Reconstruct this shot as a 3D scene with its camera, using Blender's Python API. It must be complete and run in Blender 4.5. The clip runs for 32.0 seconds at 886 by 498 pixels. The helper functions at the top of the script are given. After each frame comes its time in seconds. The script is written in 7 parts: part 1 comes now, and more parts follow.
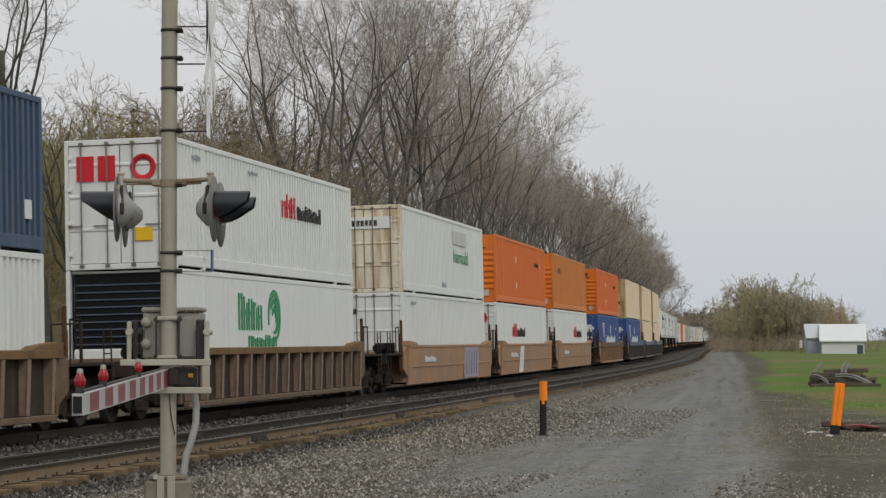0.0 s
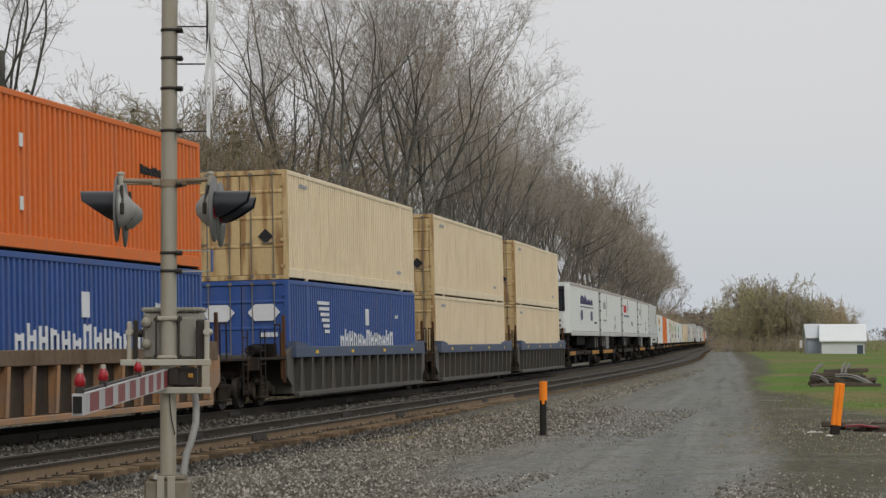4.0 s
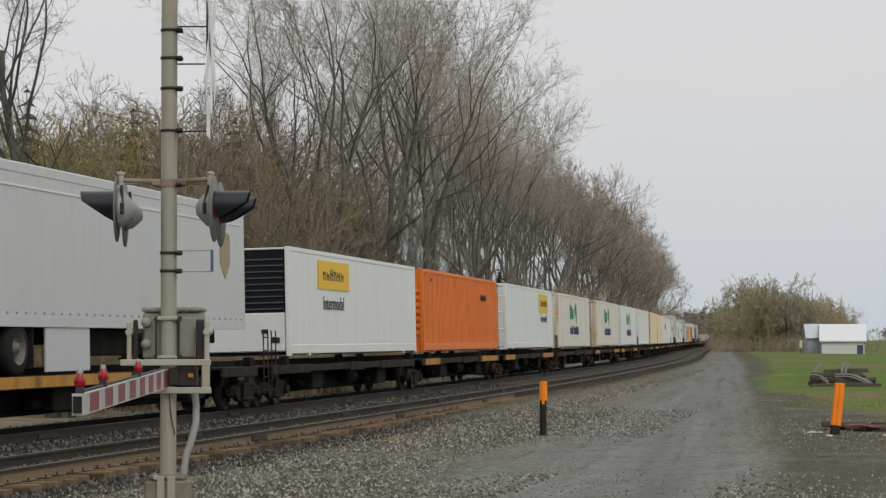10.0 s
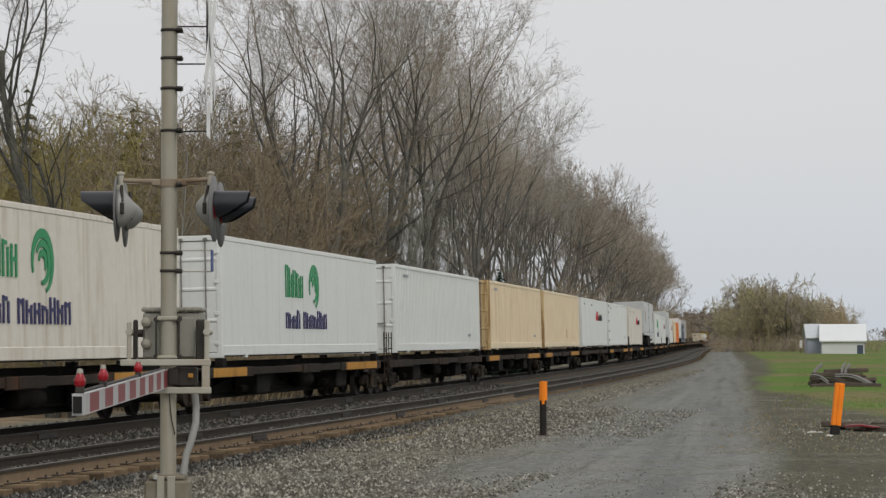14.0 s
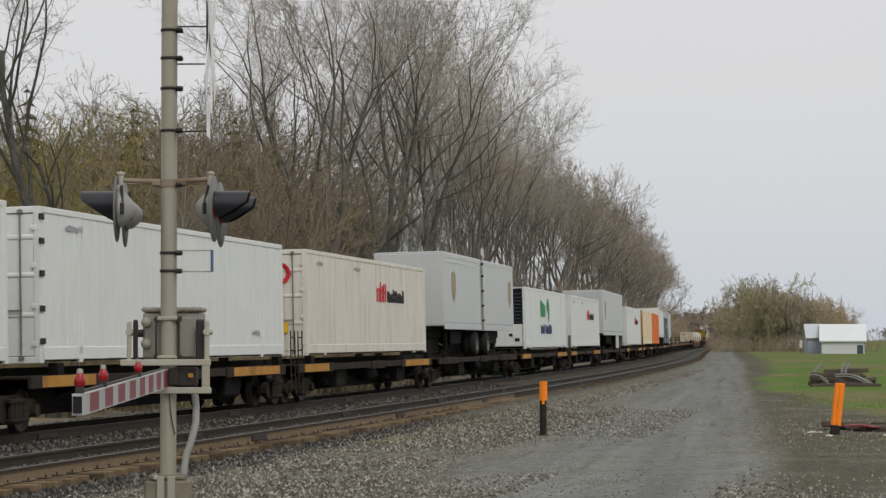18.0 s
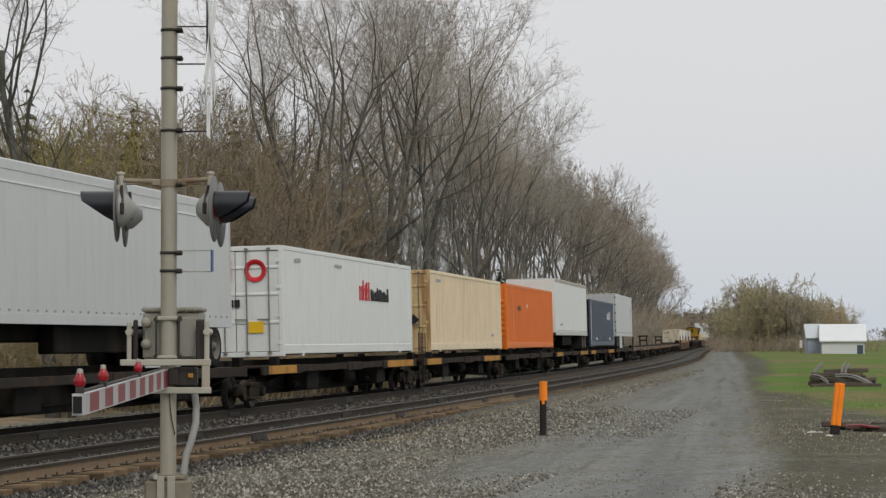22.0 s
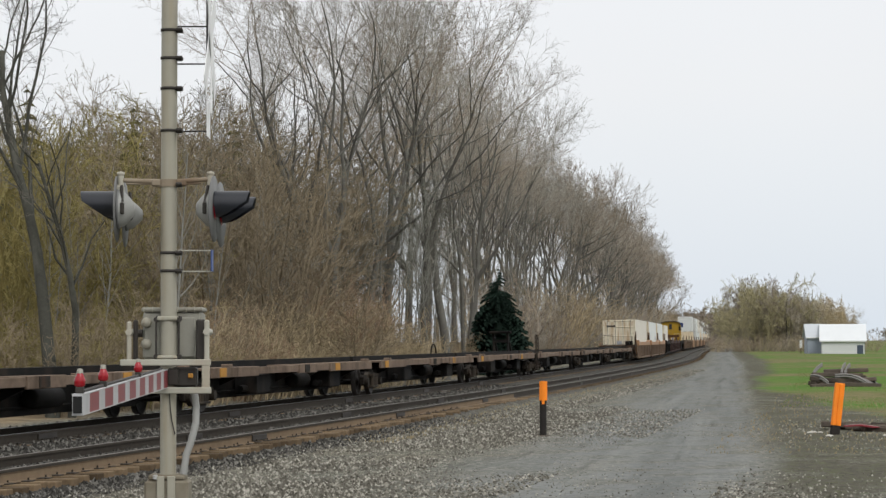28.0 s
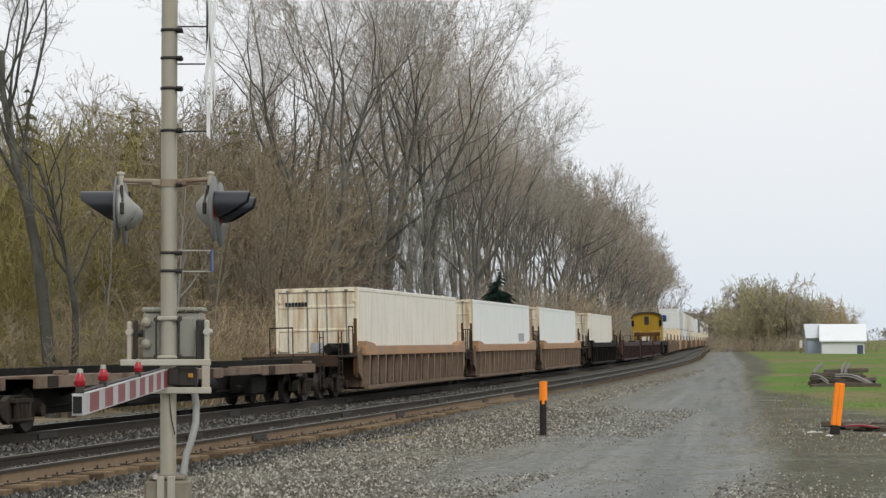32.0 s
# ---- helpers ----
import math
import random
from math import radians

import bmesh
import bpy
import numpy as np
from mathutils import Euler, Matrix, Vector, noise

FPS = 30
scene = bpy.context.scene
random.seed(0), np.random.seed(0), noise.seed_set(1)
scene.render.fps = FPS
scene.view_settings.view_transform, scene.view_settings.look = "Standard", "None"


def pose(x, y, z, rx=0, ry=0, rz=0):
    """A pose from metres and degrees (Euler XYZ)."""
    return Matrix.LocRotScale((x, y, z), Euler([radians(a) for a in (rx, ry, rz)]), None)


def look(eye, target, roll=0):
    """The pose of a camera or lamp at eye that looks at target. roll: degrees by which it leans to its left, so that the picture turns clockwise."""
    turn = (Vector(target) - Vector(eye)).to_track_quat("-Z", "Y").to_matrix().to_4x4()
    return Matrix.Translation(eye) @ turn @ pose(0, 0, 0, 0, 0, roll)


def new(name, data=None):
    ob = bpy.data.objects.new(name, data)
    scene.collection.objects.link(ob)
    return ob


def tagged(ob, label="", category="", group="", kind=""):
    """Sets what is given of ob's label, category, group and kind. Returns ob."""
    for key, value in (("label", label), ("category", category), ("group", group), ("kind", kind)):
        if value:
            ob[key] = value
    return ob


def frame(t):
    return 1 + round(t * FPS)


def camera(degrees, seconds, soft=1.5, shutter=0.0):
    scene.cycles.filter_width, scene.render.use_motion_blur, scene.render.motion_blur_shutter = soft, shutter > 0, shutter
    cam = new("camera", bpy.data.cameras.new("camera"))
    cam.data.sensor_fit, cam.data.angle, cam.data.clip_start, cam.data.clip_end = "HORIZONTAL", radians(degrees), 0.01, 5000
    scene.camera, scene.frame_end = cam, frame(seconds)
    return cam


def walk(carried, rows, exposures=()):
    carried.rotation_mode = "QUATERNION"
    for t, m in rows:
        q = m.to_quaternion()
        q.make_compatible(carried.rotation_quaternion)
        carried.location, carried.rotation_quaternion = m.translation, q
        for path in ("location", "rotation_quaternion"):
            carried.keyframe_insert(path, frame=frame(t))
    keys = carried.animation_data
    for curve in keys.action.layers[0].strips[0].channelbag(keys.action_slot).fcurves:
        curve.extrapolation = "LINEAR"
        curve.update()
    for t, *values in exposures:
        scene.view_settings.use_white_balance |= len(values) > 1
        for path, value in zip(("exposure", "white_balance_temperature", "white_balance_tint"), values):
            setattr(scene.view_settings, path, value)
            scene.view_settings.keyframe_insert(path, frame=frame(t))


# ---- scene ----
# The line of the railway: curvature in degrees a metre at stations along it, heading clockwise from north
STATIONS = [0, 60, 120, 180, 260, 360, 500, 800]
BENDS = [0.0243, 0.0298, 0.0137, 0.0291, -0.0056, -0.0044, 0.0025, 0.0029]
HEADING, ASIDE, CANT = 12.6974, 16.5256, 1.1733
SPEED, GAIN = 25.0589, 0.0190
NEAR = 4.21           # from the train's track to the empty one
EYE = 1.7095

_st = np.arange(0, 3600, 1.0)
_kk = np.interp(_st, STATIONS, BENDS)
_kk[_st > STATIONS[-1]] = 0
_psi = np.radians(HEADING - np.concatenate([[0], np.cumsum((_kk[1:] + _kk[:-1]) / 2)]))
_mid = (_psi[1:] + _psi[:-1]) / 2
_px = np.concatenate([[0], np.cumsum(np.sin(_mid))]) - math.cos(radians(HEADING)) * ASIDE
_py = np.concatenate([[0], np.cumsum(np.cos(_mid))]) + math.sin(radians(HEADING)) * ASIDE


def line(s):
    """Centre of the train's track and heading at s metres along it."""
    back = min(s, 0.0)
    x, y, a = np.interp(s, _st, _px), np.interp(s, _st, _py), np.interp(s, _st, _psi)
    return x + back * math.sin(_psi[0]), y + back * math.cos(_psi[0]), a


def beside(s, lat, z=0.0):
    """A place lat metres to the camera's side of the train's track."""
    x, y, a = line(s)
    return Vector((x + lat * math.cos(a), y - lat * math.sin(a), z))


def rail_pose(s):
    """A vehicle's pose: x away along the track, y to the woods, z up, leaning with the canted curve."""
    x, y, a = line(s)
    return Matrix.Translation((x, y, 0)) @ Matrix.Rotation(math.pi / 2 - a, 4, "Z") @ Matrix.Rotation(-radians(CANT), 4, "X")


cam = camera(24.277, 32.0, soft=1.4, shutter=0.05)
_tilt = radians(2.5431)
_eye = look((0, 0, EYE), (0, math.cos(_tilt), EYE + math.sin(_tilt)), -0.156)
walk(cam, [(0, _eye), (32, _eye)], exposures=[(0, -0.03, 6500, 10), (16, 0.04, 6500, 10), (25, 0.12, 6450, 10), (28, 0.38, 6380, 9), (32, 0.40, 6380, 9)])

# ---- light: a bright overcast sky, with the sun behind it over the camera's shoulder ----
SUN_HEIGHT, SUN_TURN = radians(42), radians(150)
world = bpy.data.worlds.new("overcast_sky")
scene.world = world
world.use_nodes = True
wn, wl = world.node_tree.nodes, world.node_tree.links
wn.clear()
w_out, w_bg = wn.new("ShaderNodeOutputWorld"), wn.new("ShaderNodeBackground")
w_sky = wn.new("ShaderNodeTexSky")
w_sky.sky_type, w_sky.sun_disc = "NISHITA", False
w_sky.sun_elevation, w_sky.sun_rotation = SUN_HEIGHT, SUN_TURN
w_sky.air_density, w_sky.dust_density = 1.0, 3.0
w_dim = wn.new("ShaderNodeVectorMath")
w_dim.operation = "SCALE"
w_dim.inputs["Scale"].default_value = 0.10
w_co = wn.new("ShaderNodeTexCoord")
w_noise = wn.new("ShaderNodeTexNoise")
w_noise.inputs["Scale"].default_value, w_noise.inputs["Detail"].default_value = 2.2, 3.0
w_sep = wn.new("ShaderNodeSeparateXYZ")
w_cloud = wn.new("ShaderNodeValToRGB")
w_cloud.color_ramp.elements.new(0.16)
for i, (p_, c_) in enumerate(((0.0, (0.60, 0.645, 0.70, 1)), (0.12, (0.715, 0.708, 0.71, 1)), (1.0, (1.0, 0.99, 0.97, 1)))):
    w_cloud.color_ramp.elements[i].position, w_cloud.color_ramp.elements[i].color = p_, c_
w_vary = wn.new("ShaderNodeMapRange")
w_vary.inputs["To Min"].default_value, w_vary.inputs["To Max"].default_value = 0.95, 1.05
w_mul = wn.new("ShaderNodeVectorMath")
w_mul.operation = "SCALE"
w_mix = wn.new("ShaderNodeMix")
w_mix.data_type = "RGBA"
w_mix.inputs[0].default_value = 0.9
wl.new(w_co.outputs["Generated"], w_noise.inputs["Vector"])
wl.new(w_co.outputs["Generated"], w_sep.inputs[0])
wl.new(w_sep.outputs["Z"], w_cloud.inputs[0])
wl.new(w_noise.outputs[0], w_vary.inputs[0])
wl.new(w_cloud.outputs[0], w_mul.inputs[0])
wl.new(w_vary.outputs[0], w_mul.inputs["Scale"])
wl.new(w_sky.outputs[0], w_dim.inputs[0])
wl.new(w_dim.outputs[0], w_mix.inputs[6])
wl.new(w_mul.outputs[0], w_mix.inputs[7])
wl.new(w_mix.outputs[2], w_bg.inputs[0])
wl.new(w_bg.outputs[0], w_out.inputs[0])
w_bg.inputs[1].default_value = 1.0

sun_data = bpy.data.lights.new("sun", "SUN")
sun_data.energy, sun_data.angle, sun_data.color = 0.95, radians(25), (1.0, 0.97, 0.93)
sun = new("sun", sun_data)
sun.matrix_world = look((20, -30, 60), (20 - math.sin(SUN_TURN) * math.cos(SUN_HEIGHT), -30 - math.cos(SUN_TURN) * math.cos(SUN_HEIGHT), 60 - math.sin(SUN_HEIGHT)))


# ---- materials ----
def material(name, colour, rough=0.6, metal=0.0, grain=8.0, vary=0.15, bump=0.1, bump_scale=40.0, stain=None, stain_amount=0.4,
             stain_scale=(0.6, 0.6, 0.25), stain_edge=(0.5, 0.72), by_object=0.0):
    """A painted, bare or natural surface: colour, grain at two scales, stains with ragged edges, fine relief."""
    m = bpy.data.materials.new(name)
    m.use_nodes = True
    n, l = m.node_tree.nodes, m.node_tree.links
    b = n["Principled BSDF"]
    b.inputs["Roughness"].default_value, b.inputs["Metallic"].default_value = rough, metal
    b.inputs["Specular IOR Level"].default_value = 0.5 if rough < 0.5 else 0.25 if rough < 0.65 else 0.08
    co = n.new("ShaderNodeTexCoord")
    info = n.new("ShaderNodeObjectInfo")
    shift = n.new("ShaderNodeVectorMath")
    shift.operation = "MULTIPLY_ADD"
    shift.inputs[1].default_value = (37.0, 19.0, 11.0)
    l.new(info.outputs["Random"], shift.inputs[0])
    l.new(co.outputs["Object"], shift.inputs[2])
    fine = n.new("ShaderNodeTexNoise")
    fine.inputs["Scale"].default_value, fine.inputs["Detail"].default_value = grain, 6.0
    l.new(shift.outputs[0], fine.inputs["Vector"])
    broad = n.new("ShaderNodeTexNoise")
    broad.inputs["Scale"].default_value, broad.inputs["Detail"].default_value = grain / 11, 3.0
    l.new(shift.outputs[0], broad.inputs["Vector"])
    add = n.new("ShaderNodeMath")
    add.operation = "ADD"
    l.new(fine.outputs[0], add.inputs[0])
    l.new(broad.outputs[0], add.inputs[1])
    rng = n.new("ShaderNodeMapRange")
    rng.inputs["From Min"].default_value, rng.inputs["From Max"].default_value = 0.6, 1.4
    rng.inputs["To Min"].default_value, rng.inputs["To Max"].default_value = 1 - vary, 1 + vary
    l.new(add.outputs[0], rng.inputs[0])
    last = rng.outputs[0]
    if by_object:
        own = n.new("ShaderNodeMapRange")
        own.inputs["To Min"].default_value, own.inputs["To Max"].default_value = 1 - by_object, 1 + by_object
        l.new(info.outputs["Random"], own.inputs[0])
        both = n.new("ShaderNodeMath")
        both.operation = "MULTIPLY"
        l.new(last, both.inputs[0])
        l.new(own.outputs[0], both.inputs[1])
        last = both.outputs[0]
    tone = n.new("ShaderNodeVectorMath")
    tone.operation = "SCALE"
    tone.inputs[0].default_value = colour
    l.new(last, tone.inputs["Scale"])
    out = tone.outputs[0]
    if stain:
        st_co = n.new("ShaderNodeVectorMath")
        st_co.operation = "MULTIPLY"
        st_co.inputs[1].default_value = stain_scale
        l.new(shift.outputs[0], st_co.inputs[0])
        st = n.new("ShaderNodeTexNoise")
        st.inputs["Scale"].default_value, st.inputs["Detail"].default_value = 3.0, 8.0
        l.new(st_co.outputs[0], st.inputs["Vector"])
        edge = n.new("ShaderNodeMapRange")
        edge.inputs["From Min"].default_value, edge.inputs["From Max"].default_value = stain_edge
        edge.inputs["To Max"].default_value = stain_amount
        l.new(st.outputs[0], edge.inputs[0])
        mix = n.new("ShaderNodeMix")
        mix.data_type = "RGBA"
        mix.inputs[7].default_value = (*stain, 1)
        l.new(edge.outputs[0], mix.inputs[0])
        l.new(out, mix.inputs[6])
        out = mix.outputs[2]
    l.new(out, b.inputs["Base Color"])
    if bump:
        bn = n.new("ShaderNodeTexNoise")
        bn.inputs["Scale"].default_value, bn.inputs["Detail"].default_value = bump_scale, 4.0
        l.new(shift.outputs[0], bn.inputs["Vector"])
        bp = n.new("ShaderNodeBump")
        bp.inputs["Strength"].default_value, bp.inputs["Distance"].default_value = bump, 0.02
        l.new(bn.outputs[0], bp.inputs["Height"])
        l.new(bp.outputs[0], b.inputs["Normal"])
    return m


GRIME, RUST = (0.10, 0.085, 0.07), (0.16, 0.065, 0.03)
streak = dict(stain_scale=(1.6, 1.6, 0.16))
M = {
    "white": material("white_paint", (0.665, 0.685, 0.665), 0.5, vary=0.04, bump=0.02, stain=GRIME, stain_amount=0.07, **streak),
    "white_old": material("weathered_white_paint", (0.65, 0.62, 0.55), 0.6, vary=0.06, bump=0.03, stain=(0.32, 0.22, 0.12), stain_amount=0.35, **streak),
    "cream_end": material("yellowed_white_paint", (0.66, 0.61, 0.48), 0.6, vary=0.1, bump=0.03, stain=(0.34, 0.19, 0.07), stain_amount=0.7, stain_edge=(0.44, 0.66), **streak),
    "silver": material("aluminium_skin", (0.52, 0.535, 0.535), 0.42, 0.25, vary=0.03, bump=0.01, stain=GRIME, stain_amount=0.08, **streak),
    "roof_edge": material("brown_stained_roof_rail", (0.36, 0.325, 0.285), 0.6, vary=0.12, bump=0.02, stain=(0.24, 0.19, 0.15), stain_amount=0.5),
    "orange": material("orange_paint", (0.70, 0.175, 0.02), 0.5, vary=0.08, bump=0.02, stain=(0.30, 0.10, 0.04), stain_amount=0.35, **streak),
    "orange_side": material("sun_faded_orange_paint", (0.64, 0.155, 0.03), 0.6, vary=0.07, bump=0.02, stain=(0.42, 0.20, 0.11), stain_amount=0.4, **streak),
    "lilac": material("lilac_spray_paint", (0.30, 0.27, 0.33), 0.6, vary=0.2, bump=0.0),
    "orange_faded": material("faded_orange_paint", (0.56, 0.20, 0.045), 0.6, vary=0.09, bump=0.02, stain=(0.30, 0.14, 0.06), stain_amount=0.45, **streak),
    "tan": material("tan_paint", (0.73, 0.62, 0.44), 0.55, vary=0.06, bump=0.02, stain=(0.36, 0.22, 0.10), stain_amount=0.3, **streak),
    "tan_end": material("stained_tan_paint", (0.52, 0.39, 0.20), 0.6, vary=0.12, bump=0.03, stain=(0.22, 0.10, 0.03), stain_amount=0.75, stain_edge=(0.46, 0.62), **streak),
    "blue": material("blue_paint", (0.035, 0.085, 0.27), 0.5, vary=0.1, bump=0.02, stain=(0.12, 0.10, 0.10), stain_amount=0.35, **streak),
    "navy": material("navy_paint", (0.045, 0.08, 0.14), 0.5, vary=0.1, bump=0.02, stain=(0.16, 0.14, 0.12), stain_amount=0.3, **streak),
    "slate": material("slate_paint", (0.068, 0.088, 0.125), 0.5, vary=0.1, bump=0.02, stain=(0.2, 0.18, 0.15), stain_amount=0.3, **streak),
    "grey": material("grey_paint", (0.5, 0.5, 0.48), 0.55, vary=0.07, bump=0.02, stain=GRIME, stain_amount=0.3, **streak),
    "skirt_grey": material("dull_grey_plastic_skirt", (0.16, 0.16, 0.155), 0.6, vary=0.1, bump=0.02, stain=GRIME, stain_amount=0.5),
    "rust_car": material("rust_brown_car_paint", (0.15, 0.108, 0.075), 0.7, vary=0.2, bump=0.08, stain=(0.09, 0.05, 0.03), stain_amount=0.6, **streak),
    # car paint darkened: the shade between the ribs is put into the colour
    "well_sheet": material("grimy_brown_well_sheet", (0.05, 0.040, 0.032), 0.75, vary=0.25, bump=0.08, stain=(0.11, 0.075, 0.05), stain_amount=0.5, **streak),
    # the same rust paint lightened, as the ribs catch the light
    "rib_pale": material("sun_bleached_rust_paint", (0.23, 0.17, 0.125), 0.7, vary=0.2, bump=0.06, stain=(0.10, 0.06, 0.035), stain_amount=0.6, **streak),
    "well_dark": material("dark_maroon_car_paint", (0.055, 0.036, 0.034), 0.7, vary=0.2, bump=0.06, stain=(0.12, 0.08, 0.06), stain_amount=0.5, **streak),
    "chord_brown": material("worn_ochre_brown_chord_paint", (0.17, 0.105, 0.05), 0.65, vary=0.2, bump=0.06, stain=(0.05, 0.035, 0.025), stain_amount=0.7),
    "tan_car": material("ochre_car_paint", (0.34, 0.19, 0.095), 0.6, vary=0.14, bump=0.04, stain=(0.25, 0.175, 0.125), stain_amount=0.75, stain_edge=(0.46, 0.6), stain_scale=(0.35, 0.35, 0.5)),
    "grey_car": material("blue_grey_car_paint", (0.082, 0.078, 0.07), 0.6, vary=0.14, bump=0.05, stain=(0.13, 0.10, 0.075), stain_amount=0.5, **streak),
    "rim_blue": material("blue_grey_rim_paint", (0.062, 0.088, 0.145), 0.6, vary=0.14, bump=0.04, stain=(0.13, 0.10, 0.075), stain_amount=0.4, **streak),
    "black_car": material("grimy_black_steel", (0.010, 0.0095, 0.009), 0.75, vary=0.3, bump=0.1, stain=(0.05, 0.038, 0.028), stain_amount=0.4),
    "frame_steel": material("grimy_cast_steel", (0.026, 0.022, 0.018), 0.75, vary=0.3, bump=0.1, stain=(0.10, 0.075, 0.05), stain_amount=0.4),
    "rust_post": material("rusty_orange_steel", (0.09, 0.045, 0.022), 0.75, vary=0.25, bump=0.08, stain=(0.05, 0.035, 0.025), stain_amount=0.6),
    "deck_bare": material("rusty_bare_deck_steel", (0.165, 0.122, 0.092), 0.75, vary=0.3, bump=0.1, stain=(0.05, 0.035, 0.025), stain_amount=0.7),
    "deck": material("worn_deck_steel", (0.03, 0.026, 0.022), 0.75, vary=0.25, bump=0.1, stain=RUST, stain_amount=0.3),
    "yellow_car": material("dirty_yellow_car_paint", (0.42, 0.215, 0.05), 0.65, vary=0.16, bump=0.05, stain=(0.10, 0.06, 0.03), stain_amount=0.7),
    "wheel": material("worn_wheel_steel", (0.03, 0.026, 0.023), 0.6, 0.3, vary=0.2, bump=0.05),
    "tyre": material("black_rubber", (0.022, 0.022, 0.022), 0.85, vary=0.2, bump=0.1),
    "rim": material("painted_wheel_rim", (0.14, 0.13, 0.11), 0.5, 0.3, vary=0.15, bump=0.03),
    "dark": material("dark_grille", (0.012, 0.012, 0.013), 0.7, vary=0.3, bump=0.05),
    "chrome": material("bare_aluminium", (0.62, 0.62, 0.61), 0.35, 0.7, vary=0.08, bump=0.02),
    "red": material("red_lettering", (0.52, 0.02, 0.03), 0.5, vary=0.08, bump=0.0),
    "green": material("green_lettering", (0.03, 0.25, 0.10), 0.5, vary=0.1, bump=0.0),
    "indigo": material("indigo_lettering", (0.035, 0.035, 0.11), 0.5, vary=0.1, bump=0.0),
    "black": material("black_lettering", (0.02, 0.02, 0.022), 0.6, vary=0.2, bump=0.0),
    "pale_letter": material("pale_lettering", (0.62, 0.64, 0.66), 0.6, vary=0.1, bump=0.0),
    "grey_letter": material("grey_lettering", (0.33, 0.34, 0.36), 0.6, vary=0.1, bump=0.0),
    "yellow": material("yellow_panel", (0.72, 0.45, 0.02), 0.5, vary=0.06, bump=0.0),
    "gold": material("gold_emblem", (0.30, 0.24, 0.14), 0.5, vary=0.08, bump=0.0),
    "rail": material("rusty_rail_steel", (0.05, 0.043, 0.035), 0.7, 0.2, vary=0.2, bump=0.08),
    "rail_near": material("rusty_brown_rail_steel", (0.19, 0.14, 0.092), 0.75, 0.1, vary=0.2, bump=0.08),
    "railhead": material("polished_rail_head", (0.36, 0.37, 0.38), 0.3, 0.9, vary=0.1, bump=0.02),
    "rail_dull": material("dulled_rail_head", (0.12, 0.105, 0.09), 0.55, 0.3, vary=0.15, bump=0.03),
    "tie": material("creosoted_tie_wood", (0.125, 0.09, 0.056), 0.9, grain=20, vary=0.3, bump=0.3, stain=(0.17, 0.125, 0.075), stain_amount=0.6, by_object=0.45),
    "mast": material("aluminium_grey_paint", (0.335, 0.32, 0.262), 0.55, 0.1, grain=5, vary=0.08, bump=0.04, stain=(0.30, 0.24, 0.15), stain_amount=0.45, stain_scale=(4, 4, 0.35)),
    "bracket": material("cream_enamel", (0.40, 0.388, 0.328), 0.5, vary=0.08, bump=0.03, stain=(0.26, 0.17, 0.09), stain_amount=0.45),
    "box": material("cast_aluminium_case", (0.29, 0.283, 0.242), 0.5, 0.3, vary=0.12, bump=0.08, stain=(0.2, 0.16, 0.11), stain_amount=0.45),
    "lamp_grey": material("weathered_grey_lamp_case", (0.32, 0.322, 0.305), 0.55, 0.1, vary=0.12, bump=0.05, stain=(0.2, 0.17, 0.12), stain_amount=0.35),
    "lamp_dark": material("dull_grey_lamp_plate", (0.17, 0.172, 0.17), 0.6, 0.1, vary=0.15, bump=0.05, stain=(0.1, 0.09, 0.08), stain_amount=0.4),
    "rusty_arm": material("rust_streaked_cream_enamel", (0.27, 0.225, 0.165), 0.6, vary=0.15, bump=0.05, stain=(0.13, 0.075, 0.04), stain_amount=0.7, stain_edge=(0.42, 0.6)),
    "base_iron": material("grimy_painted_casting", (0.27, 0.25, 0.195), 0.7, 0.1, vary=0.2, bump=0.08, stain=(0.12, 0.09, 0.06), stain_amount=0.65, stain_edge=(0.44, 0.62)),
    "iron": material("dark_iron", (0.05, 0.045, 0.04), 0.6, 0.4, vary=0.2, bump=0.05),
    "rod": material("galvanised_locking_rod", (0.2, 0.19, 0.17), 0.55, 0.3, vary=0.15, bump=0.03, stain=(0.14, 0.08, 0.04), stain_amount=0.5),
    "hood": material("black_enamel_hood", (0.012, 0.014, 0.02), 0.35, vary=0.15, bump=0.05),
    "lamp_red": material("glossy_red_plastic", (0.30, 0.008, 0.016), 0.2, vary=0.05, bump=0.0),
    "lens": material("red_glass_lens", (0.20, 0.006, 0.012), 0.15, vary=0.05, bump=0.0),
    "arm_white": material("reflective_white_sheet", (0.44, 0.44, 0.445), 0.4, vary=0.05, bump=0.02, stain=GRIME, stain_amount=0.3),
    "arm_red": material("reflective_red_sheet", (0.2, 0.02, 0.028), 0.4, vary=0.08, bump=0.02),
    "sign_white": material("white_sign_face", (0.76, 0.76, 0.76), 0.5, vary=0.04, bump=0.0),
    "sign_blue": material("blue_sign_face", (0.05, 0.085, 0.22), 0.5, vary=0.04, bump=0.0),
    "concrete": material("weathered_concrete", (0.38, 0.36, 0.31), 0.9, vary=0.12, bump=0.2, stain=(0.2, 0.17, 0.12), stain_amount=0.5),
    "post_orange": material("fluorescent_orange_paint", (0.92, 0.25, 0.015), 0.55, vary=0.07, bump=0.05, stain=(0.4, 0.16, 0.05), stain_amount=0.3),
    "post_black": material("tarred_post", (0.03, 0.027, 0.025), 0.8, vary=0.2, bump=0.1),
    "bark": material("grey_bark", (0.115, 0.11, 0.098), 0.95, grain=6, vary=0.25, bump=0.5, bump_scale=14, stain=(0.20, 0.20, 0.17), stain_amount=0.5, by_object=0.22),
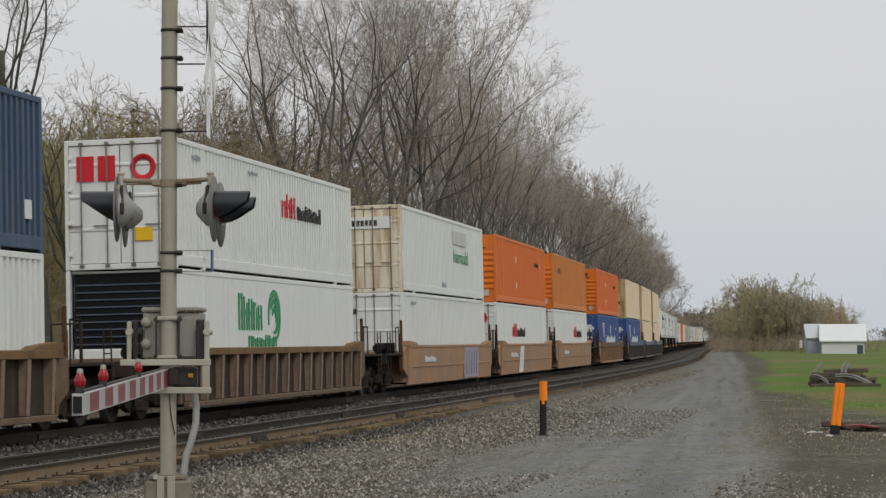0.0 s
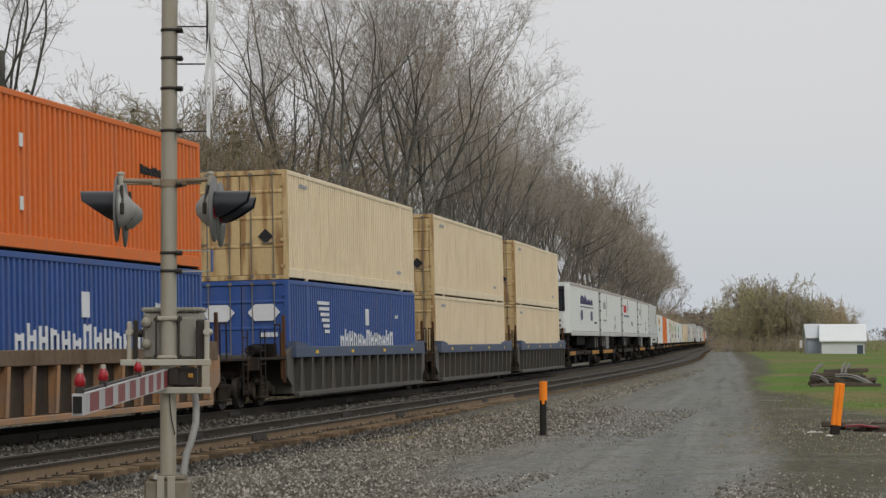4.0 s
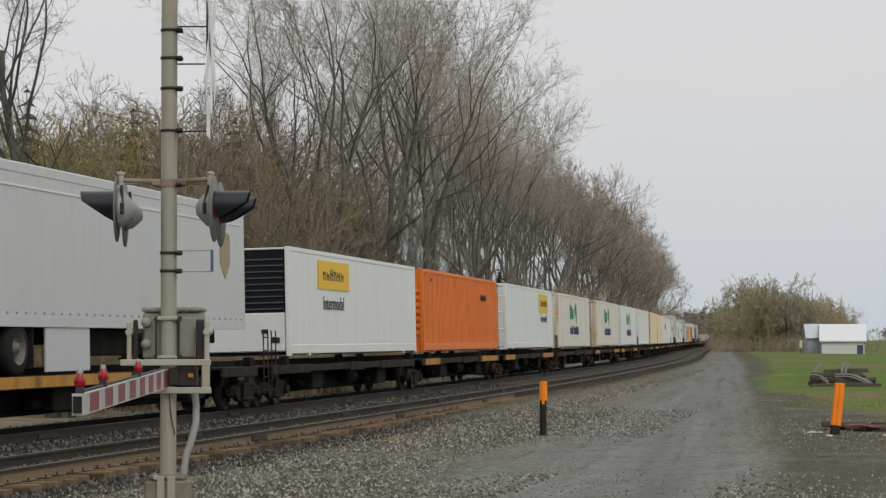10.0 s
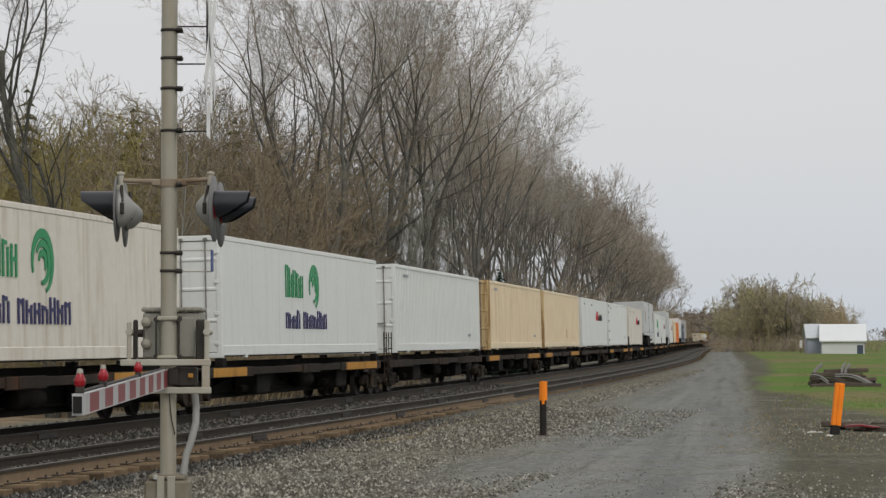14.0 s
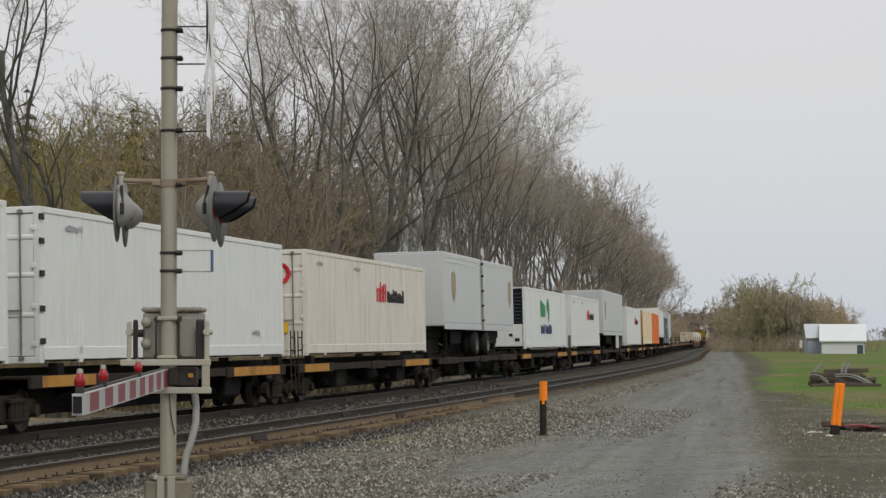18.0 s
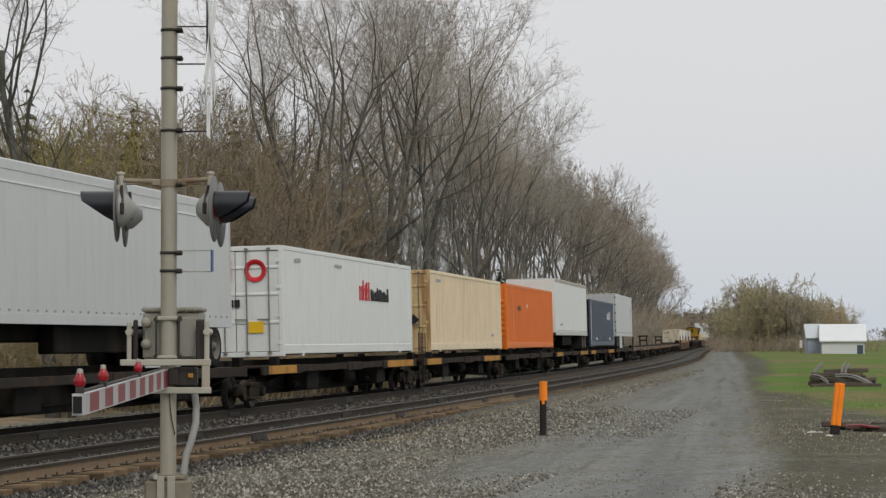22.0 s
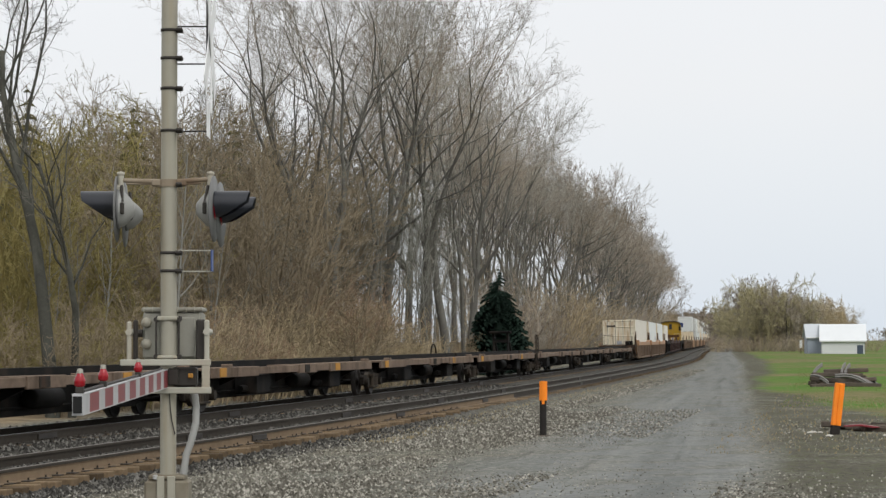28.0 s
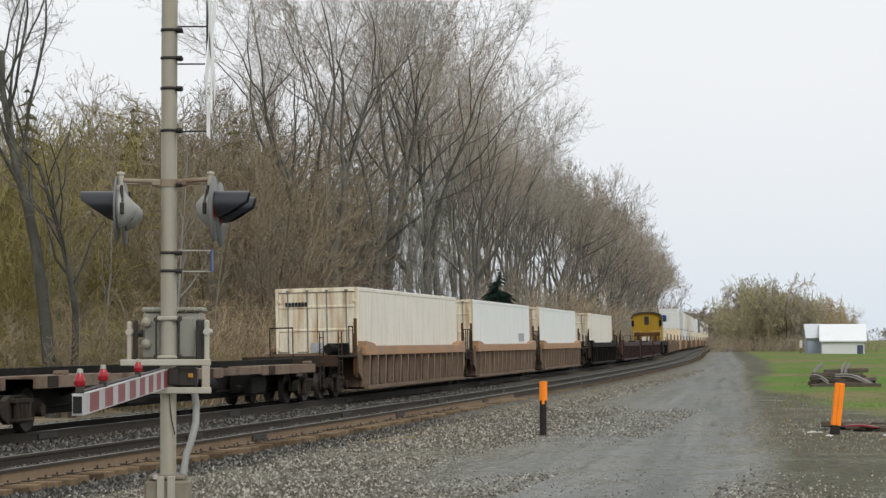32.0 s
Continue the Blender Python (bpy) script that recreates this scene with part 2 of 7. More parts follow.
    "bark_pale": material("pale_grey_bark", (0.19, 0.188, 0.168), 0.95, grain=6, vary=0.25, bump=0.4, bump_scale=14, by_object=0.25),
    "bark_moss": material("grey_green_bark", (0.062, 0.062, 0.052), 0.95, grain=9, vary=0.25, bump=0.5, bump_scale=20, stain=(0.2, 0.2, 0.17), stain_amount=0.4),
    "twig": material("grey_brown_twigs", (0.28, 0.262, 0.225), 0.95, grain=2, vary=0.2, bump=0.0, by_object=0.25),
    "twig_pale": material("pale_grey_green_twigs", (0.235, 0.235, 0.205), 0.95, grain=2, vary=0.2, bump=0.0, by_object=0.25),
    "twig_red": material("reddish_brown_twigs", (0.28, 0.235, 0.185), 0.95, grain=2, vary=0.2, bump=0.0, by_object=0.2),
    "twig_olive": material("budding_olive_twigs", (0.215, 0.185, 0.075), 0.95, grain=1.5, vary=0.25, bump=0.0, by_object=0.2),
    "twig_straw": material("straw_coloured_stems", (0.35, 0.285, 0.18), 0.95, grain=2, vary=0.25, bump=0.0, by_object=0.2),
    "twig_far": material("pale_grey_twigs", (0.27, 0.238, 0.195), 0.95, grain=2, vary=0.2, bump=0.0, by_object=0.2),
    "twig_sage": material("sage_budding_twigs", (0.35, 0.315, 0.19), 0.95, grain=2, vary=0.2, bump=0.0, by_object=0.2),
    "twig_dark": material("dark_grey_brown_stems", (0.16, 0.15, 0.125), 0.95, grain=2, vary=0.2, bump=0.0, by_object=0.2),
    "twig_russet": material("russet_bush_stems", (0.27, 0.19, 0.13), 0.95, grain=2, vary=0.22, bump=0.0, by_object=0.15),
    "twig_rust": material("russet_brush_stems", (0.205, 0.168, 0.115), 0.95, grain=2, vary=0.22, bump=0.0, by_object=0.2),
    "needle": material("dark_spruce_needles", (0.014, 0.026, 0.019), 0.9, grain=5, vary=0.4, bump=0.0),
    "needle_olive": material("olive_cedar_needles", (0.075, 0.07, 0.028), 0.85, grain=4, vary=0.3, bump=0.0),
    "barn_white": material("white_barn_siding", (0.66, 0.67, 0.67), 0.6, vary=0.05, bump=0.05),
    "barn_blue": material("blue_grey_barn_siding", (0.34, 0.38, 0.45), 0.6, vary=0.06, bump=0.05),
    "barn_roof": material("white_metal_roof", (0.66, 0.68, 0.69), 0.4, 0.1, vary=0.04, bump=0.03),
    "barn_roof_grey": material("grey_metal_roof", (0.5, 0.53, 0.56), 0.45, 0.1, vary=0.05, bump=0.03),
    "old_wood": material("rotten_grey_timber", (0.085, 0.07, 0.058), 0.95, grain=14, vary=0.3, bump=0.3, stain=(0.18, 0.14, 0.10), stain_amount=0.5, by_object=0.3),
    "pale_rock": material("pale_limestone", (0.5, 0.48, 0.43), 0.9, vary=0.15, bump=0.2),
    "scrap_steel": material("bare_grey_rail", (0.22, 0.21, 0.20), 0.5, 0.5, vary=0.15, bump=0.05),
    "stone_oily": material("oil_stained_ballast", (0.1, 0.09, 0.07), 0.9, grain=6, vary=0.45, bump=0.1, bump_scale=25),
    "stone": material("crushed_stone", (0.27, 0.255, 0.23), 0.95, grain=6, vary=0.45, bump=0.1, bump_scale=25),
    "grass_blade": material("grass_blades", (0.13, 0.17, 0.045), 0.9, grain=1.2, vary=0.3, bump=0.0),
    "dry_grass": material("dead_grass", (0.27, 0.22, 0.13), 0.95, grain=1.5, vary=0.3, bump=0.0),
    "loco_yellow": material("yellow_engine_paint", (0.34, 0.205, 0.015), 0.5, vary=0.1, bump=0.02, stain=GRIME, stain_amount=0.4),
    "loco_blue": material("dark_blue_engine_paint", (0.02, 0.04, 0.13), 0.5, vary=0.1, bump=0.02),
    "glass": material("dark_window_glass", (0.02, 0.025, 0.03), 0.1, vary=0.02, bump=0.0),
    "litter": material("leaf_litter", (0.17, 0.125, 0.08), 0.95, grain=3, vary=0.35, bump=0.2),
}


# ---- mesh building ----
class Shape:
    """Collects faces of one mesh."""

    def __init__(self):
        self.v, self.f, self.soft = [], [], []

    def face_loop(self, pts, faces, soft=False):
        n = len(self.v)
        self.v.extend(pts)
        for f in faces:
            self.f.append(tuple(n + i for i in f))
            self.soft.append(soft)
        return self

    def box(self, x0, x1, y0, y1, z0, z1, c=0.0):
        if c <= 0:
            p = [(x, y, z) for z in (z0, z1) for y in (y0, y1) for x in (x0, x1)]
            return self.face_loop(p, [(0, 2, 3, 1), (4, 5, 7, 6), (0, 1, 5, 4), (2, 6, 7, 3), (0, 4, 6, 2), (1, 3, 7, 5)])
        lo, hi, pts, idx = (x0, y0, z0), (x1, y1, z1), [], {}
        for s in [(a, b, d) for a in (0, 1) for b in (0, 1) for d in (0, 1)]:
            for ax in range(3):
                q = []
                for k in range(3):
                    edge = hi[k] if s[k] else lo[k]
                    q.append(edge if k == ax else edge + (-c if s[k] else c))
                idx[s, ax] = len(pts)
                pts.append(tuple(q))
        fs = []
        for ax in range(3):
            o = [k for k in range(3) if k != ax]
            for e in (0, 1):
                ring = []
                for a, b in ((0, 0), (1, 0), (1, 1), (0, 1)):
                    s = [0, 0, 0]
                    s[ax], s[o[0]], s[o[1]] = e, a, b
                    ring.append(idx[tuple(s), ax])
                fs.append(tuple(ring))
            for a in (0, 1):
                for b in (0, 1):
                    s0, s1 = [0, 0, 0], [0, 0, 0]
                    s0[ax], s1[ax] = 0, 1
                    for s in (s0, s1):
                        s[o[0]], s[o[1]] = a, b
                    fs.append((idx[tuple(s0), o[0]], idx[tuple(s1), o[0]], idx[tuple(s1), o[1]], idx[tuple(s0), o[1]]))
        for s in [(a, b, d) for a in (0, 1) for b in (0, 1) for d in (0, 1)]:
            fs.append((idx[s, 0], idx[s, 1], idx[s, 2]))
        return self.face_loop(pts, fs)

    def rod(self, p, q, r, r2=None, n=8, caps=True, soft=True):
        p, q = Vector(p), Vector(q)
        r2 = r if r2 is None else r2
        d = (q - p).normalized()
        a = d.orthogonal().normalized()
        b = d.cross(a)
        pts = []
        for c, rr in ((p, r), (q, r2)):
            for i in range(n):
                t = 2 * math.pi * i / n
                pts.append(tuple(c + a * (rr * math.cos(t)) + b * (rr * math.sin(t))))
        self.face_loop(pts, [(i, (i + 1) % n, n + (i + 1) % n, n + i) for i in range(n)], soft)
        if caps:
            self.face_loop(pts, [tuple(range(n - 1, -1, -1)), tuple(range(n, 2 * n))])
        return self

    def turned(self, profile, centre, axis, n=16):
        """A turned solid: (distance along the axis, radius) pairs."""
        d = Vector(axis).normalized()
        a = d.orthogonal().normalized()
        b, c0 = d.cross(a), Vector(centre)
        pts = [tuple(c0 + d * h + a * (r * math.cos(2 * math.pi * i / n)) + b * (r * math.sin(2 * math.pi * i / n))) for h, r in profile for i in range(n)]
        fs = [(k * n + i, k * n + (i + 1) % n, (k + 1) * n + (i + 1) % n, (k + 1) * n + i) for k in range(len(profile) - 1) for i in range(n)]
        return self.face_loop(pts, fs, True)

    def prism(self, outline, axis, a, b):
        """A closed outline of 2D points drawn out along an axis ('x': points are y, z; 'y': x, z; 'z': x, y)."""
        n, pts = len(outline), []
        for h in (a, b):
            for u, w in outline:
                pts.append({"x": (h, u, w), "y": (u, h, w), "z": (u, w, h)}[axis])
        fs = [(i, (i + 1) % n, n + (i + 1) % n, n + i) for i in range(n)]
        return self.face_loop(pts, fs + [tuple(range(n - 1, -1, -1)), tuple(range(n, 2 * n))])

    def mesh(self, name, mat):
        me = bpy.data.meshes.new(name)
        me.from_pydata([tuple(p) for p in self.v], [], self.f)
        if any(self.soft):
            me.polygons.foreach_set("use_smooth", self.soft)
        me.materials.append(mat)
        bm = bmesh.new()
        bm.from_mesh(me)
        bmesh.ops.recalc_face_normals(bm, faces=bm.faces)
        bm.to_mesh(me)
        bm.free()
        return me


KEPT = {}


def part(name, shape, mat, parent, label="", at=None, key=None):
    """One mesh object under a thing or a part. With a key, alike pieces share one mesh."""
    if key is not None:
        if key not in KEPT:
            KEPT[key] = (shape() if callable(shape) else shape).mesh(name, mat)
        me = KEPT[key]
    else:
        me = shape.mesh(name, mat)
    ob = new(name, me)
    if parent is not None:
        ob.parent = parent
    if at is not None:
        ob.matrix_basis = at
    return tagged(ob, label)


def thing(name, label, category, group="", kind="", at=None):
    ob = new(name)
    ob.empty_display_size = 0.3
    if at is not None:
        ob.matrix_basis = at
    return tagged(ob, label, category, group, kind)
# ---- ground ----
def ground_height(s, lat):
    """The lie of the land across the railway."""
    bare = float(np.interp(s, [48, 60], [0.0, 1.0]))
    z = float(np.interp(lat, [-60, -12, -7.5, -5.2, -2.6, -1.4, 4.85, 5.05, 5.5, 5.75, 6.2, 7.0, 8.2, 13.5, 15, 40, 400], [-0.5, -0.55, -0.75, -0.6, -0.205, -0.172, -0.172, -0.21 + 0.036 * bare, -0.255 + 0.075 * bare, -0.30 + 0.075 * bare, -0.34, -0.345, -0.32, -0.30, -0.28, -0.35, -0.5]))
    return z


def ground_material():
    m = bpy.data.materials.new("ground_cover")
    m.use_nodes = True
    n, l = m.node_tree.nodes, m.node_tree.links
    b = n["Principled BSDF"]
    b.inputs["Roughness"].default_value, b.inputs["Specular IOR Level"].default_value = 0.95, 0.1
    co = n.new("ShaderNodeTexCoord")

    def noise_node(scale, detail=6.0):
        t = n.new("ShaderNodeTexNoise")
        t.inputs["Scale"].default_value, t.inputs["Detail"].default_value = scale, detail
        l.new(co.outputs["Object"], t.inputs["Vector"])
        return t.outputs[0]

    def ramp(fac, *stops):
        r = n.new("ShaderNodeValToRGB")
        while len(r.color_ramp.elements) < len(stops):
            r.color_ramp.elements.new(0.5)
        for i, (p_, c_) in enumerate(stops):
            r.color_ramp.elements[i].position, r.color_ramp.elements[i].color = p_, (*c_, 1)
        l.new(fac, r.inputs[0])
        return r.outputs[0]

    def blend(fac, a, c):
        x = n.new("ShaderNodeMix")
        x.data_type = "RGBA"
        l.new(fac, x.inputs[0])
        l.new(a, x.inputs[6])
        l.new(c, x.inputs[7])
        return x.outputs[2]

    def ragged(name, soft=0.25):
        """An attribute's edge, broken up by noise."""
        at = n.new("ShaderNodeAttribute")
        at.attribute_name = name
        add = n.new("ShaderNodeMath")
        add.operation = "MULTIPLY_ADD"
        add.inputs[1].default_value = 0.9
        sub = n.new("ShaderNodeMath")
        sub.operation = "SUBTRACT"
        sub.inputs[1].default_value = 0.5
        l.new(patches, sub.inputs[0])
        l.new(sub.outputs[0], add.inputs[0])
        l.new(at.outputs["Fac"], add.inputs[2])
        e = n.new("ShaderNodeMapRange")
        e.inputs["From Min"].default_value, e.inputs["From Max"].default_value = 0.5 - soft, 0.5 + soft
        l.new(add.outputs[0], e.inputs[0])
        return e.outputs[0]

    patches = noise_node(0.7, 8.0)
    cell = n.new("ShaderNodeTexVoronoi")
    cell.inputs["Scale"].default_value = 16.0
    l.new(co.outputs["Object"], cell.inputs["Vector"])
    tone = n.new("ShaderNodeSeparateColor")
    l.new(cell.outputs["Color"], tone.inputs[0])
    stones = ramp(tone.outputs[0], (0.0, (0.05, 0.046, 0.037)), (0.45, (0.118, 0.111, 0.093)), (0.8, (0.175, 0.166, 0.14)), (1.0, (0.31, 0.297, 0.26)))
    brown = ramp(noise_node(0.35, 5.0), (0.35, (0.92, 0.97, 0.96)), (0.65, (1.05, 1.0, 0.88)))
    tint = n.new("ShaderNodeMix")
    tint.data_type, tint.blend_type = "RGBA", "MULTIPLY"
    tint.inputs[0].default_value = 1.0
    l.new(stones, tint.inputs[6])
    l.new(brown, tint.inputs[7])
    road = ramp(noise_node(6.0, 10.0), (0.3, (0.135, 0.141, 0.136)), (0.5, (0.165, 0.171, 0.165)), (0.7, (0.20, 0.206, 0.197)))
    lane = n.new("ShaderNodeCombineXYZ")
    for k, (name, f) in enumerate((("along", 0.045), ("across", 1.5))):
        at = n.new("ShaderNodeAttribute")
        at.attribute_name = name
        by = n.new("ShaderNodeMath")
        by.operation = "MULTIPLY"
        by.inputs[1].default_value = f
        l.new(at.outputs["Fac"], by.inputs[0])
        l.new(by.outputs[0], lane.inputs[k])
    ruts = n.new("ShaderNodeTexNoise")
    ruts.inputs["Scale"].default_value, ruts.inputs["Detail"].default_value = 1.0, 5.0
    l.new(lane.outputs[0], ruts.inputs["Vector"])
    rut = n.new("ShaderNodeMix")
    rut.data_type, rut.blend_type = "RGBA", "MULTIPLY"
    rut.inputs[0].default_value = 1.0
    l.new(road, rut.inputs[6])
    l.new(ramp(ruts.outputs[0], (0.3, (0.72, 0.73, 0.72)), (0.5, (1.0, 1.0, 1.0)), (0.7, (1.2, 1.2, 1.18))), rut.inputs[7])
    worn = noise_node(0.9, 7.0)
    road = blend(ramp(worn, (0.45, (0.04, 0.04, 0.04)), (0.64, (0.5, 0.5, 0.5))), rut.outputs[2], tint.outputs[2])
    earth = ramp(noise_node(6.5, 10.0), (0.3, (0.048, 0.044, 0.034)), (0.5, (0.088, 0.082, 0.062)), (0.64, (0.082, 0.092, 0.045)), (0.8, (0.18, 0.168, 0.13)))
    scuff = n.new("ShaderNodeTexNoise")
    scuff.inputs["Scale"].default_value, scuff.inputs["Detail"].default_value = 0.8, 6.0
    drag = n.new("ShaderNodeVectorMath")
    drag.operation = "MULTIPLY"
    drag.inputs[1].default_value = (3.0, 2.2, 1.0)
    l.new(lane.outputs[0], drag.inputs[0])
    l.new(drag.outputs[0], scuff.inputs["Vector"])
    mark = n.new("ShaderNodeMix")
    mark.data_type, mark.blend_type = "RGBA", "MULTIPLY"
    mark.inputs[0].default_value = 1.0
    l.new(road, mark.inputs[6])
    l.new(ramp(scuff.outputs[0], (0.30, (0.66, 0.66, 0.65)), (0.40, (1.0, 1.0, 1.0))), mark.inputs[7])
    road = mark.outputs[2]
    dirt = blend(ramp(noise_node(0.55, 5.0), (0.32, (0.1, 0.1, 0.1)), (0.5, (1.0, 1.0, 1.0))), tint.outputs[2], earth)
    lush = ramp(noise_node(1.3, 8.0), (0.3, (0.14, 0.15, 0.045)), (0.5, (0.065, 0.15, 0.02)), (0.75, (0.115, 0.15, 0.035)))
    parched = ramp(noise_node(1.1, 8.0), (0.3, (0.19, 0.16, 0.08)), (0.5, (0.14, 0.13, 0.055)), (0.75, (0.095, 0.12, 0.035)))
    grass = blend(ramp(noise_node(0.075, 4.0), (0.42, (0.0, 0.0, 0.0)), (0.58, (1.0, 1.0, 1.0))), lush, parched)
    litter = ramp(noise_node(1.2, 10.0), (0.3, (0.105, 0.08, 0.052)), (0.55, (0.19, 0.145, 0.09)), (0.75, (0.29, 0.23, 0.145)))
    oily = ramp(tone.outputs[1], (0.0, (0.018, 0.017, 0.015)), (0.6, (0.052, 0.049, 0.043)), (1.0, (0.13, 0.124, 0.11)))
    col = blend(ragged("oil", 0.4), tint.outputs[2], oily)
    col = blend(ragged("dirt"), col, dirt)
    col = blend(ragged("road", 0.45), col, road)
    col = blend(ragged("grass"), col, grass)
    col = blend(ragged("litter"), col, litter)
    l.new(col, b.inputs["Base Color"])
    bp = n.new("ShaderNodeBump")
    bp.inputs["Strength"].default_value, bp.inputs["Distance"].default_value = 0.6, 0.03
    l.new(cell.outputs["Distance"], bp.inputs["Height"])
    l.new(bp.outputs[0], b.inputs["Normal"])
    return m


def build_ground():
    ss = [-1500, -1000, -700, -500, -350, -250, -180, -120, -80, -50, -30, -15] + list(np.arange(0, 120, 1.0)) + list(np.arange(120, 300, 4.0)) + list(np.arange(300, 900, 25.0)) + [1000, 1300, 1800, 2500, 3400]
    ll = [-1400, -800, -400, -200, -100, -60, -35, -20, -14, -11, -9, -7.5, -6.2, -5.2, -4.2, -3.4, -2.6, -1.6, -0.8, 0, 0.8, 1.6, 2.6, 3.4, 4.2, 4.85, 5.05, 5.5, 5.75, 6, 6.5, 7, 7.5, 8.2, 8.8, 9.4, 10, 10.6, 11.2, 11.8, 12.4, 13, 13.6, 14.2, 15, 16, 17.5, 19, 21, 24, 28, 34, 42, 55, 75, 110, 200, 400, 800, 1400]
    verts, cov = [], {k: [] for k in ("road", "dirt", "grass", "litter", "oil", "along", "across")}
    for s in ss:
        x, y, a = line(s)
        for lat in ll:
            bump = 0.0
            if 6 < lat < 60 and 0 <= s < 300:
                bump = 0.03 * noise.noise((s * 0.35, lat * 0.6, 2.0)) + 0.04 * noise.noise((s * 0.07, lat * 0.2, 5.0))
            verts.append((x + lat * math.cos(a), y - lat * math.sin(a), ground_height(s, lat) + bump))
            wob = 0.5 * noise.noise((s * 0.05, 0.0, 1.0))
            left = float(np.interp(s, [0, 28, 41, 62, 96, 160, 300, 700], [10.2, 10.0, 9.3, 8.3, 7.1, 6.0, 5.8, 5.8]))
            right = float(np.interp(s, [0, 28, 41, 63, 97, 140, 200, 700], [15.2, 14.8, 14.0, 12.7, 11.2, 10.0, 9.2, 9.0]))
            cov["road"].append(float(np.interp(lat + 0.6 * wob, [left - 1.2, left + 1.6, right - 0.4, right + 0.2], [0, 0.92, 0.95, 0])))
            edge = float(np.interp(s, [0, 44, 51, 60, 74, 80, 86, 108, 180, 265, 535, 700], [30, 20, 17.0, 15.4, 14.2, 12.6, 12.0, 11.7, 11.4, 11.4, 10.2, 9.8]))
            cov["dirt"].append(float(np.interp(lat + 0.6 * wob, [right - 0.2, right + 0.5], [0, 1])))
            cov["grass"].append(float(np.interp(lat + wob, [edge - 0.8, edge + 1.2], [0, 1])))
            cov["litter"].append(float(np.interp(lat, [-9.5, -7.8], [1, 0])))
            cov["along"].append(float(s))
            cov["across"].append(float(lat - (left + right) / 2))
            cov["oil"].append(float(np.interp(lat, [-3.6, -2.0, 5.4, 6.3], [0, 0.85, 0.85, 0])))
    w = len(ll)
    faces = [(i * w + j, i * w + j + 1, (i + 1) * w + j + 1, (i + 1) * w + j) for i in range(len(ss) - 1) for j in range(w - 1)]
    me = bpy.data.meshes.new("ground")
    me.from_pydata(verts, [], faces)
    for k, vals in cov.items():
        at = me.attributes.new(k, "FLOAT", "POINT")
        at.data.foreach_set("value", vals)
    me.polygons.foreach_set("use_smooth", [True] * len(faces))
    me.materials.append(ground_material())
    if me.polygons[0].normal.z < 0:
        me.flip_normals()
    tagged(new("ground", me), "gravel, dirt and spring grass beside the railway", "ground", kind="structure")


build_ground()


# ---- tracks ----
def rail_strip(lat, z0, z1, half0, half1, s0=-900, s1=1500):
    """A strip drawn along the line, wider or narrower at its top."""
    sh = Shape()
    stations = [q for q in list(np.arange(-900, 0, 50.0)) + list(np.arange(0, 300, 3.0)) + list(np.arange(300, 1500, 20.0)) if s0 <= q <= s1]
    pts = []
    for s in stations:
        x, y, a = line(s)
        for l_, z in ((lat - half0, z0), (lat + half0, z0), (lat + half1, z1), (lat - half1, z1)):
            pts.append((x + l_ * math.cos(a), y - l_ * math.sin(a), z))
    fs = []
    for i in range(len(stations) - 1):
        k = 4 * i
        fs += [(k + j, k + (j + 1) % 4, k + 4 + (j + 1) % 4, k + 4 + j) for j in range(4)]
    return sh.face_loop(pts, fs)


CANT_RISE = 0.75 * math.sin(radians(CANT))
for centre, head, words in ((0.0, "railhead", "worn steel running rail with a polished head"), (NEAR, "rail_dull", "rusty steel running rail of the empty track")):
    for side in (-1, 1):
        lat, lift = centre + side * 0.752, side * CANT_RISE
        rail = thing("rail", words, "rail", "rails of the two tracks", "structure")
        for s0, s1 in ((-900, 66), (66, 1500)):
            mat = M["rail_near" if side > 0 and centre and s0 < 0 else "rail"]
            part("foot", rail_strip(lat, lift - 0.186, lift - 0.166, 0.076, 0.066, s0, s1), mat, rail)
            part("web", rail_strip(lat, lift - 0.166, lift - 0.042, 0.015, 0.012, s0, s1), mat, rail)
        part("head", rail_strip(lat, lift - 0.042, lift - 0.004, 0.037, 0.035), M["rail"], rail)
        part("running_surface", rail_strip(lat - side * 0.006, lift - 0.004, lift, 0.026, 0.022), M[head], rail)
        # joint bars on the near rails
        for k, s in enumerate((31.2, 43.1, 54.9, 66.8, 78.7, 90.5, 102.4)):
            x, y, a = line(s + side * 5.6)
            part("joint_bar", lambda: Shape().box(-0.45, 0.45, -0.045, -0.018, -0.155, -0.05, 0.006).box(-0.45, 0.45, 0.018, 0.045, -0.155, -0.05, 0.006), M["iron"], rail, "",
                 Matrix.Translation((x + lat * math.cos(a), y - lat * math.sin(a), lift)) @ Matrix.Rotation(math.pi / 2 - a, 4, "Z"), "joint_bar")


def tie_shape():
    return Shape().box(-0.115, 0.115, -1.3, 1.3, -0.178, 0.0, 0.012)


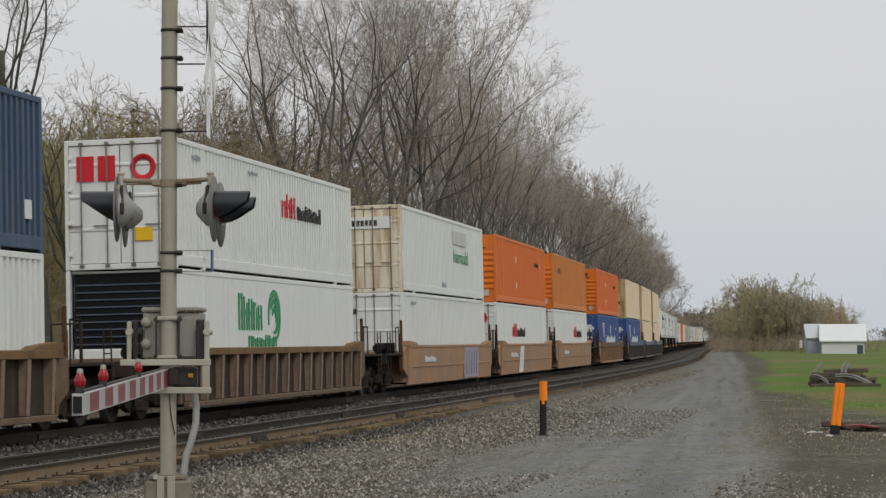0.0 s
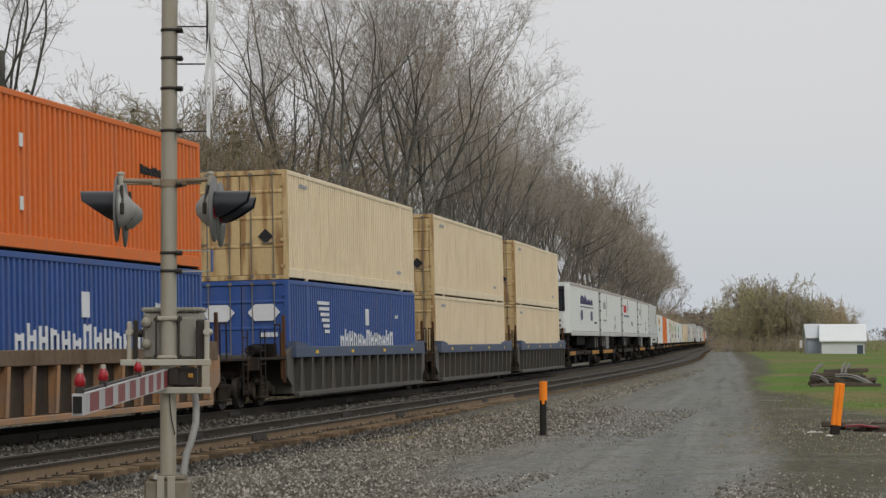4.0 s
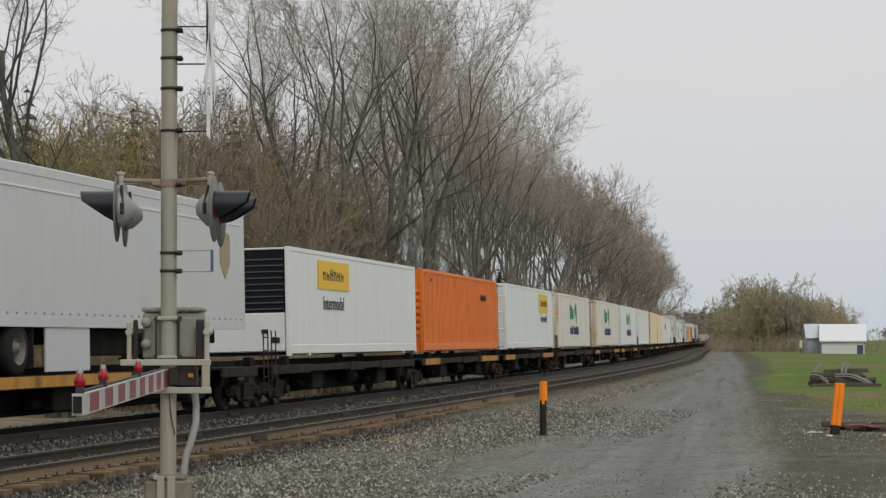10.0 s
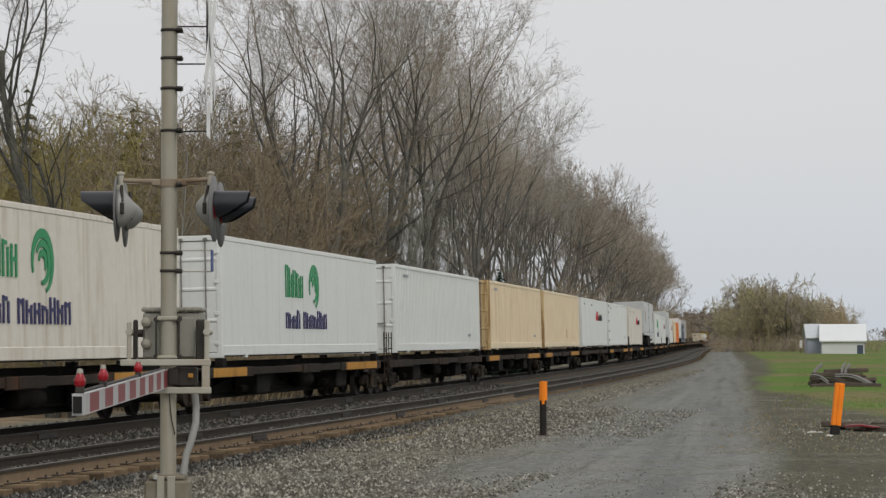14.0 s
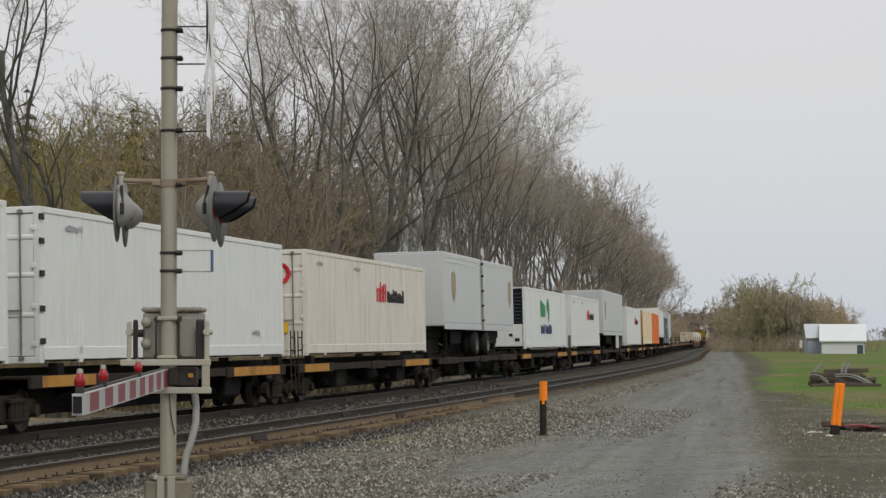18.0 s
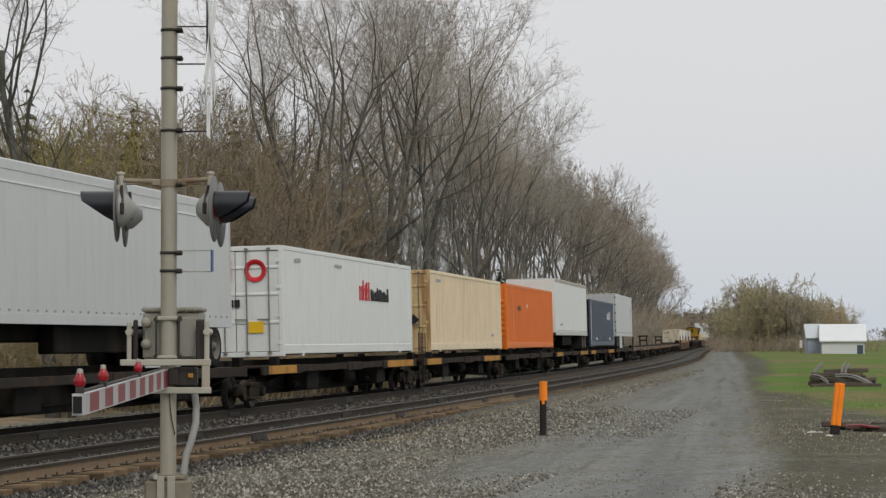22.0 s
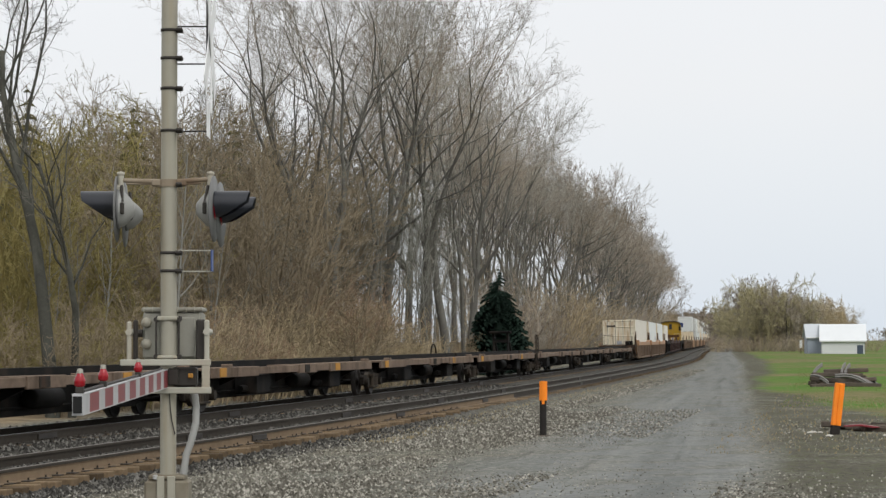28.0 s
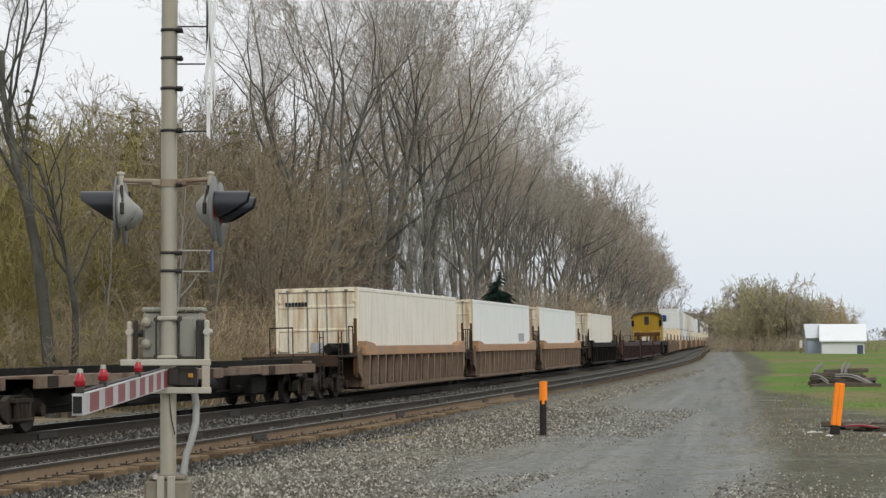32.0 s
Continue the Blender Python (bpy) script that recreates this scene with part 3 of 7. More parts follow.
def build_ties():
    rng = random.Random(7)
    for centre, words in ((NEAR, "weathered creosoted ties of the empty track"), (0.0, "dark creosoted ties under the train")):
        bed = thing("track_ties", words, "railway ties", kind="structure")
        rest = Shape()
        s = -60.0
        while s < 420:
            lat = centre + rng.uniform(-0.06, 0.06)
            p = beside(s, lat, (-0.180 if centre else -0.188) + rng.uniform(-0.014, 0.004))
            turn = math.pi / 2 - line(s)[2] + rng.uniform(-0.02, 0.02)
            m = Matrix.Translation(p) @ Matrix.Rotation(turn, 4, "Z") @ Matrix.Rotation(-radians(CANT), 4, "X")
            if 20 < s < (80 if centre else 42):
                part("tie", tie_shape, M["tie"], bed, "", m, "tie")
                if s < 56:
                    part("tie_plate", lambda: Shape().box(-0.09, 0.09, -0.93, -0.58, 0.0, 0.016, 0.003).box(-0.09, 0.09, 0.58, 0.93, 0.0, 0.016, 0.003).rod((-0.06, -0.66, 0.0), (-0.06, -0.66, 0.05), 0.014).rod((0.06, -0.84, 0.0), (0.06, -0.84, 0.05), 0.014), M["rail"], bed, "", m, "tie_plate")
            else:
                t = Shape().box(-0.115, 0.115, -1.3, 1.3, -0.178, 0.0)
                rest.face_loop([tuple(m @ Vector(q)) for q in t.v], t.f)
            s += 0.53
        tagged(part("ties_beyond", rest, M["tie"], bed), kind="stuff")


def build_stones():
    """Loose ballast and road gravel, thickest along the track's shoulder."""
    rng = np.random.default_rng(3)
    base = np.array([(1, 0, -0.3), (0, 1, -0.3), (-1, 0, -0.3), (0, -1, -0.3), (0, 0, 0.8)], float)
    tri = np.array([(0, 1, 4), (1, 2, 4), (2, 3, 4), (3, 0, 4)])
    vs, fs, total = [], [], 0

    def scatter(count, s0, s1, l0, l1, size, thin=1.6):
        nonlocal total
        s = s0 + (s1 - s0) * rng.random(count) ** thin
        lat = rng.uniform(l0, l1, count)
        x, y, a = np.interp(s, _st, _px), np.interp(s, _st, _py), np.interp(s, _st, _psi)
        r = size * rng.uniform(0.45, 1.35, count)
        z = np.array([ground_height(0, q) for q in lat]) + r * 0.2
        c = np.stack([x + lat * np.cos(a), y - lat * np.sin(a), z], -1)
        t = rng.uniform(0, 6.283, count)
        p = base[None] * r[:, None, None] * rng.uniform(0.55, 1.25, (count, 5, 1))
        q = np.stack([p[..., 0] * np.cos(t)[:, None] - p[..., 1] * np.sin(t)[:, None], p[..., 0] * np.sin(t)[:, None] + p[..., 1] * np.cos(t)[:, None], p[..., 2]], -1)
        q[:, 4, :2] += rng.uniform(-0.5, 0.5, (count, 2)) * r[:, None]
        vs.append((q + c[:, None]).reshape(-1, 3))
        fs.append((tri[None] + 5 * np.arange(count)[:, None, None] + total).reshape(-1, 3))
        total += 5 * count

    def heap(name, label, mat):
        nonlocal total
        me = bpy.data.meshes.new(name)
        me.from_pydata(np.concatenate(vs).tolist(), [], np.concatenate(fs).tolist())
        me.materials.append(mat)
        tagged(new(name, me), label, "gravel", kind="stuff")
        vs.clear()
        fs.clear()
        total = 0

    scatter(19000, 24, 62, 5.9, 9.4, 0.036, 1.4)
    scatter(9000, 55, 140, 5.9, 7.6, 0.045, 1.5)
    scatter(9000, 24, 60, 8.8, 11.6, 0.026)
    scatter(2500, 24, 50, 11.0, 15.0, 0.014)
    scatter(4500, 26, 52, 14.2, 18.5, 0.024)
    heap("road_stones", "loose crushed grey stone on the shoulder and the road", island_colours(M["stone"], (0.06, 0.055, 0.045), (0.155, 0.146, 0.121), (0.40, 0.382, 0.33)))
    scatter(6500, 24, 75, 5.5, 6.2, 0.04)
    scatter(6500, 30, 85, 0.9, 3.5, 0.045)
    scatter(4500, 24, 60, 3.6, 4.7, 0.035)
    scatter(4500, 35, 110, -6.0, -1.2, 0.05)
    heap("ballast_stones", "oil-stained crushed stone between the rails", island_colours(M["stone_oily"], (0.02, 0.019, 0.017), (0.062, 0.059, 0.053), (0.19, 0.182, 0.165)))


def island_colours(m, low, mid, high):
    """Tones that differ from stone to stone."""
    n, l = m.node_tree.nodes, m.node_tree.links
    geo = n.new("ShaderNodeNewGeometry")
    r = n.new("ShaderNodeValToRGB")
    r.color_ramp.elements.new(0.6)
    for i, (p_, c_) in enumerate(((0.0, low), (0.65, mid), (1.0, high))):
        r.color_ramp.elements[i].position, r.color_ramp.elements[i].color = p_, (*c_, 1)
    l.new(geo.outputs["Random Per Island"], r.inputs[0])
    l.new(r.outputs[0], n["Principled BSDF"].inputs["Base Color"])
    return m


# ---- trees ----
class Wood:
    """Grows bare branches as tapered tubes."""

    def __init__(self, seed, low=0.34, fine=0.009):
        self.low, self.fine, self.main = low, fine, 1
        self.r = random.Random(seed)
        self.trunk, self.crown = Shape(), Shape()

    def tube(self, shape, pts, radii, n):
        ring = len(shape.v)
        for i, (p, rr) in enumerate(zip(pts, radii)):
            d = (pts[min(i + 1, len(pts) - 1)] - pts[max(i - 1, 0)]).normalized()
            a = d.orthogonal().normalized()
            b = d.cross(a)
            for k in range(n):
                t = 2 * math.pi * k / n
                shape.v.append(tuple(p + a * (rr * math.cos(t)) + b * (rr * math.sin(t))))
        if len(pts) == 2 and n == 3:
            del shape.v[ring + 4:]
            shape.v[ring + 3] = tuple(pts[1])
            for k in range(3):
                shape.f.append((ring + k, ring + (k + 1) % 3, ring + 3))
                shape.soft.append(False)
            return
        for i in range(len(pts) - 1):
            for k in range(n):
                u, w = ring + i * n + k, ring + i * n + (k + 1) % n
                shape.f.append((u, w, w + n, u + n))
                shape.soft.append(n > 3)

    def grow(self, p, d, length, rad, level, plan):
        """plan: per level (segments, bend, lift, children, spread in degrees, length factor, sides)."""
        seg, bend, lift, kids, spread, factor, sides = plan[level]
        r, pts, radii = self.r, [p.copy()], [rad]
        d = d.copy()
        last = level == len(plan) - 1
        tip = rad * (0.35 if not last else 0.4)
        for i in range(seg):
            d = (d + Vector((r.gauss(0, bend), r.gauss(0, bend), r.gauss(0, bend) + lift))).normalized()
            if level == 1 and d.z < 0.3:
                d = Vector((d.x, d.y, 0.3)).normalized()
            p = p + d * (length / seg)
            pts.append(p.copy())
            radii.append(rad + (tip - rad) * (i + 1) / seg)
        self.tube(self.trunk if level <= self.main else self.crown, pts, radii, sides)
        if last:
            return
        for k in range(kids):
            first = self.low if level == 0 else 0.22
            f = first + (1 - first) * (k + r.random()) / kids
            f = min(f, 0.985)
            i = min(int(f * seg), seg - 1)
            q = pts[i].lerp(pts[i + 1], f * seg - i)
            along = (pts[i + 1] - pts[i]).normalized()
            side = along.orthogonal().normalized()
            side.rotate(Matrix.Rotation(r.uniform(0, 6.283) if level else k * 2.4 + r.uniform(-0.5, 0.5), 3, along))
            an = radians(spread) * r.uniform(0.65, 1.3)
            nd = (along * math.cos(an) + side * math.sin(an)).normalized()
            rr = (rad + (tip - rad) * f)
            self.grow(q, nd, length * factor * r.uniform(0.7, 1.2) * (1.1 - 0.45 * f), max(rr * (0.50 if level == 0 else 0.42), self.fine), level + 1, plan)

    def shoot(self, shape, p, d, length, rad, seg, bend, lift, sides, taper=0.4):
        """One limb; returns its points."""
        r, pts, radii = self.r, [p.copy()], [rad]
        d = d.copy()
        for i in range(seg):
            d = (d + Vector((r.gauss(0, bend), r.gauss(0, bend), r.gauss(0, bend) + lift))).normalized()
            p = p + d * (length / seg)
            pts.append(p.copy())
            radii.append(rad * (1 + (taper - 1) * (i + 1) / seg))
        self.tube(shape, pts, radii, sides)
        return pts

    def aside(self, along, degrees_):
        """A way that leaves a limb at about the given angle."""
        r = self.r
        side = along.orthogonal().normalized()
        side.rotate(Matrix.Rotation(r.uniform(0, 6.283), 3, along))
        an = radians(degrees_) * r.uniform(0.7, 1.3)
        return (along * math.cos(an) + side * math.sin(an)).normalized()

    def spray(self, p, d, length, rad, twigs, tips):
        """A side branch set with twigs, each of them with finer tips."""
        pts = self.shoot(self.crown, p, d, length, rad, 3, 0.16, 0.07, 3, 0.45)
        for k in range(twigs):
            f = 0.2 + 0.8 * (k + self.r.random()) / twigs
            i = min(int(f * 3), 2)
            q, along = pts[i].lerp(pts[i + 1], f * 3 - i), (pts[i + 1] - pts[i]).normalized()
            nd = self.aside(along, 42)
            ln = length * 0.42 * self.r.uniform(0.6, 1.2) * (1.15 - 0.5 * f)
            self.shoot(self.crown, q, nd, ln, max(rad * 0.5, self.fine), 1, 0.1, 0.08, 3)
            for j in range(tips):
                t = q + nd * (ln * (0.25 + 0.65 * (j + self.r.random()) / tips))
                self.shoot(self.crown, t, self.aside(nd, 46), ln * self.r.uniform(0.35, 0.65), self.fine, 1, 0.1, 0.06, 3)

    def forking(self, p, d, length, rad, depth, spec):
        """Trunk and leaders that fork and fork again. spec: deepest fork, side branches a leader, twigs, tips."""
        deep, sides_, twigs, tips = spec
        r = self.r
        pts = self.shoot(self.trunk if depth < 4 else self.crown, p, d, length, rad, 6 if depth == 0 else 4, 0.05 if depth == 0 else 0.12, 0.02 if depth == 0 else 0.045, 8 if depth < 2 else 5 if depth < 4 else 3, 0.72)
        n = len(pts) - 1
        first = 0.6 if depth == 0 else 0.25
        for k in range(sides_ + (2 if depth > 1 else 0) if depth else 4):
            f = min(first + (1 - first) * (k + r.random()) / (sides_ + 1), 0.98)
            i = min(int(f * n), n - 1)
            along = (pts[i + 1] - pts[i]).normalized()
            self.spray(pts[i].lerp(pts[i + 1], f * n - i), self.aside(along, 50), 3.3 * r.uniform(0.6, 1.2) * (0.86 ** depth), max(rad * 0.16, self.fine * 1.6), twigs, tips)
        along = (pts[-1] - pts[-2]).normalized()
        if depth == deep:
            for _ in range(3):
                self.spray(pts[-1], self.aside(along, 26), 2.0 * r.uniform(0.7, 1.2), max(rad * 0.4, self.fine * 1.5), twigs, tips)
            return
        kids = 3 if (depth == 0 or r.random() < 0.25) else 2
        turn = r.uniform(0, 6.283)
        for k in range(kids):
            side = along.orthogonal().normalized()
            side.rotate(Matrix.Rotation(turn + k * 6.283 / kids + r.uniform(-0.5, 0.5), 3, along))
            an = radians((15 if k == 0 else 37) if depth else (9, 24, 33)[k]) * r.uniform(0.75, 1.25)
            nd = (along * math.cos(an) + side * math.sin(an)).normalized()
            if nd.z < 0.25:
                nd = Vector((nd.x, nd.y, 0.25)).normalized()
            self.forking(pts[-1], nd, length * (0.62 if depth == 0 else 0.80) * r.uniform(0.85, 1.15), rad * 0.72 * (0.86 if k == 0 else 0.68), depth + 1, spec)


SAPLING = [(7, 0.05, 0.03, 15, 30, 0.34, 4), (3, 0.14, 0.08, 7, 38, 0.44, 3), (2, 0.18, 0.04, 5, 44, 0.50, 3), (1, 0.2, 0.02, 0, 0, 0, 3)]
FORK = [(9, 0.055, 0.01, 9, 24, 0.56, 7), (8, 0.12, 0.05, 8, 42, 0.36, 4), (3, 0.2, 0.02, 7, 48, 0.46, 3), (1, 0.24, 0.0, 4, 52, 0.5, 3), (1, 0.2, 0.0, 0, 0, 0, 3)]
COPSE = [(5, 0.08, 0.02, 10, 48, 0.70, 5), (4, 0.13, 0.06, 9, 48, 0.48, 4), (2, 0.16, 0.02, 9, 55, 0.55, 3), (1, 0.2, -0.02, 0, 0, 0, 3)]
# bushes: arching stems that branch widely
ARCH = ((6, 0.15, 0.0, 7, 42, 0.48, 3), (3, 0.18, 0.03, 5, 46, 0.5, 3), (2, 0.2, 0.03, 2, 48, 0.6, 3), (1, 0.2, 0.0, 0, 0, 0, 3))
THIN = ((3, 0.12, 0.02, 6, 38, 0.5, 3), (2, 0.16, 0.03, 6, 44, 0.55, 3), (1, 0.16, 0.0, 0, 0, 0, 3))


def grown(shape, height):
    """The stretch that puts a growth's top at the given height."""
    return height / max(v[2] for v in shape.v)


def tree_kind(seed, height, girth, plan, twig, lean=0.0, low=0.34, fork=0.86, fine=0.009, bark="bark"):
    """fork: the share of the height that the trunk runs through."""
    w = Wood(seed, low, fine)
    w.grow(Vector((0, 0, -0.4)), Vector((lean, 0, 1)).normalized(), height * fork, girth, 0, plan)
    k = grown(w.crown, height)
    for sh in (w.trunk, w.crown):
        sh.v = [(x * k, y * k, z * k) for x, y, z in sh.v]
    return w.trunk.mesh("trunk", M[bark]), w.crown.mesh("crown", M[twig])


def forked_kind(seed, height, girth, spec, twig, lean=0.0, bole=0.4, fine=0.008, bark="bark"):
    """A tall tree whose trunk divides into leaders; bole: the share of its height below the first fork."""
    w = Wood(seed, 0.3, fine)
    w.forking(Vector((0, 0, -0.4)), Vector((lean, 0.4 * lean, 1)).normalized(), height * bole, girth, 0, spec)
    k = grown(w.crown, height)
    for sh in (w.trunk, w.crown):
        sh.v = [(x * k, y * k, z * k) for x, y, z in sh.v]
    return w.trunk.mesh("trunk", M[bark]), w.crown.mesh("crown", M[twig])


def bush_kind(seed, height, width, stems, twig, plan=ARCH, fine=0.009, dome=0.3):
    """dome: how far the outer stems lean out and stay short."""
    w = Wood(seed, 0.2, fine)
    w.main = 0
    root = []
    for k in range(stems):
        root.append(len(w.trunk.v))
        a, q = w.r.uniform(0, 6.283), w.r.random() ** 0.6
        out = Vector((math.cos(a), math.sin(a), 0))
        w.grow(out * (q * width * 0.3) + Vector((0, 0, -0.3)), (out * ((0.35 + dome) * q) + Vector((0, 0, 1))).normalized(), height * w.r.uniform(0.6 + 0.2 * dome, 1.05 - 0.15 * dome) * (1 - 0.35 * dome * q), (0.034 * height / 4 if height < 6 else 0.055), 0, plan)
    # the stems meet in one rootstock under the ground
    w.trunk.face_loop([(0, 0, -0.7)], [])
    w.trunk.f += [(q, q + 1, len(w.trunk.v) - 1) for q in root]
    w.trunk.soft += [False] * len(root)
    k = grown(w.crown, height)
    for sh in (w.trunk, w.crown):
        sh.v = [(x * k, y * k, z * k) for x, y, z in sh.v]
    return w.trunk.mesh("stems", M[twig]), w.crown.mesh("foliage", M[twig])


def spruce_kind(seed, height, width, needle, levels=32, round_=17):
    """A layered evergreen: whorls of drooping boughs set with needle sprays."""
    r = random.Random(seed)
    trunk, boughs = Shape(), Shape()
    trunk.rod((0, 0, -0.3), (0, 0, height), 0.012 * height + 0.04, 0.01, 7)
    for i in range(levels):
        f = i / (levels - 1)
        z0_ = height * (0.05 + 0.93 * f)
        reach = width / 2 * (1 - f) ** 0.85 + 0.12
        for k in range(round_ if f < 0.8 else 9):
            a = k * 2 * math.pi / round_ + i * 0.7 + r.uniform(-0.25, 0.25)
            rr = reach * r.uniform(0.62, 1.15)
            z = z0_ + r.uniform(-0.04, 0.04) * height * (1.1 - f)
            out = Vector((math.cos(a), math.sin(a), 0))
            side = Vector((-math.sin(a), math.cos(a), 0))
            for j in range(6):
                g = (j + 0.6) / 6
                c = out * (rr * g) + Vector((0, 0, z - 0.30 * rr * g * g * 1.2))
                w_ = 0.05 * rr + 0.26 * rr * (1 - abs(g - 0.45)) * r.uniform(0.6, 1.1)
                for sd in (-1, 1):
                    e = c + side * (sd * w_) + out * (0.25 * rr * 0.6) + Vector((0, 0, -0.10 * rr + r.uniform(-0.05, 0.05)))
                    up = Vector((0, 0, 0.035 + 0.03 * rr))
                    boughs.face_loop([tuple(c - out * 0.09 * rr), tuple(c + out * 0.16 * rr), tuple(e), tuple(c + up)], [(0, 1, 2), (0, 2, 3), (1, 3, 2), (0, 3, 1)])
    return trunk.mesh("trunk", M["bark"]), boughs.mesh("crown", M[needle])


def set_out(name, label, category, group, meshes, at):
    """A tree on an empty at its foot, with trunk and crown; a bush as its stems, with the twigs as their part."""
    if meshes[0].name.startswith("stems"):
        ob = tagged(new(name, meshes[0]), label, category, group)
        ob.matrix_basis = at
        new("foliage", meshes[1]).parent = ob
        return ob
    ob = thing(name, label, category, group, at=at)
    for me in meshes:
        new(me.name.split(".")[0], me).parent = ob
    return ob


def plant(name, label, category, group, meshes, s, lat, size, turn, wide=1.0):
    """A plant beside the railway."""
    p = beside(s, lat)
    p.z = ground_height(s, lat)
    return set_out(name, label, category, group, meshes, Matrix.LocRotScale(p, Euler((0, 0, turn)), (size * wide, size * wide, size)))


def stand(name, label, category, group, meshes, heading, d, size, turn, wide=1.0):
    """A plant at d metres from the crossing, on a heading given as metres aside for each metre on."""
    return set_out(name, label, category, group, meshes, Matrix.LocRotScale((heading * d, d, -0.6), Euler((0, 0, turn)), (size * wide, size * wide, size)))


def build_woods():
    rng = random.Random(11)
    wood = "trees of the wood"
    tall = [forked_kind(20 + i, 27, 0.36 + 0.05 * (i % 3), (5, 2, 4, 2), ("twig", "twig_red", "twig_red", "twig")[i % 4], (-0.05, 0.02, 0.07, 0.0, -0.02)[i], (0.34, 0.42, 0.36, 0.46, 0.30)[i]) for i in range(5)]
    light = [forked_kind(40 + i, 27, 0.30, (4, 3, 4, 2), ("twig_far", "twig_red", "twig_red", "twig")[i], 0.0, (0.34, 0.30, 0.38, 0.26)[i], 0.013) for i in range(4)]
    thin = [forked_kind(46 + i, 27, 0.26, (4, 3, 4, 2), ("twig_rust", "twig_dark")[i], 0.0, 0.34, 0.014) for i in range(2)]
    slim = [tree_kind(60 + i, 15, 0.085, SAPLING, ("twig_pale", "twig_olive", "twig_rust", "twig_dark")[i], bark="bark_pale") for i in range(4)]
    words = "tall bare deciduous tree with dark grey bark beside the track"
    # the big trees whose trunks stand clear: heading, distance, size, kind, turn
    for heading, d, size, k, turn in ((-0.083, 118, 0.86, 3, 2.0), (-0.066, 112, 0.92, 1, 3.4), (-0.052, 108, 0.94, 0, 0.0), (-0.040, 114, 0.93, 3, 1.0), (-0.025, 119, 0.93, 2, 2.2), (-0.010, 123, 0.95, 1, 4.0), (0.0015, 128, 0.92, 4, 3.0), (0.0100, 138, 0.86, 3, 5.2), (0.0120, 152, 0.88, 4, 0.9)):
        stand("bare_tree", words, "tree", wood, tall[k], heading, d, size, turn, 0.78 if heading > 0 else 1.0)
    s = 158.0
    while s < 265:
        plant("bare_tree", words, "tree", wood, rng.choice((tall[0], tall[1], tall[3], tall[4])), s, -rng.uniform(13, 16.5), rng.uniform(0.90, 0.98), rng.uniform(0, 6.28), wide=0.85)
        s += rng.uniform(5.0, 8.0)
    # behind and beyond
    for _ in range(14):
        s, lat = rng.uniform(135, 330), -rng.uniform(17, 36)
        p = beside(s, lat)
        if p.x / p.y > -0.06:
            plant("bare_tree", words, "tree", wood, rng.choice(light), s, lat, rng.uniform(0.85, 1.0), rng.uniform(0, 6.28))
    s = 262.0
    while s < 650:
        plant("bare_tree", words, "tree", wood, rng.choice(light), s, -rng.uniform(11.5, 15) - (3.0 if s > 430 else 0.0), rng.uniform(0.93, 1.03), rng.uniform(0, 6.28), wide=0.9)
        s += rng.uniform(5.5, 8.5)
    # far crowns over the thickets by the crossing
    for i in range(11):
        d = rng.uniform(128, 175)
        k = (1.7 + d * rng.uniform(0.118, 0.15)) / 27
        stand("bare_tree", "tall thin bare tree beyond the thickets", "tree", wood, thin[i % 2], -0.215 + 0.0145 * i + rng.uniform(-0.004, 0.004), d, k, i * 1.3, 0.8)
    # thinner growth near the crossing
    fork = tree_kind(71, 16.5, 0.25, FORK, "twig_dark", 0.0, 0.5, 0.8, 0.007, "bark_moss")
    leaning = tree_kind(72, 12.5, 0.2, [(7, 0.09, 0.03, 13, 36, 0.42, 6)] + SAPLING[1:], "twig_dark", -0.06, 0.5, 0.86, 0.007, "bark_moss")
    stand("bare_tree", "forked bare tree with grey-green bark close behind the track", "tree", wood, fork, -0.189, 65.0, 1.0, 0.6)
    stand("bare_tree", "thin leaning bare tree with grey-green bark", "tree", wood, leaning, -0.180, 65.5, 0.8, 0.0)
    sapling = "slender bare young tree behind the track"
    for s, lat, k, size in ((73, -9.0, 2, 0.8), (84, -10.5, 3, 0.8), (95, -11, 2, 0.85)):
        plant("bare_tree", sapling, "tree", wood, slim[k], s, lat, size, rng.uniform(0, 6.28))
    # pale grey poles between the brush and the big trees
    for _ in range(44):
        heading, d = rng.uniform(-0.100, 0.006), rng.uniform(108, 150)
        stand("bare_tree", "slender pale grey young tree in a dense stand", "tree", wood, slim[0 if rng.random() < 0.8 else 3], heading, d, (1.7 + d * rng.uniform(0.065, 0.098)) / 15, rng.uniform(0, 6.28), 0.9)
    for _ in range(40):
        heading, d = rng.uniform(-0.215, -0.085), rng.uniform(80, 150)
        stand("bare_tree", sapling, "tree", wood, slim[rng.choice((1, 1, 2) if heading < -0.15 else (2, 3, 2))], heading, d, (1.7 + d * rng.uniform(0.07, 0.115)) / 15, rng.uniform(0, 6.28))
    for _ in range(30):
        s, lat = rng.uniform(150, 330), -rng.uniform(9.5, 18)
        plant("bare_tree", sapling, "tree", wood, slim[rng.choice((0, 2, 3))], s, lat, rng.uniform(0.6, 1.05), rng.uniform(0, 6.28))
    # undergrowth
    brush = "dense leafless brush with straw-brown stems"
    bush = [bush_kind(80 + i, 4.4, 4.4, 13, ("twig_straw", "twig_russet", "twig_olive", "twig_rust")[i], fine=0.011) for i in range(4)]
    russet = bush_kind(86, 4.4, 4.0, 13, "twig_russet")
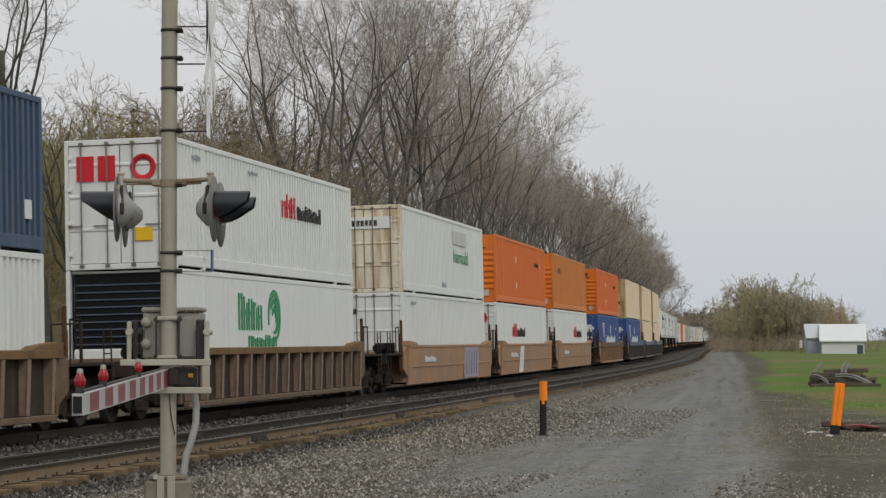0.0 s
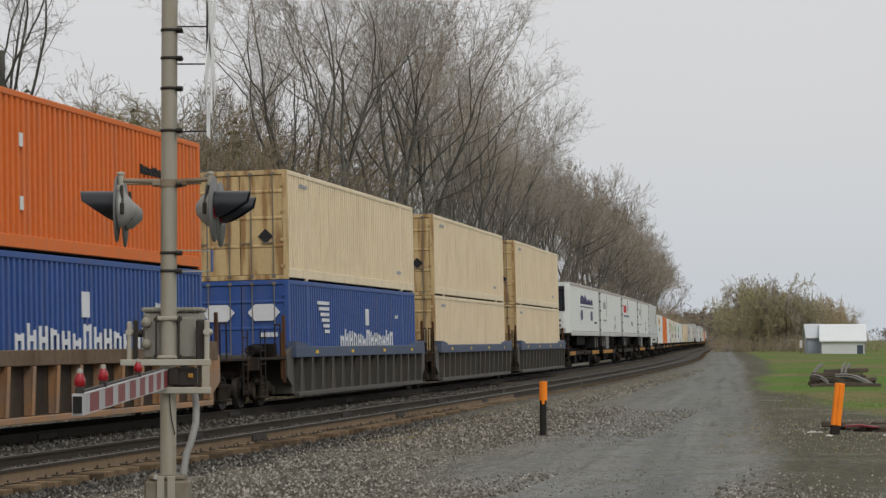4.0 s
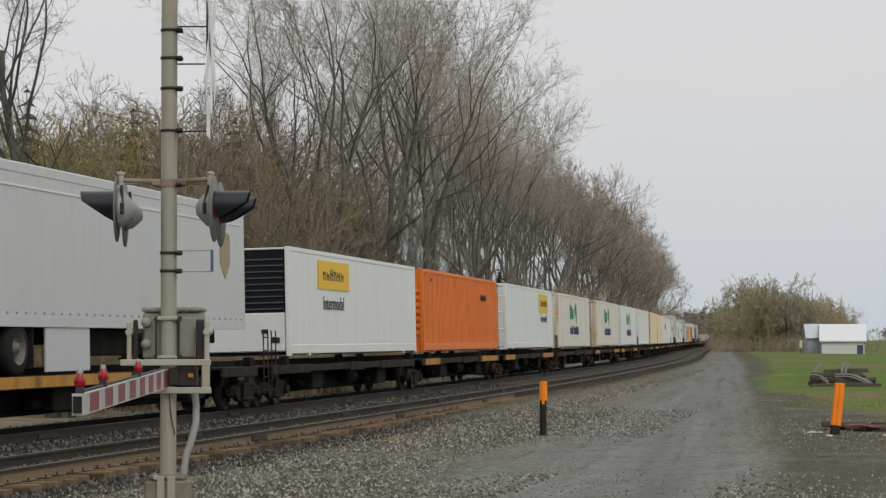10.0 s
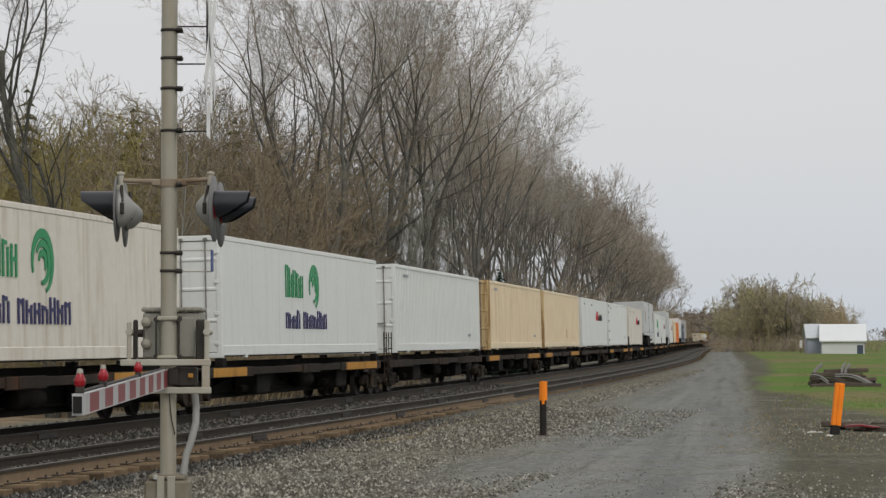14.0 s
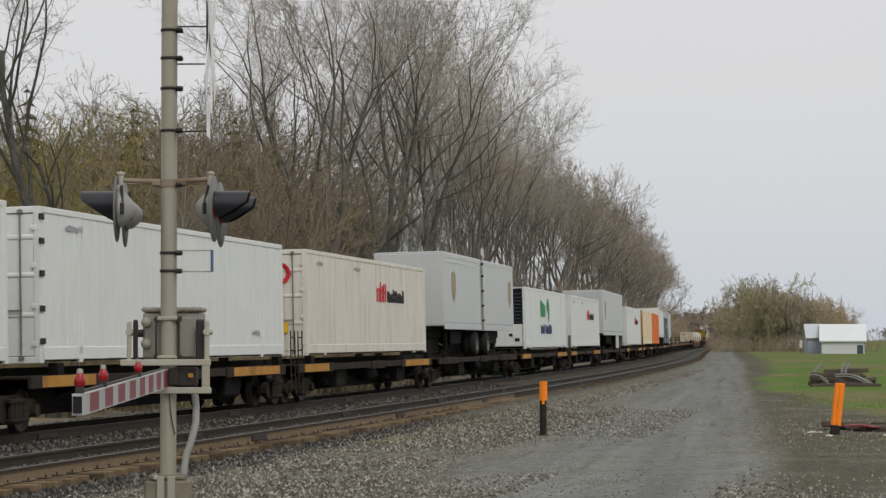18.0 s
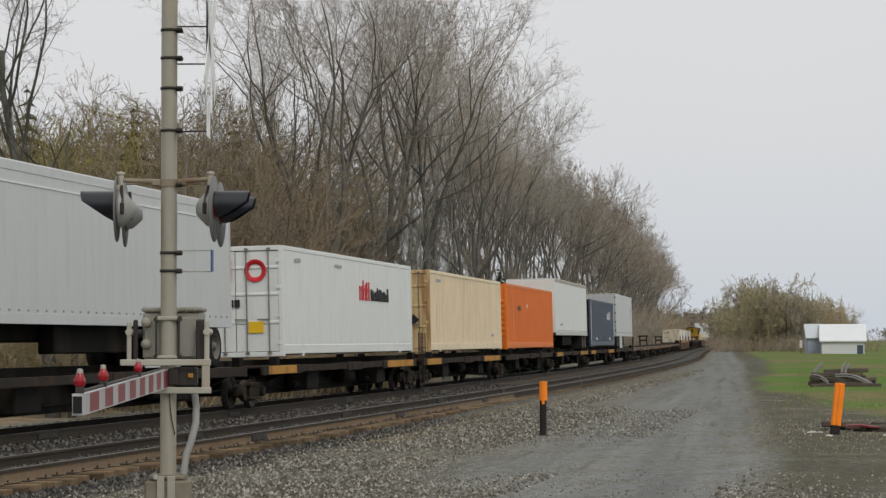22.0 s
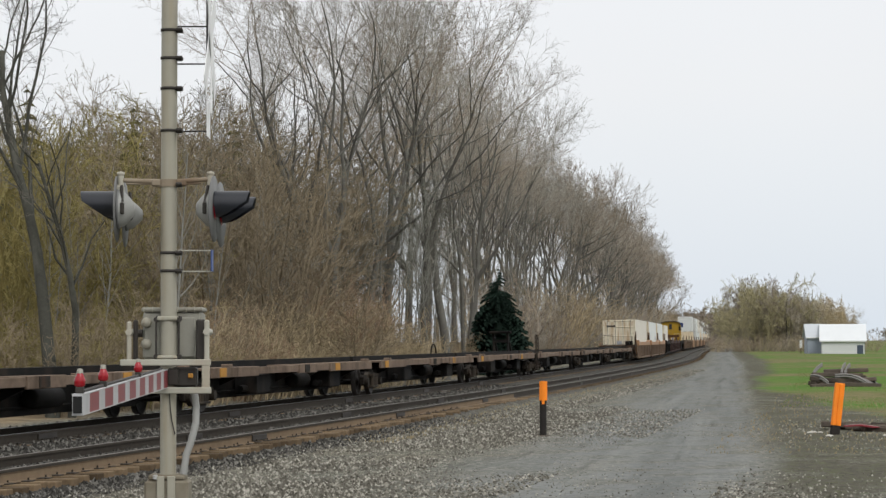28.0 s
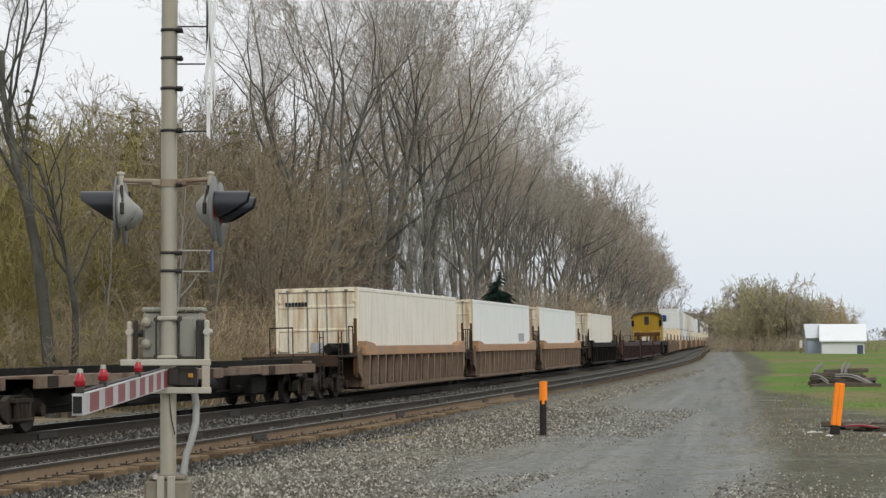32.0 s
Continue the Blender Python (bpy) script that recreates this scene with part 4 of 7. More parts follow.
    for heading, d, size in ((-0.071, 97, 1.55), (-0.060, 100, 1.45), (-0.079, 101, 1.3), (-0.052, 103, 1.3)):
        stand("brush", "dense russet leafless bush", "bush", "undergrowth", russet, heading, d, size, d)
    # the straw-coloured front, highest beside the big trees
    for i in range(40):
        heading = -0.215 + 0.205 * (i + rng.random()) / 40
        d = float(np.interp(heading, [-0.215, -0.12, -0.05, -0.01], [62, 76, 97, 112])) + rng.uniform(0, 8)
        top = float(np.interp(heading, [-0.215, -0.12, -0.09, -0.05, -0.025, -0.01], [0.032, 0.030, 0.027, 0.026, 0.026, 0.014])) * rng.uniform(0.75, 1.1)
        stand("brush", brush, "bush", "undergrowth", bush[(2, 3, 3)[i % 3] if heading < -0.13 else (3, 0, 1)[i % 3] if heading < -0.085 else (0, 0, 3)[i % 3]], heading, d, (1.9 + top * d) / 4.4, i * 1.1)
    for _ in range(60):
        heading, d = rng.uniform(-0.215, -0.03), rng.uniform(84, 135)
        k = rng.choice((2, 2, 3) if heading < -0.14 else (1, 3, 3, 0))
        stand("brush", brush, "bush", "undergrowth", bush[k], heading, d, (1.9 + d * rng.uniform(0.02, 0.05)) / 4.4, rng.uniform(0, 6.28))
    for _ in range(34):
        plant("brush", brush, "bush", "undergrowth", bush[rng.choice((0, 1, 3, 3))], rng.uniform(135, 240), -rng.uniform(8, 16), rng.uniform(0.5, 0.85), rng.uniform(0, 6.28))
    mass = [bush_kind(100 + i, 4.4, 3.6, 11, ("twig_straw", "twig_red", "twig_olive", "twig")[i], THIN, 0.014) for i in range(4)]
    for _ in range(80):
        plant("brush", brush, "bush", "undergrowth", mass[rng.choice((0, 1, 1, 3))], rng.uniform(170, 650), -rng.uniform(8.5, 13), rng.uniform(1.2, 2.5), rng.uniform(0, 6.28))
    soft = ((5, 0.1, 0.02, 8, 34, 0.40, 3), (3, 0.16, 0.05, 6, 42, 0.46, 3), (2, 0.18, 0.03, 4, 46, 0.55, 3), (1, 0.2, 0.0, 0, 0, 0, 3))
    growth = [bush_kind(120 + i, 11.0, 7.0, 6, ("twig_straw", "twig_rust", "twig_olive", "twig_dark")[i], soft, 0.016) for i in range(4)]
    # thick young growth behind the crossing, across the gap that the track's wood leaves open
    for i in range(50):
        s = 160 + 480 * rng.random() ** 1.25
        plant("thicket", "tall thicket of leafless brown stems", "bush", "undergrowth", growth[(1, 3, 1, 0)[i % 4]], s, -rng.uniform(9.5, 17), rng.uniform(0.5, 1.0), i * 1.7)
    for i in range(20):
        plant("thicket", "tall thicket of leafless brown stems", "bush", "undergrowth", growth[(1, 0)[i % 2]], 560 + 10 * i, -rng.uniform(11, 17), rng.uniform(1.0, 1.8) if i < 11 else rng.uniform(0.8, 1.2), i * 1.3)
    for i in range(84):
        d, heading = 88 + 62 * rng.random(), rng.uniform(-0.222, -0.088)
        size = (2.0 + float(np.interp(heading, [-0.2, -0.12, -0.088], [0.110, 0.114, 0.108])) * d) * rng.uniform(0.84, 1.10) / 11.0
        stand("thicket", "tall thicket of leafless olive and brown stems", "bush", "undergrowth", growth[(2 if heading < -0.15 else 1) if i % 3 else rng.choice((1, 3))], heading, d, size, i * 1.9)
    for i in range(22):
        d, heading = rng.uniform(108, 140), rng.uniform(-0.120, -0.060)
        stand("thicket", "tall thicket of leafless brown stems", "bush", "undergrowth", growth[(3, 1, 1, 3)[i % 4]], heading, d, (1.7 + 0.115 * d) * rng.uniform(0.85, 1.08) / 11.0, i * 2.3, 0.9)
    dark = spruce_kind(5, 7.6, 5.9, "needle", 36, 20)
    olive = spruce_kind(6, 10.0, 4.2, "needle_olive", 24, 12)
    plant("spruce_tree", "dark green young spruce at the edge of the bare wood", "tree", "", dark, 144.0, -7.2, 1.0, 0.4)
    for x, y, size in ((-22.5, 111, 1.62), (-21.0, 112, 1.2), (-16.6, 110, 1.5), (-15.0, 113, 1.3), (-24.0, 116, 1.45), (-11.8, 116, 1.5)):
        stand("cedar_tree", "olive-brown cedar among bare trees", "tree", "cedars", olive, x / y, y, size, x)
    # the copse across the field
    willow = [tree_kind(90 + i, 15, 0.26, COPSE, ("twig_sage", "twig_far", "twig")[i], 0.0, 0.08) for i in range(3)]
    for x, y, size, k in ((60, 360, 0.84, 0), (55, 366, 0.8, 1), (65, 368, 0.78, 0), (70, 380, 0.68, 2), (76, 392, 0.62, 2), (58, 384, 0.84, 2)):
        stand("bare_tree", "budding bare tree in the copse beyond the field", "tree", "trees of the copse", willow[k], x / y, y, size, x * 1.7, 1.15)
    full = ((4, 0.14, 0.0, 8, 46, 0.46, 3), (2, 0.2, 0.0, 7, 54, 0.5, 3), (1, 0.22, 0.0, 6, 60, 0.6, 3), (1, 0.2, 0.0, 0, 0, 0, 3))
    dense = [bush_kind(140 + i, 9.0, 7.0, 7, ("twig_straw", "twig_red", "twig_sage", "twig_far")[i], full, 0.034, 0.6) for i in range(4)]
    # the copse's outline, falling away along the road: heading, distance, height
    for i in range(76):
        f = i / 75
        a = float(np.interp(f, [0, 0.3, 1], [0.1335, 0.147, 0.1935]))
        d = float(np.interp(a, [0.1335, 0.140, 0.150, 0.1935], [760, 560, 365, 372])) + rng.uniform(-8, 34)
        tall = float(np.interp(a, [0.1335, 0.139, 0.1445, 0.150, 0.1575, 0.165, 0.172, 0.180, 0.188, 0.1935], [5.5, 10.5, 13.7, 13.4, 14.0, 12.6, 11.2, 10.6, 9.2, 7.0])) * rng.uniform(0.80, 1.03)
        a += rng.uniform(-0.002, 0.002)
        k = tall / 8.6
        hue = 2 if 0.147 < a < 0.169 and rng.random() < 0.5 else rng.choice((0, 3)) if a >= 0.169 else rng.choice((1, 3, 3))
        stand("thicket", "budding olive-brown thicket in the copse beyond the field", "bush", "undergrowth", dense[hue], a, d, k, i * 2.1, 0.66)
    for i in range(16):
        d = rng.uniform(520, 820)
        a = 0.1275 + 0.013 * i / 15
        k = (a - 0.1262) * d * rng.uniform(0.85, 1.0) / 8.6 * 0.95 + 0.12
        stand("thicket", "hazy brown thicket at the far end of the copse", "bush", "undergrowth", dense[(1, 3)[i % 2]], a, d, k, i * 1.7, 0.9)
    for i in range(36):
        x, y = 44 + i * 0.76 + rng.uniform(-1, 1), 330 + rng.uniform(0, 20)
        stand("brush", "low reddish brush at the copse's foot", "bush", "undergrowth", mass[(1, 0, 1)[i % 3]], x / y, y, rng.uniform(0.4, 0.95), i, 1.3)
    # woods at the edge of the distance, one mass of thin trees
    far = Shape()
    src = bush_kind(160, 4.4, 3.6, 4, "twig_red", full, 0.026, 0.5)[1]
    co = np.empty(len(src.vertices) * 3)
    src.vertices.foreach_get("co", co)
    co = co.reshape(-1, 3)
    fs = [tuple(p.vertices) for p in src.polygons]
    for i in range(92):
        if i < 30:
            x, y, h = 150 + i * 8 + rng.uniform(-4, 4), 900 + rng.uniform(-60, 60), rng.uniform(5.5, 8.5)
        elif i < 40:
            x, y, h = 150 + (i - 30) * 5.0, 1250 + rng.uniform(-80, 80), 12.0
        else:
            p = beside(690 + (i - 40) * 13, -rng.uniform(9, 17))
            x, y, h = p.x, p.y, rng.uniform(11, 16)
        a, k = rng.uniform(0, 6.28), h / 4.4
        q = co @ np.array([[math.cos(a), math.sin(a), 0], [-math.sin(a), math.cos(a), 0], [0, 0, 1]]) * (k * 1.3, k * 1.3, k)
        far.face_loop([tuple(v) for v in q + (x, y, -0.5)], fs)
    tagged(part("distant_woods", far, M["twig_red"], None, "hazy leafless woods on the far edge of the field"), category="woods", kind="stuff")


build_ties()
build_stones()
build_woods()
# ---- the train ----
MOVING = []            # (thing, place along the train in metres)
FT = 0.3048
LONG = 53 * FT
WIDE, HIGH = 2.59, 2.90
HW = WIDE / 2


def ride(ob, u):
    MOVING.append((ob, u))
    return ob


def bars(sh, x, z, h, n, w=None, gap=0.3, y=-HW, thick=0.006):
    """A word as a row of plain bars, one a letter."""
    w = w or h * 0.62
    for i in range(n):
        a = x + i * w * (1 + gap)
        tall = h * (1.0, 0.78, 0.92, 0.7, 0.86)[(i * 2 + n) % 5]
        if h < 0.2:
            sh.box(a, a + w * 0.8, y - thick, y + 0.004, z, z + tall)
            continue
        s = w * 0.27
        sh.box(a, a + s, y - thick, y + 0.004, z, z + tall)
        sh.box(a + w * 0.68, a + w * 0.95, y - thick, y + 0.004, z, z + tall * (0.8 if i % 2 else 1.0))
        zz = z + (tall * 0.5 if i % 3 else tall - s)
        sh.box(a + s, a + w * 0.68, y - thick, y + 0.004, zz - s * 0.2, zz + s * 0.75)
    return sh


def ribbed_side(length, z0, z1, y, sign, pitch=0.245, depth=0.095):
    """A corrugated steel wall, seen from the side 'sign'."""
    xs, n = [], int(length / pitch)
    p = length / n
    for i in range(n):
        x = -length / 2 + i * p
        xs += [(x, 0), (x + p * 0.42, 0), (x + p * 0.52, depth), (x + p * 0.9, depth)]
    xs.append((length / 2, 0))
    sh, pts = Shape(), []
    for x, d in xs:
        pts += [(x, y - sign * d, z0), (x, y - sign * d, z1)]
    return sh.face_loop(pts, [(2 * i, 2 * i + 2, 2 * i + 3, 2 * i + 1) for i in range(len(xs) - 1)])


def flat_side(length, z0, z1, y, sign, seams=13, proud=0.003):
    """A smooth wall with shallow raised seams."""
    xs = [(-length / 2, 0)]
    for i in range(1, seams):
        x = -length / 2 + length * i / seams
        xs += [(x - 0.016, 0), (x - 0.012, proud), (x + 0.012, proud), (x + 0.016, 0)]
    xs.append((length / 2, 0))
    sh, pts = Shape(), []
    for x, d in xs:
        pts += [(x, y + sign * d, z0), (x, y + sign * d, z1)]
    return sh.face_loop(pts, [(2 * i, 2 * i + 2, 2 * i + 3, 2 * i + 1) for i in range(len(xs) - 1)])


def ridged(x0, back, ridges, z0, z1, y0, y1, proud):
    """A plate across the end with horizontal ridges: (foot, head) heights."""
    out = [(back, z0), (x0, z0)]
    for a, b in ridges:
        k = (b - a) * 0.28
        out += [(x0, a), (x0 - proud, a + k), (x0 - proud, b - k), (x0, b)]
    out += [(x0, z1), (back, z1)]
    return Shape().prism(out, "y", y0, y1)


def container(u, paint, words, end="door", end_paint=None, side="ribbed", level=1.286, decals=(), group="containers on the train", simple=False, length=LONG):
    """A box whose floor lies 'level' metres above the rails. decals: (name, maker of a Shape, material)."""
    ob = thing("shipping_container", words, "container", group)
    end_paint = end_paint or paint
    h, lx = HIGH, length / 2
    at = Matrix.Translation((0, 0, level))
    k = (paint, side, round(length, 2))
    pm, em = M[paint], M[end_paint]
    if side == "ribbed":
        part("side_panel", lambda: ribbed_side(length - 0.3, 0.29, h - 0.12, -HW + 0.012, -1), pm, ob, "", at, ("side", -1) + k)
        part("side_panel", lambda: ribbed_side(length - 0.3, 0.29, h - 0.12, HW - 0.012, 1), pm, ob, "", at, ("side", 1) + k)
    elif side == "panel":
        part("side_panel", lambda: flat_side(length - 0.3, 0.29, h - 0.12, -HW + 0.02, -1, 40, 0.012), pm, ob, "", at, ("side", -1) + k)
        part("side_panel", lambda: flat_side(length - 0.3, 0.29, h - 0.12, HW - 0.02, 1, 40, 0.012), pm, ob, "", at, ("side", 1) + k)
    else:
        part("side_panel", lambda: flat_side(length - 0.3, 0.29, h - 0.12, -HW + 0.014, -1), pm, ob, "", at, ("side", -1) + k)
        part("side_panel", lambda: flat_side(length - 0.3, 0.29, h - 0.12, HW - 0.014, 1), pm, ob, "", at, ("side", 1) + k)
    part("roof", lambda: Shape().box(-lx + 0.1, lx - 0.1, -HW + 0.06, HW - 0.06, h - 0.07, h - 0.02, 0.01), pm, ob, "", at, ("roof",) + k)
    part("floor", lambda: Shape().box(-lx + 0.1, lx - 0.1, -HW + 0.06, HW - 0.06, 0.03, 0.16), M["black_car"], ob, "", at, ("floor",) + k)
    for sgn in (-1, 1):
        y0, y1 = (-HW, -HW + 0.09) if sgn < 0 else (HW - 0.09, HW)
        part("top_rail", lambda: Shape().box(-lx + 0.08, lx - 0.08, y0, y1, h - 0.12, h, 0.012), pm, ob, "", at, ("top", sgn) + k)
        part("bottom_rail", lambda: Shape().box(-lx + 0.08, lx - 0.08, y0, y1, 0.055, 0.30, 0.012), pm, ob, "", at, ("bottom", sgn) + k)
        if not simple:
            for x in (-20 * FT, 20 * FT):
                if length > 13:
                    part("post", lambda: Shape().box(-0.085, 0.085, y0, y1 - sgn * 0.0, 0.16, h - 0.11, 0.008), pm, ob, "", at @ Matrix.Translation((x, 0, 0)), ("post", sgn) + k)
                    for z in (0.0, h - 0.118):
                        part("corner_casting", lambda: Shape().box(-0.09, 0.09, y0 - 0.004, y1 + 0.004, -0.004, 0.122, 0.012), pm, ob, "", at @ Matrix.Translation((x, 0, z)), ("cast", sgn) + k)
        for sx in (-1, 1):
            part("corner_post", lambda: Shape().box(-0.075, 0.075, y0, y1 + (0.04 if sgn < 0 else 0), 0.0, h, 0.012), em if sx < 0 and end == "door" else pm, ob, "", at @ Matrix.Translation((sx * (lx - 0.075), 0, 0)), ("corner", sgn, sx, end, end_paint) + k)
    part("end_wall", lambda: Shape().box(lx - 0.08, lx - 0.03, -HW + 0.08, HW - 0.08, 0.02, h - 0.02, 0.004), pm, ob, "", at, ("far_end",) + k)
    x0 = -lx
    if end == "door":
        for sgn in (-1, 1):
            ya, yb = (-HW + 0.1, -0.012) if sgn < 0 else (0.012, HW - 0.1)
            door = part("door", lambda: ridged(x0 + 0.03, x0 + 0.06, [(0.84, 0.94), (1.58, 1.68), (2.28, 2.38)], 0.14, h - 0.14, ya, yb, 0.022), em, ob, "", at, ("door", sgn, end_paint, round(length, 2)))
            if simple:
                continue
            for yy in (ya + 0.28, yb - 0.3):
                part("locking_rod", lambda: Shape().rod((x0 - 0.02, 0, 0.05), (x0 - 0.02, 0, h - 0.05), 0.017, n=6).box(x0 - 0.04, x0 + 0.02, -0.05, 0.05, 0.06, 0.13, 0.006).box(x0 - 0.04, x0 + 0.02, -0.05, 0.05, h - 0.13, h - 0.06, 0.006).box(x0 - 0.04, x0 + 0.0, -0.02, 0.32, 0.96, 0.99),
                     M["rod"], door, "", Matrix.Translation((0, yy, 0)), ("lockrod", end_paint, round(length, 2)))
            for z in (0.35, 1.05, 1.8, 2.5):
                part("hinge", lambda: Shape().box(x0 - 0.015, x0 + 0.03, -0.06, 0.06, -0.045, 0.045, 0.008), em, door, "", Matrix.Translation((0, -HW + 0.12 if sgn < 0 else HW - 0.12, z)), ("hinge", end_paint, round(length, 2)))
        for nm, za in (("door_header", h - 0.125), ("door_sill", 0.0)):
            part(nm, lambda: Shape().box(x0, x0 + 0.09, -HW + 0.1, HW - 0.1, 0.0, 0.125, 0.01), em, ob, "", at @ Matrix.Translation((0, 0, za)), ("header", end_paint, round(length, 2)))
    elif end == "ribs":
        def ribs():
            return ridged(x0 + 0.06, x0 + 0.09, [(0.55 + i * 0.245, 0.72 + i * 0.245) for i in range(7)], 0.02, h - 0.02, -HW + 0.08, HW - 0.08, 0.05)
        part("front_wall", ribs, em, ob, "", at, ("front", end_paint, round(length, 2)))
    elif end == "reefer":
        part("front_wall", lambda: Shape().box(x0 + 0.28, x0 + 0.32, -HW + 0.08, HW - 0.08, 0.02, h - 0.02), em, ob, "", at, ("reefwall", end_paint))
        unit = part("cooling_unit", lambda: Shape().box(x0 + 0.02, x0 + 0.28, -HW + 0.16, HW - 0.16, 0.12, 1.15, 0.03), M["white"], ob, "white lower case of the cooling unit", at, "cool_case")
        part("grille", lambda: Shape().prism([(x0 + 0.06, 1.16), (x0 + 0.28, 1.16), (x0 + 0.28, 2.82), (x0 + 0.14, 2.82)], "y", -HW + 0.16, HW - 0.16), M["dark"], unit, "black cooling grille", None, "cool_grille")
        for i in range(9):
            part("slat", lambda: Shape().box(x0 + 0.02, x0 + 0.12, -HW + 0.2, HW - 0.2, 0, 0.03), M["slate"], unit, "", Matrix.Translation((0.01 * i, 0, 1.24 + 0.165 * i)), "cool_slat")
        part("vent", lambda: Shape().box(x0 - 0.01, x0 + 0.05, -HW + 0.3, -HW + 0.52, 0.35, 0.5, 0.01).box(x0 - 0.01, x0 + 0.05, -HW + 0.62, -HW + 0.8, 0.6, 0.72, 0.01), M["black"], unit, "", None, "cool_vent")
    for name, make, mat in decals:
        mark = part(name, make(length), M[mat], ob, "", at)
        if name in ("lettering", "marks", "number"):
            tagged(mark, kind="stuff")
    return ride(ob, u)


# plain-bar marks; x runs from the container's left end
def red_mark(x, z, k=1.0):
    return lambda L_: bars(Shape(), -L_ / 2 + x, z, 0.62 * k, 3, 0.40 * k, 0.16, thick=0.012)


def dark_mark(x, z, k=1.0, n=9):
    return lambda L_: bars(Shape(), -L_ / 2 + x, z, 0.42 * k, n, 0.21 * k, 0.35, thick=0.012)


def small_mark(x, z, n=8, h=0.12):
    return lambda L_: bars(Shape(), -L_ / 2 + x, z, h, n, h * 0.6, 0.5, thick=0.012)


def end_word(y, z, h, n, w):
    """A word of bars on the near end."""
    def make(L_):
        sh = Shape()
        for i in range(n):
            sh.box(-L_ / 2 - 0.012, -L_ / 2 + 0.012, y - i * w * 1.25 - w, y - i * w * 1.25, z, z + h)
        return sh
    return make


def end_ring(y, z, r, t):
    """A round letter on the near end."""
    return lambda L_: Shape().turned([(-0.006, r), (-0.006, r - t), (0.012, r - t), (0.012, r), (-0.006, r)], (-L_ / 2, y, z), (1, 0, 0), 20)


def plate_on_end(y0, y1, z0, z1):
    return lambda L_: Shape().box(-L_ / 2 - 0.008, -L_ / 2 + 0.02, y0, y1, z0, z1, 0.003)


def diamond_on_end(y, z, r):
    return lambda L_: Shape().prism([(y - r, z), (y, z - r), (y + r, z), (y, z + r)], "x", -L_ / 2 - 0.01, -L_ / 2 + 0.02)


def panel(x0, x1, z0, z1, t=0.014):
    return lambda L_: Shape().box(-L_ / 2 + x0, -L_ / 2 + x1, -HW - t, -HW + 0.005, z0, z1)


def emblem(x, z, w, h):
    """A shield."""
    return lambda L_: Shape().prism([(-L_ / 2 + x + w * a, z + h * b) for a, b in ((0, 1), (0.5, 1.08), (1, 1), (1, 0.35), (0.5, 0), (0, 0.35))], "y", -HW - 0.014, -HW + 0.004)


def crescent(x, z, r):
    def make(L_):
        out = []
        for i in range(13):
            t = radians(-75 + i * 150 / 12)
            out.append((-L_ / 2 + x + r * math.cos(t), z + r * math.sin(t) * 1.3))
        for i in range(13):
            t = radians(75 - i * 150 / 12)
            out.append((-L_ / 2 + x - 0.12 * r + r * 0.93 * math.cos(t), z + r * math.sin(t) * 1.22))
        sh, n = Shape(), 13
        pts = [(a, -HW - 0.012, b) for a, b in out] + [(a, -HW + 0.004, b) for a, b in out]
        fs = [(i, i + 1, 24 - i, 25 - i) for i in range(12)] + [(26 + i, 26 + i + 1, 26 + 24 - i, 26 + 25 - i) for i in range(12)] + [(i, (i + 1) % 26, 26 + (i + 1) % 26, 26 + i) for i in range(26)]
        return sh.face_loop(pts, fs)
    return make


def swirl(x, z, r):
    """The round green device: three nested tapering arcs."""
    def make(L_):
        sh = Shape()
        for rr, a0, a1, wide in ((1.0, -70, 200, 0.17), (0.66, -100, 150, 0.15), (0.34, -40, 170, 0.13)):
            n, rim = 16, ([], [])
            for i in range(n + 1):
                t, w = radians(a0 + (a1 - a0) * i / n), wide * math.sin(math.pi * (0.12 + 0.76 * i / n))
                for k, q in enumerate((rr + w, rr - w)):
                    rim[k].append((-L_ / 2 + x + r * q * math.cos(t) * 0.85, z + r * q * math.sin(t)))
            pts = [(a, y, b) for y in (-HW - 0.012, -HW + 0.004) for side in rim for a, b in side]
            m = n + 1
            fs = []
            for i in range(n):
                fs += [(i, i + 1, m + i + 1, m + i), (2 * m + i, 2 * m + i + 1, 3 * m + i + 1, 3 * m + i), (i, i + 1, 2 * m + i + 1, 2 * m + i), (m + i, m + i + 1, 3 * m + i + 1, 3 * m + i)]
            sh.face_loop(pts, fs)
        return sh
    return make


def diamonds(*places):
    """Hazard-placard holders on the near side: (x, z, half size)."""
    def make(L_):
        sh = Shape()
        for x, z, r in places:
            cx = -L_ / 2 + x
            sh.prism([(cx - r, z), (cx, z - r * 1.25), (cx + r, z), (cx, z + r * 1.25)], "y", -HW - 0.018, -HW + 0.004)
        return sh
    return make


def lettering(x, z, size, text):
    """Readable words on the near side, in the built-in font."""
    def make(L_):
        cu = bpy.data.curves.new("words", "FONT")
        cu.body, cu.size, cu.extrude = text, size, 0.004
        tmp = new("words", cu)
        dg = bpy.context.evaluated_depsgraph_get()
        me = bpy.data.meshes.new_from_object(tmp.evaluated_get(dg))
        sh = Shape()
        sh.face_loop([(-L_ / 2 + x + v.co.x, -HW - 0.012 - v.co.z, z + v.co.y) for v in me.vertices], [tuple(p.vertices) for p in me.polygons])
        bpy.data.objects.remove(tmp)
        bpy.data.curves.remove(cu)
        bpy.data.meshes.remove(me)
        return sh
    return make


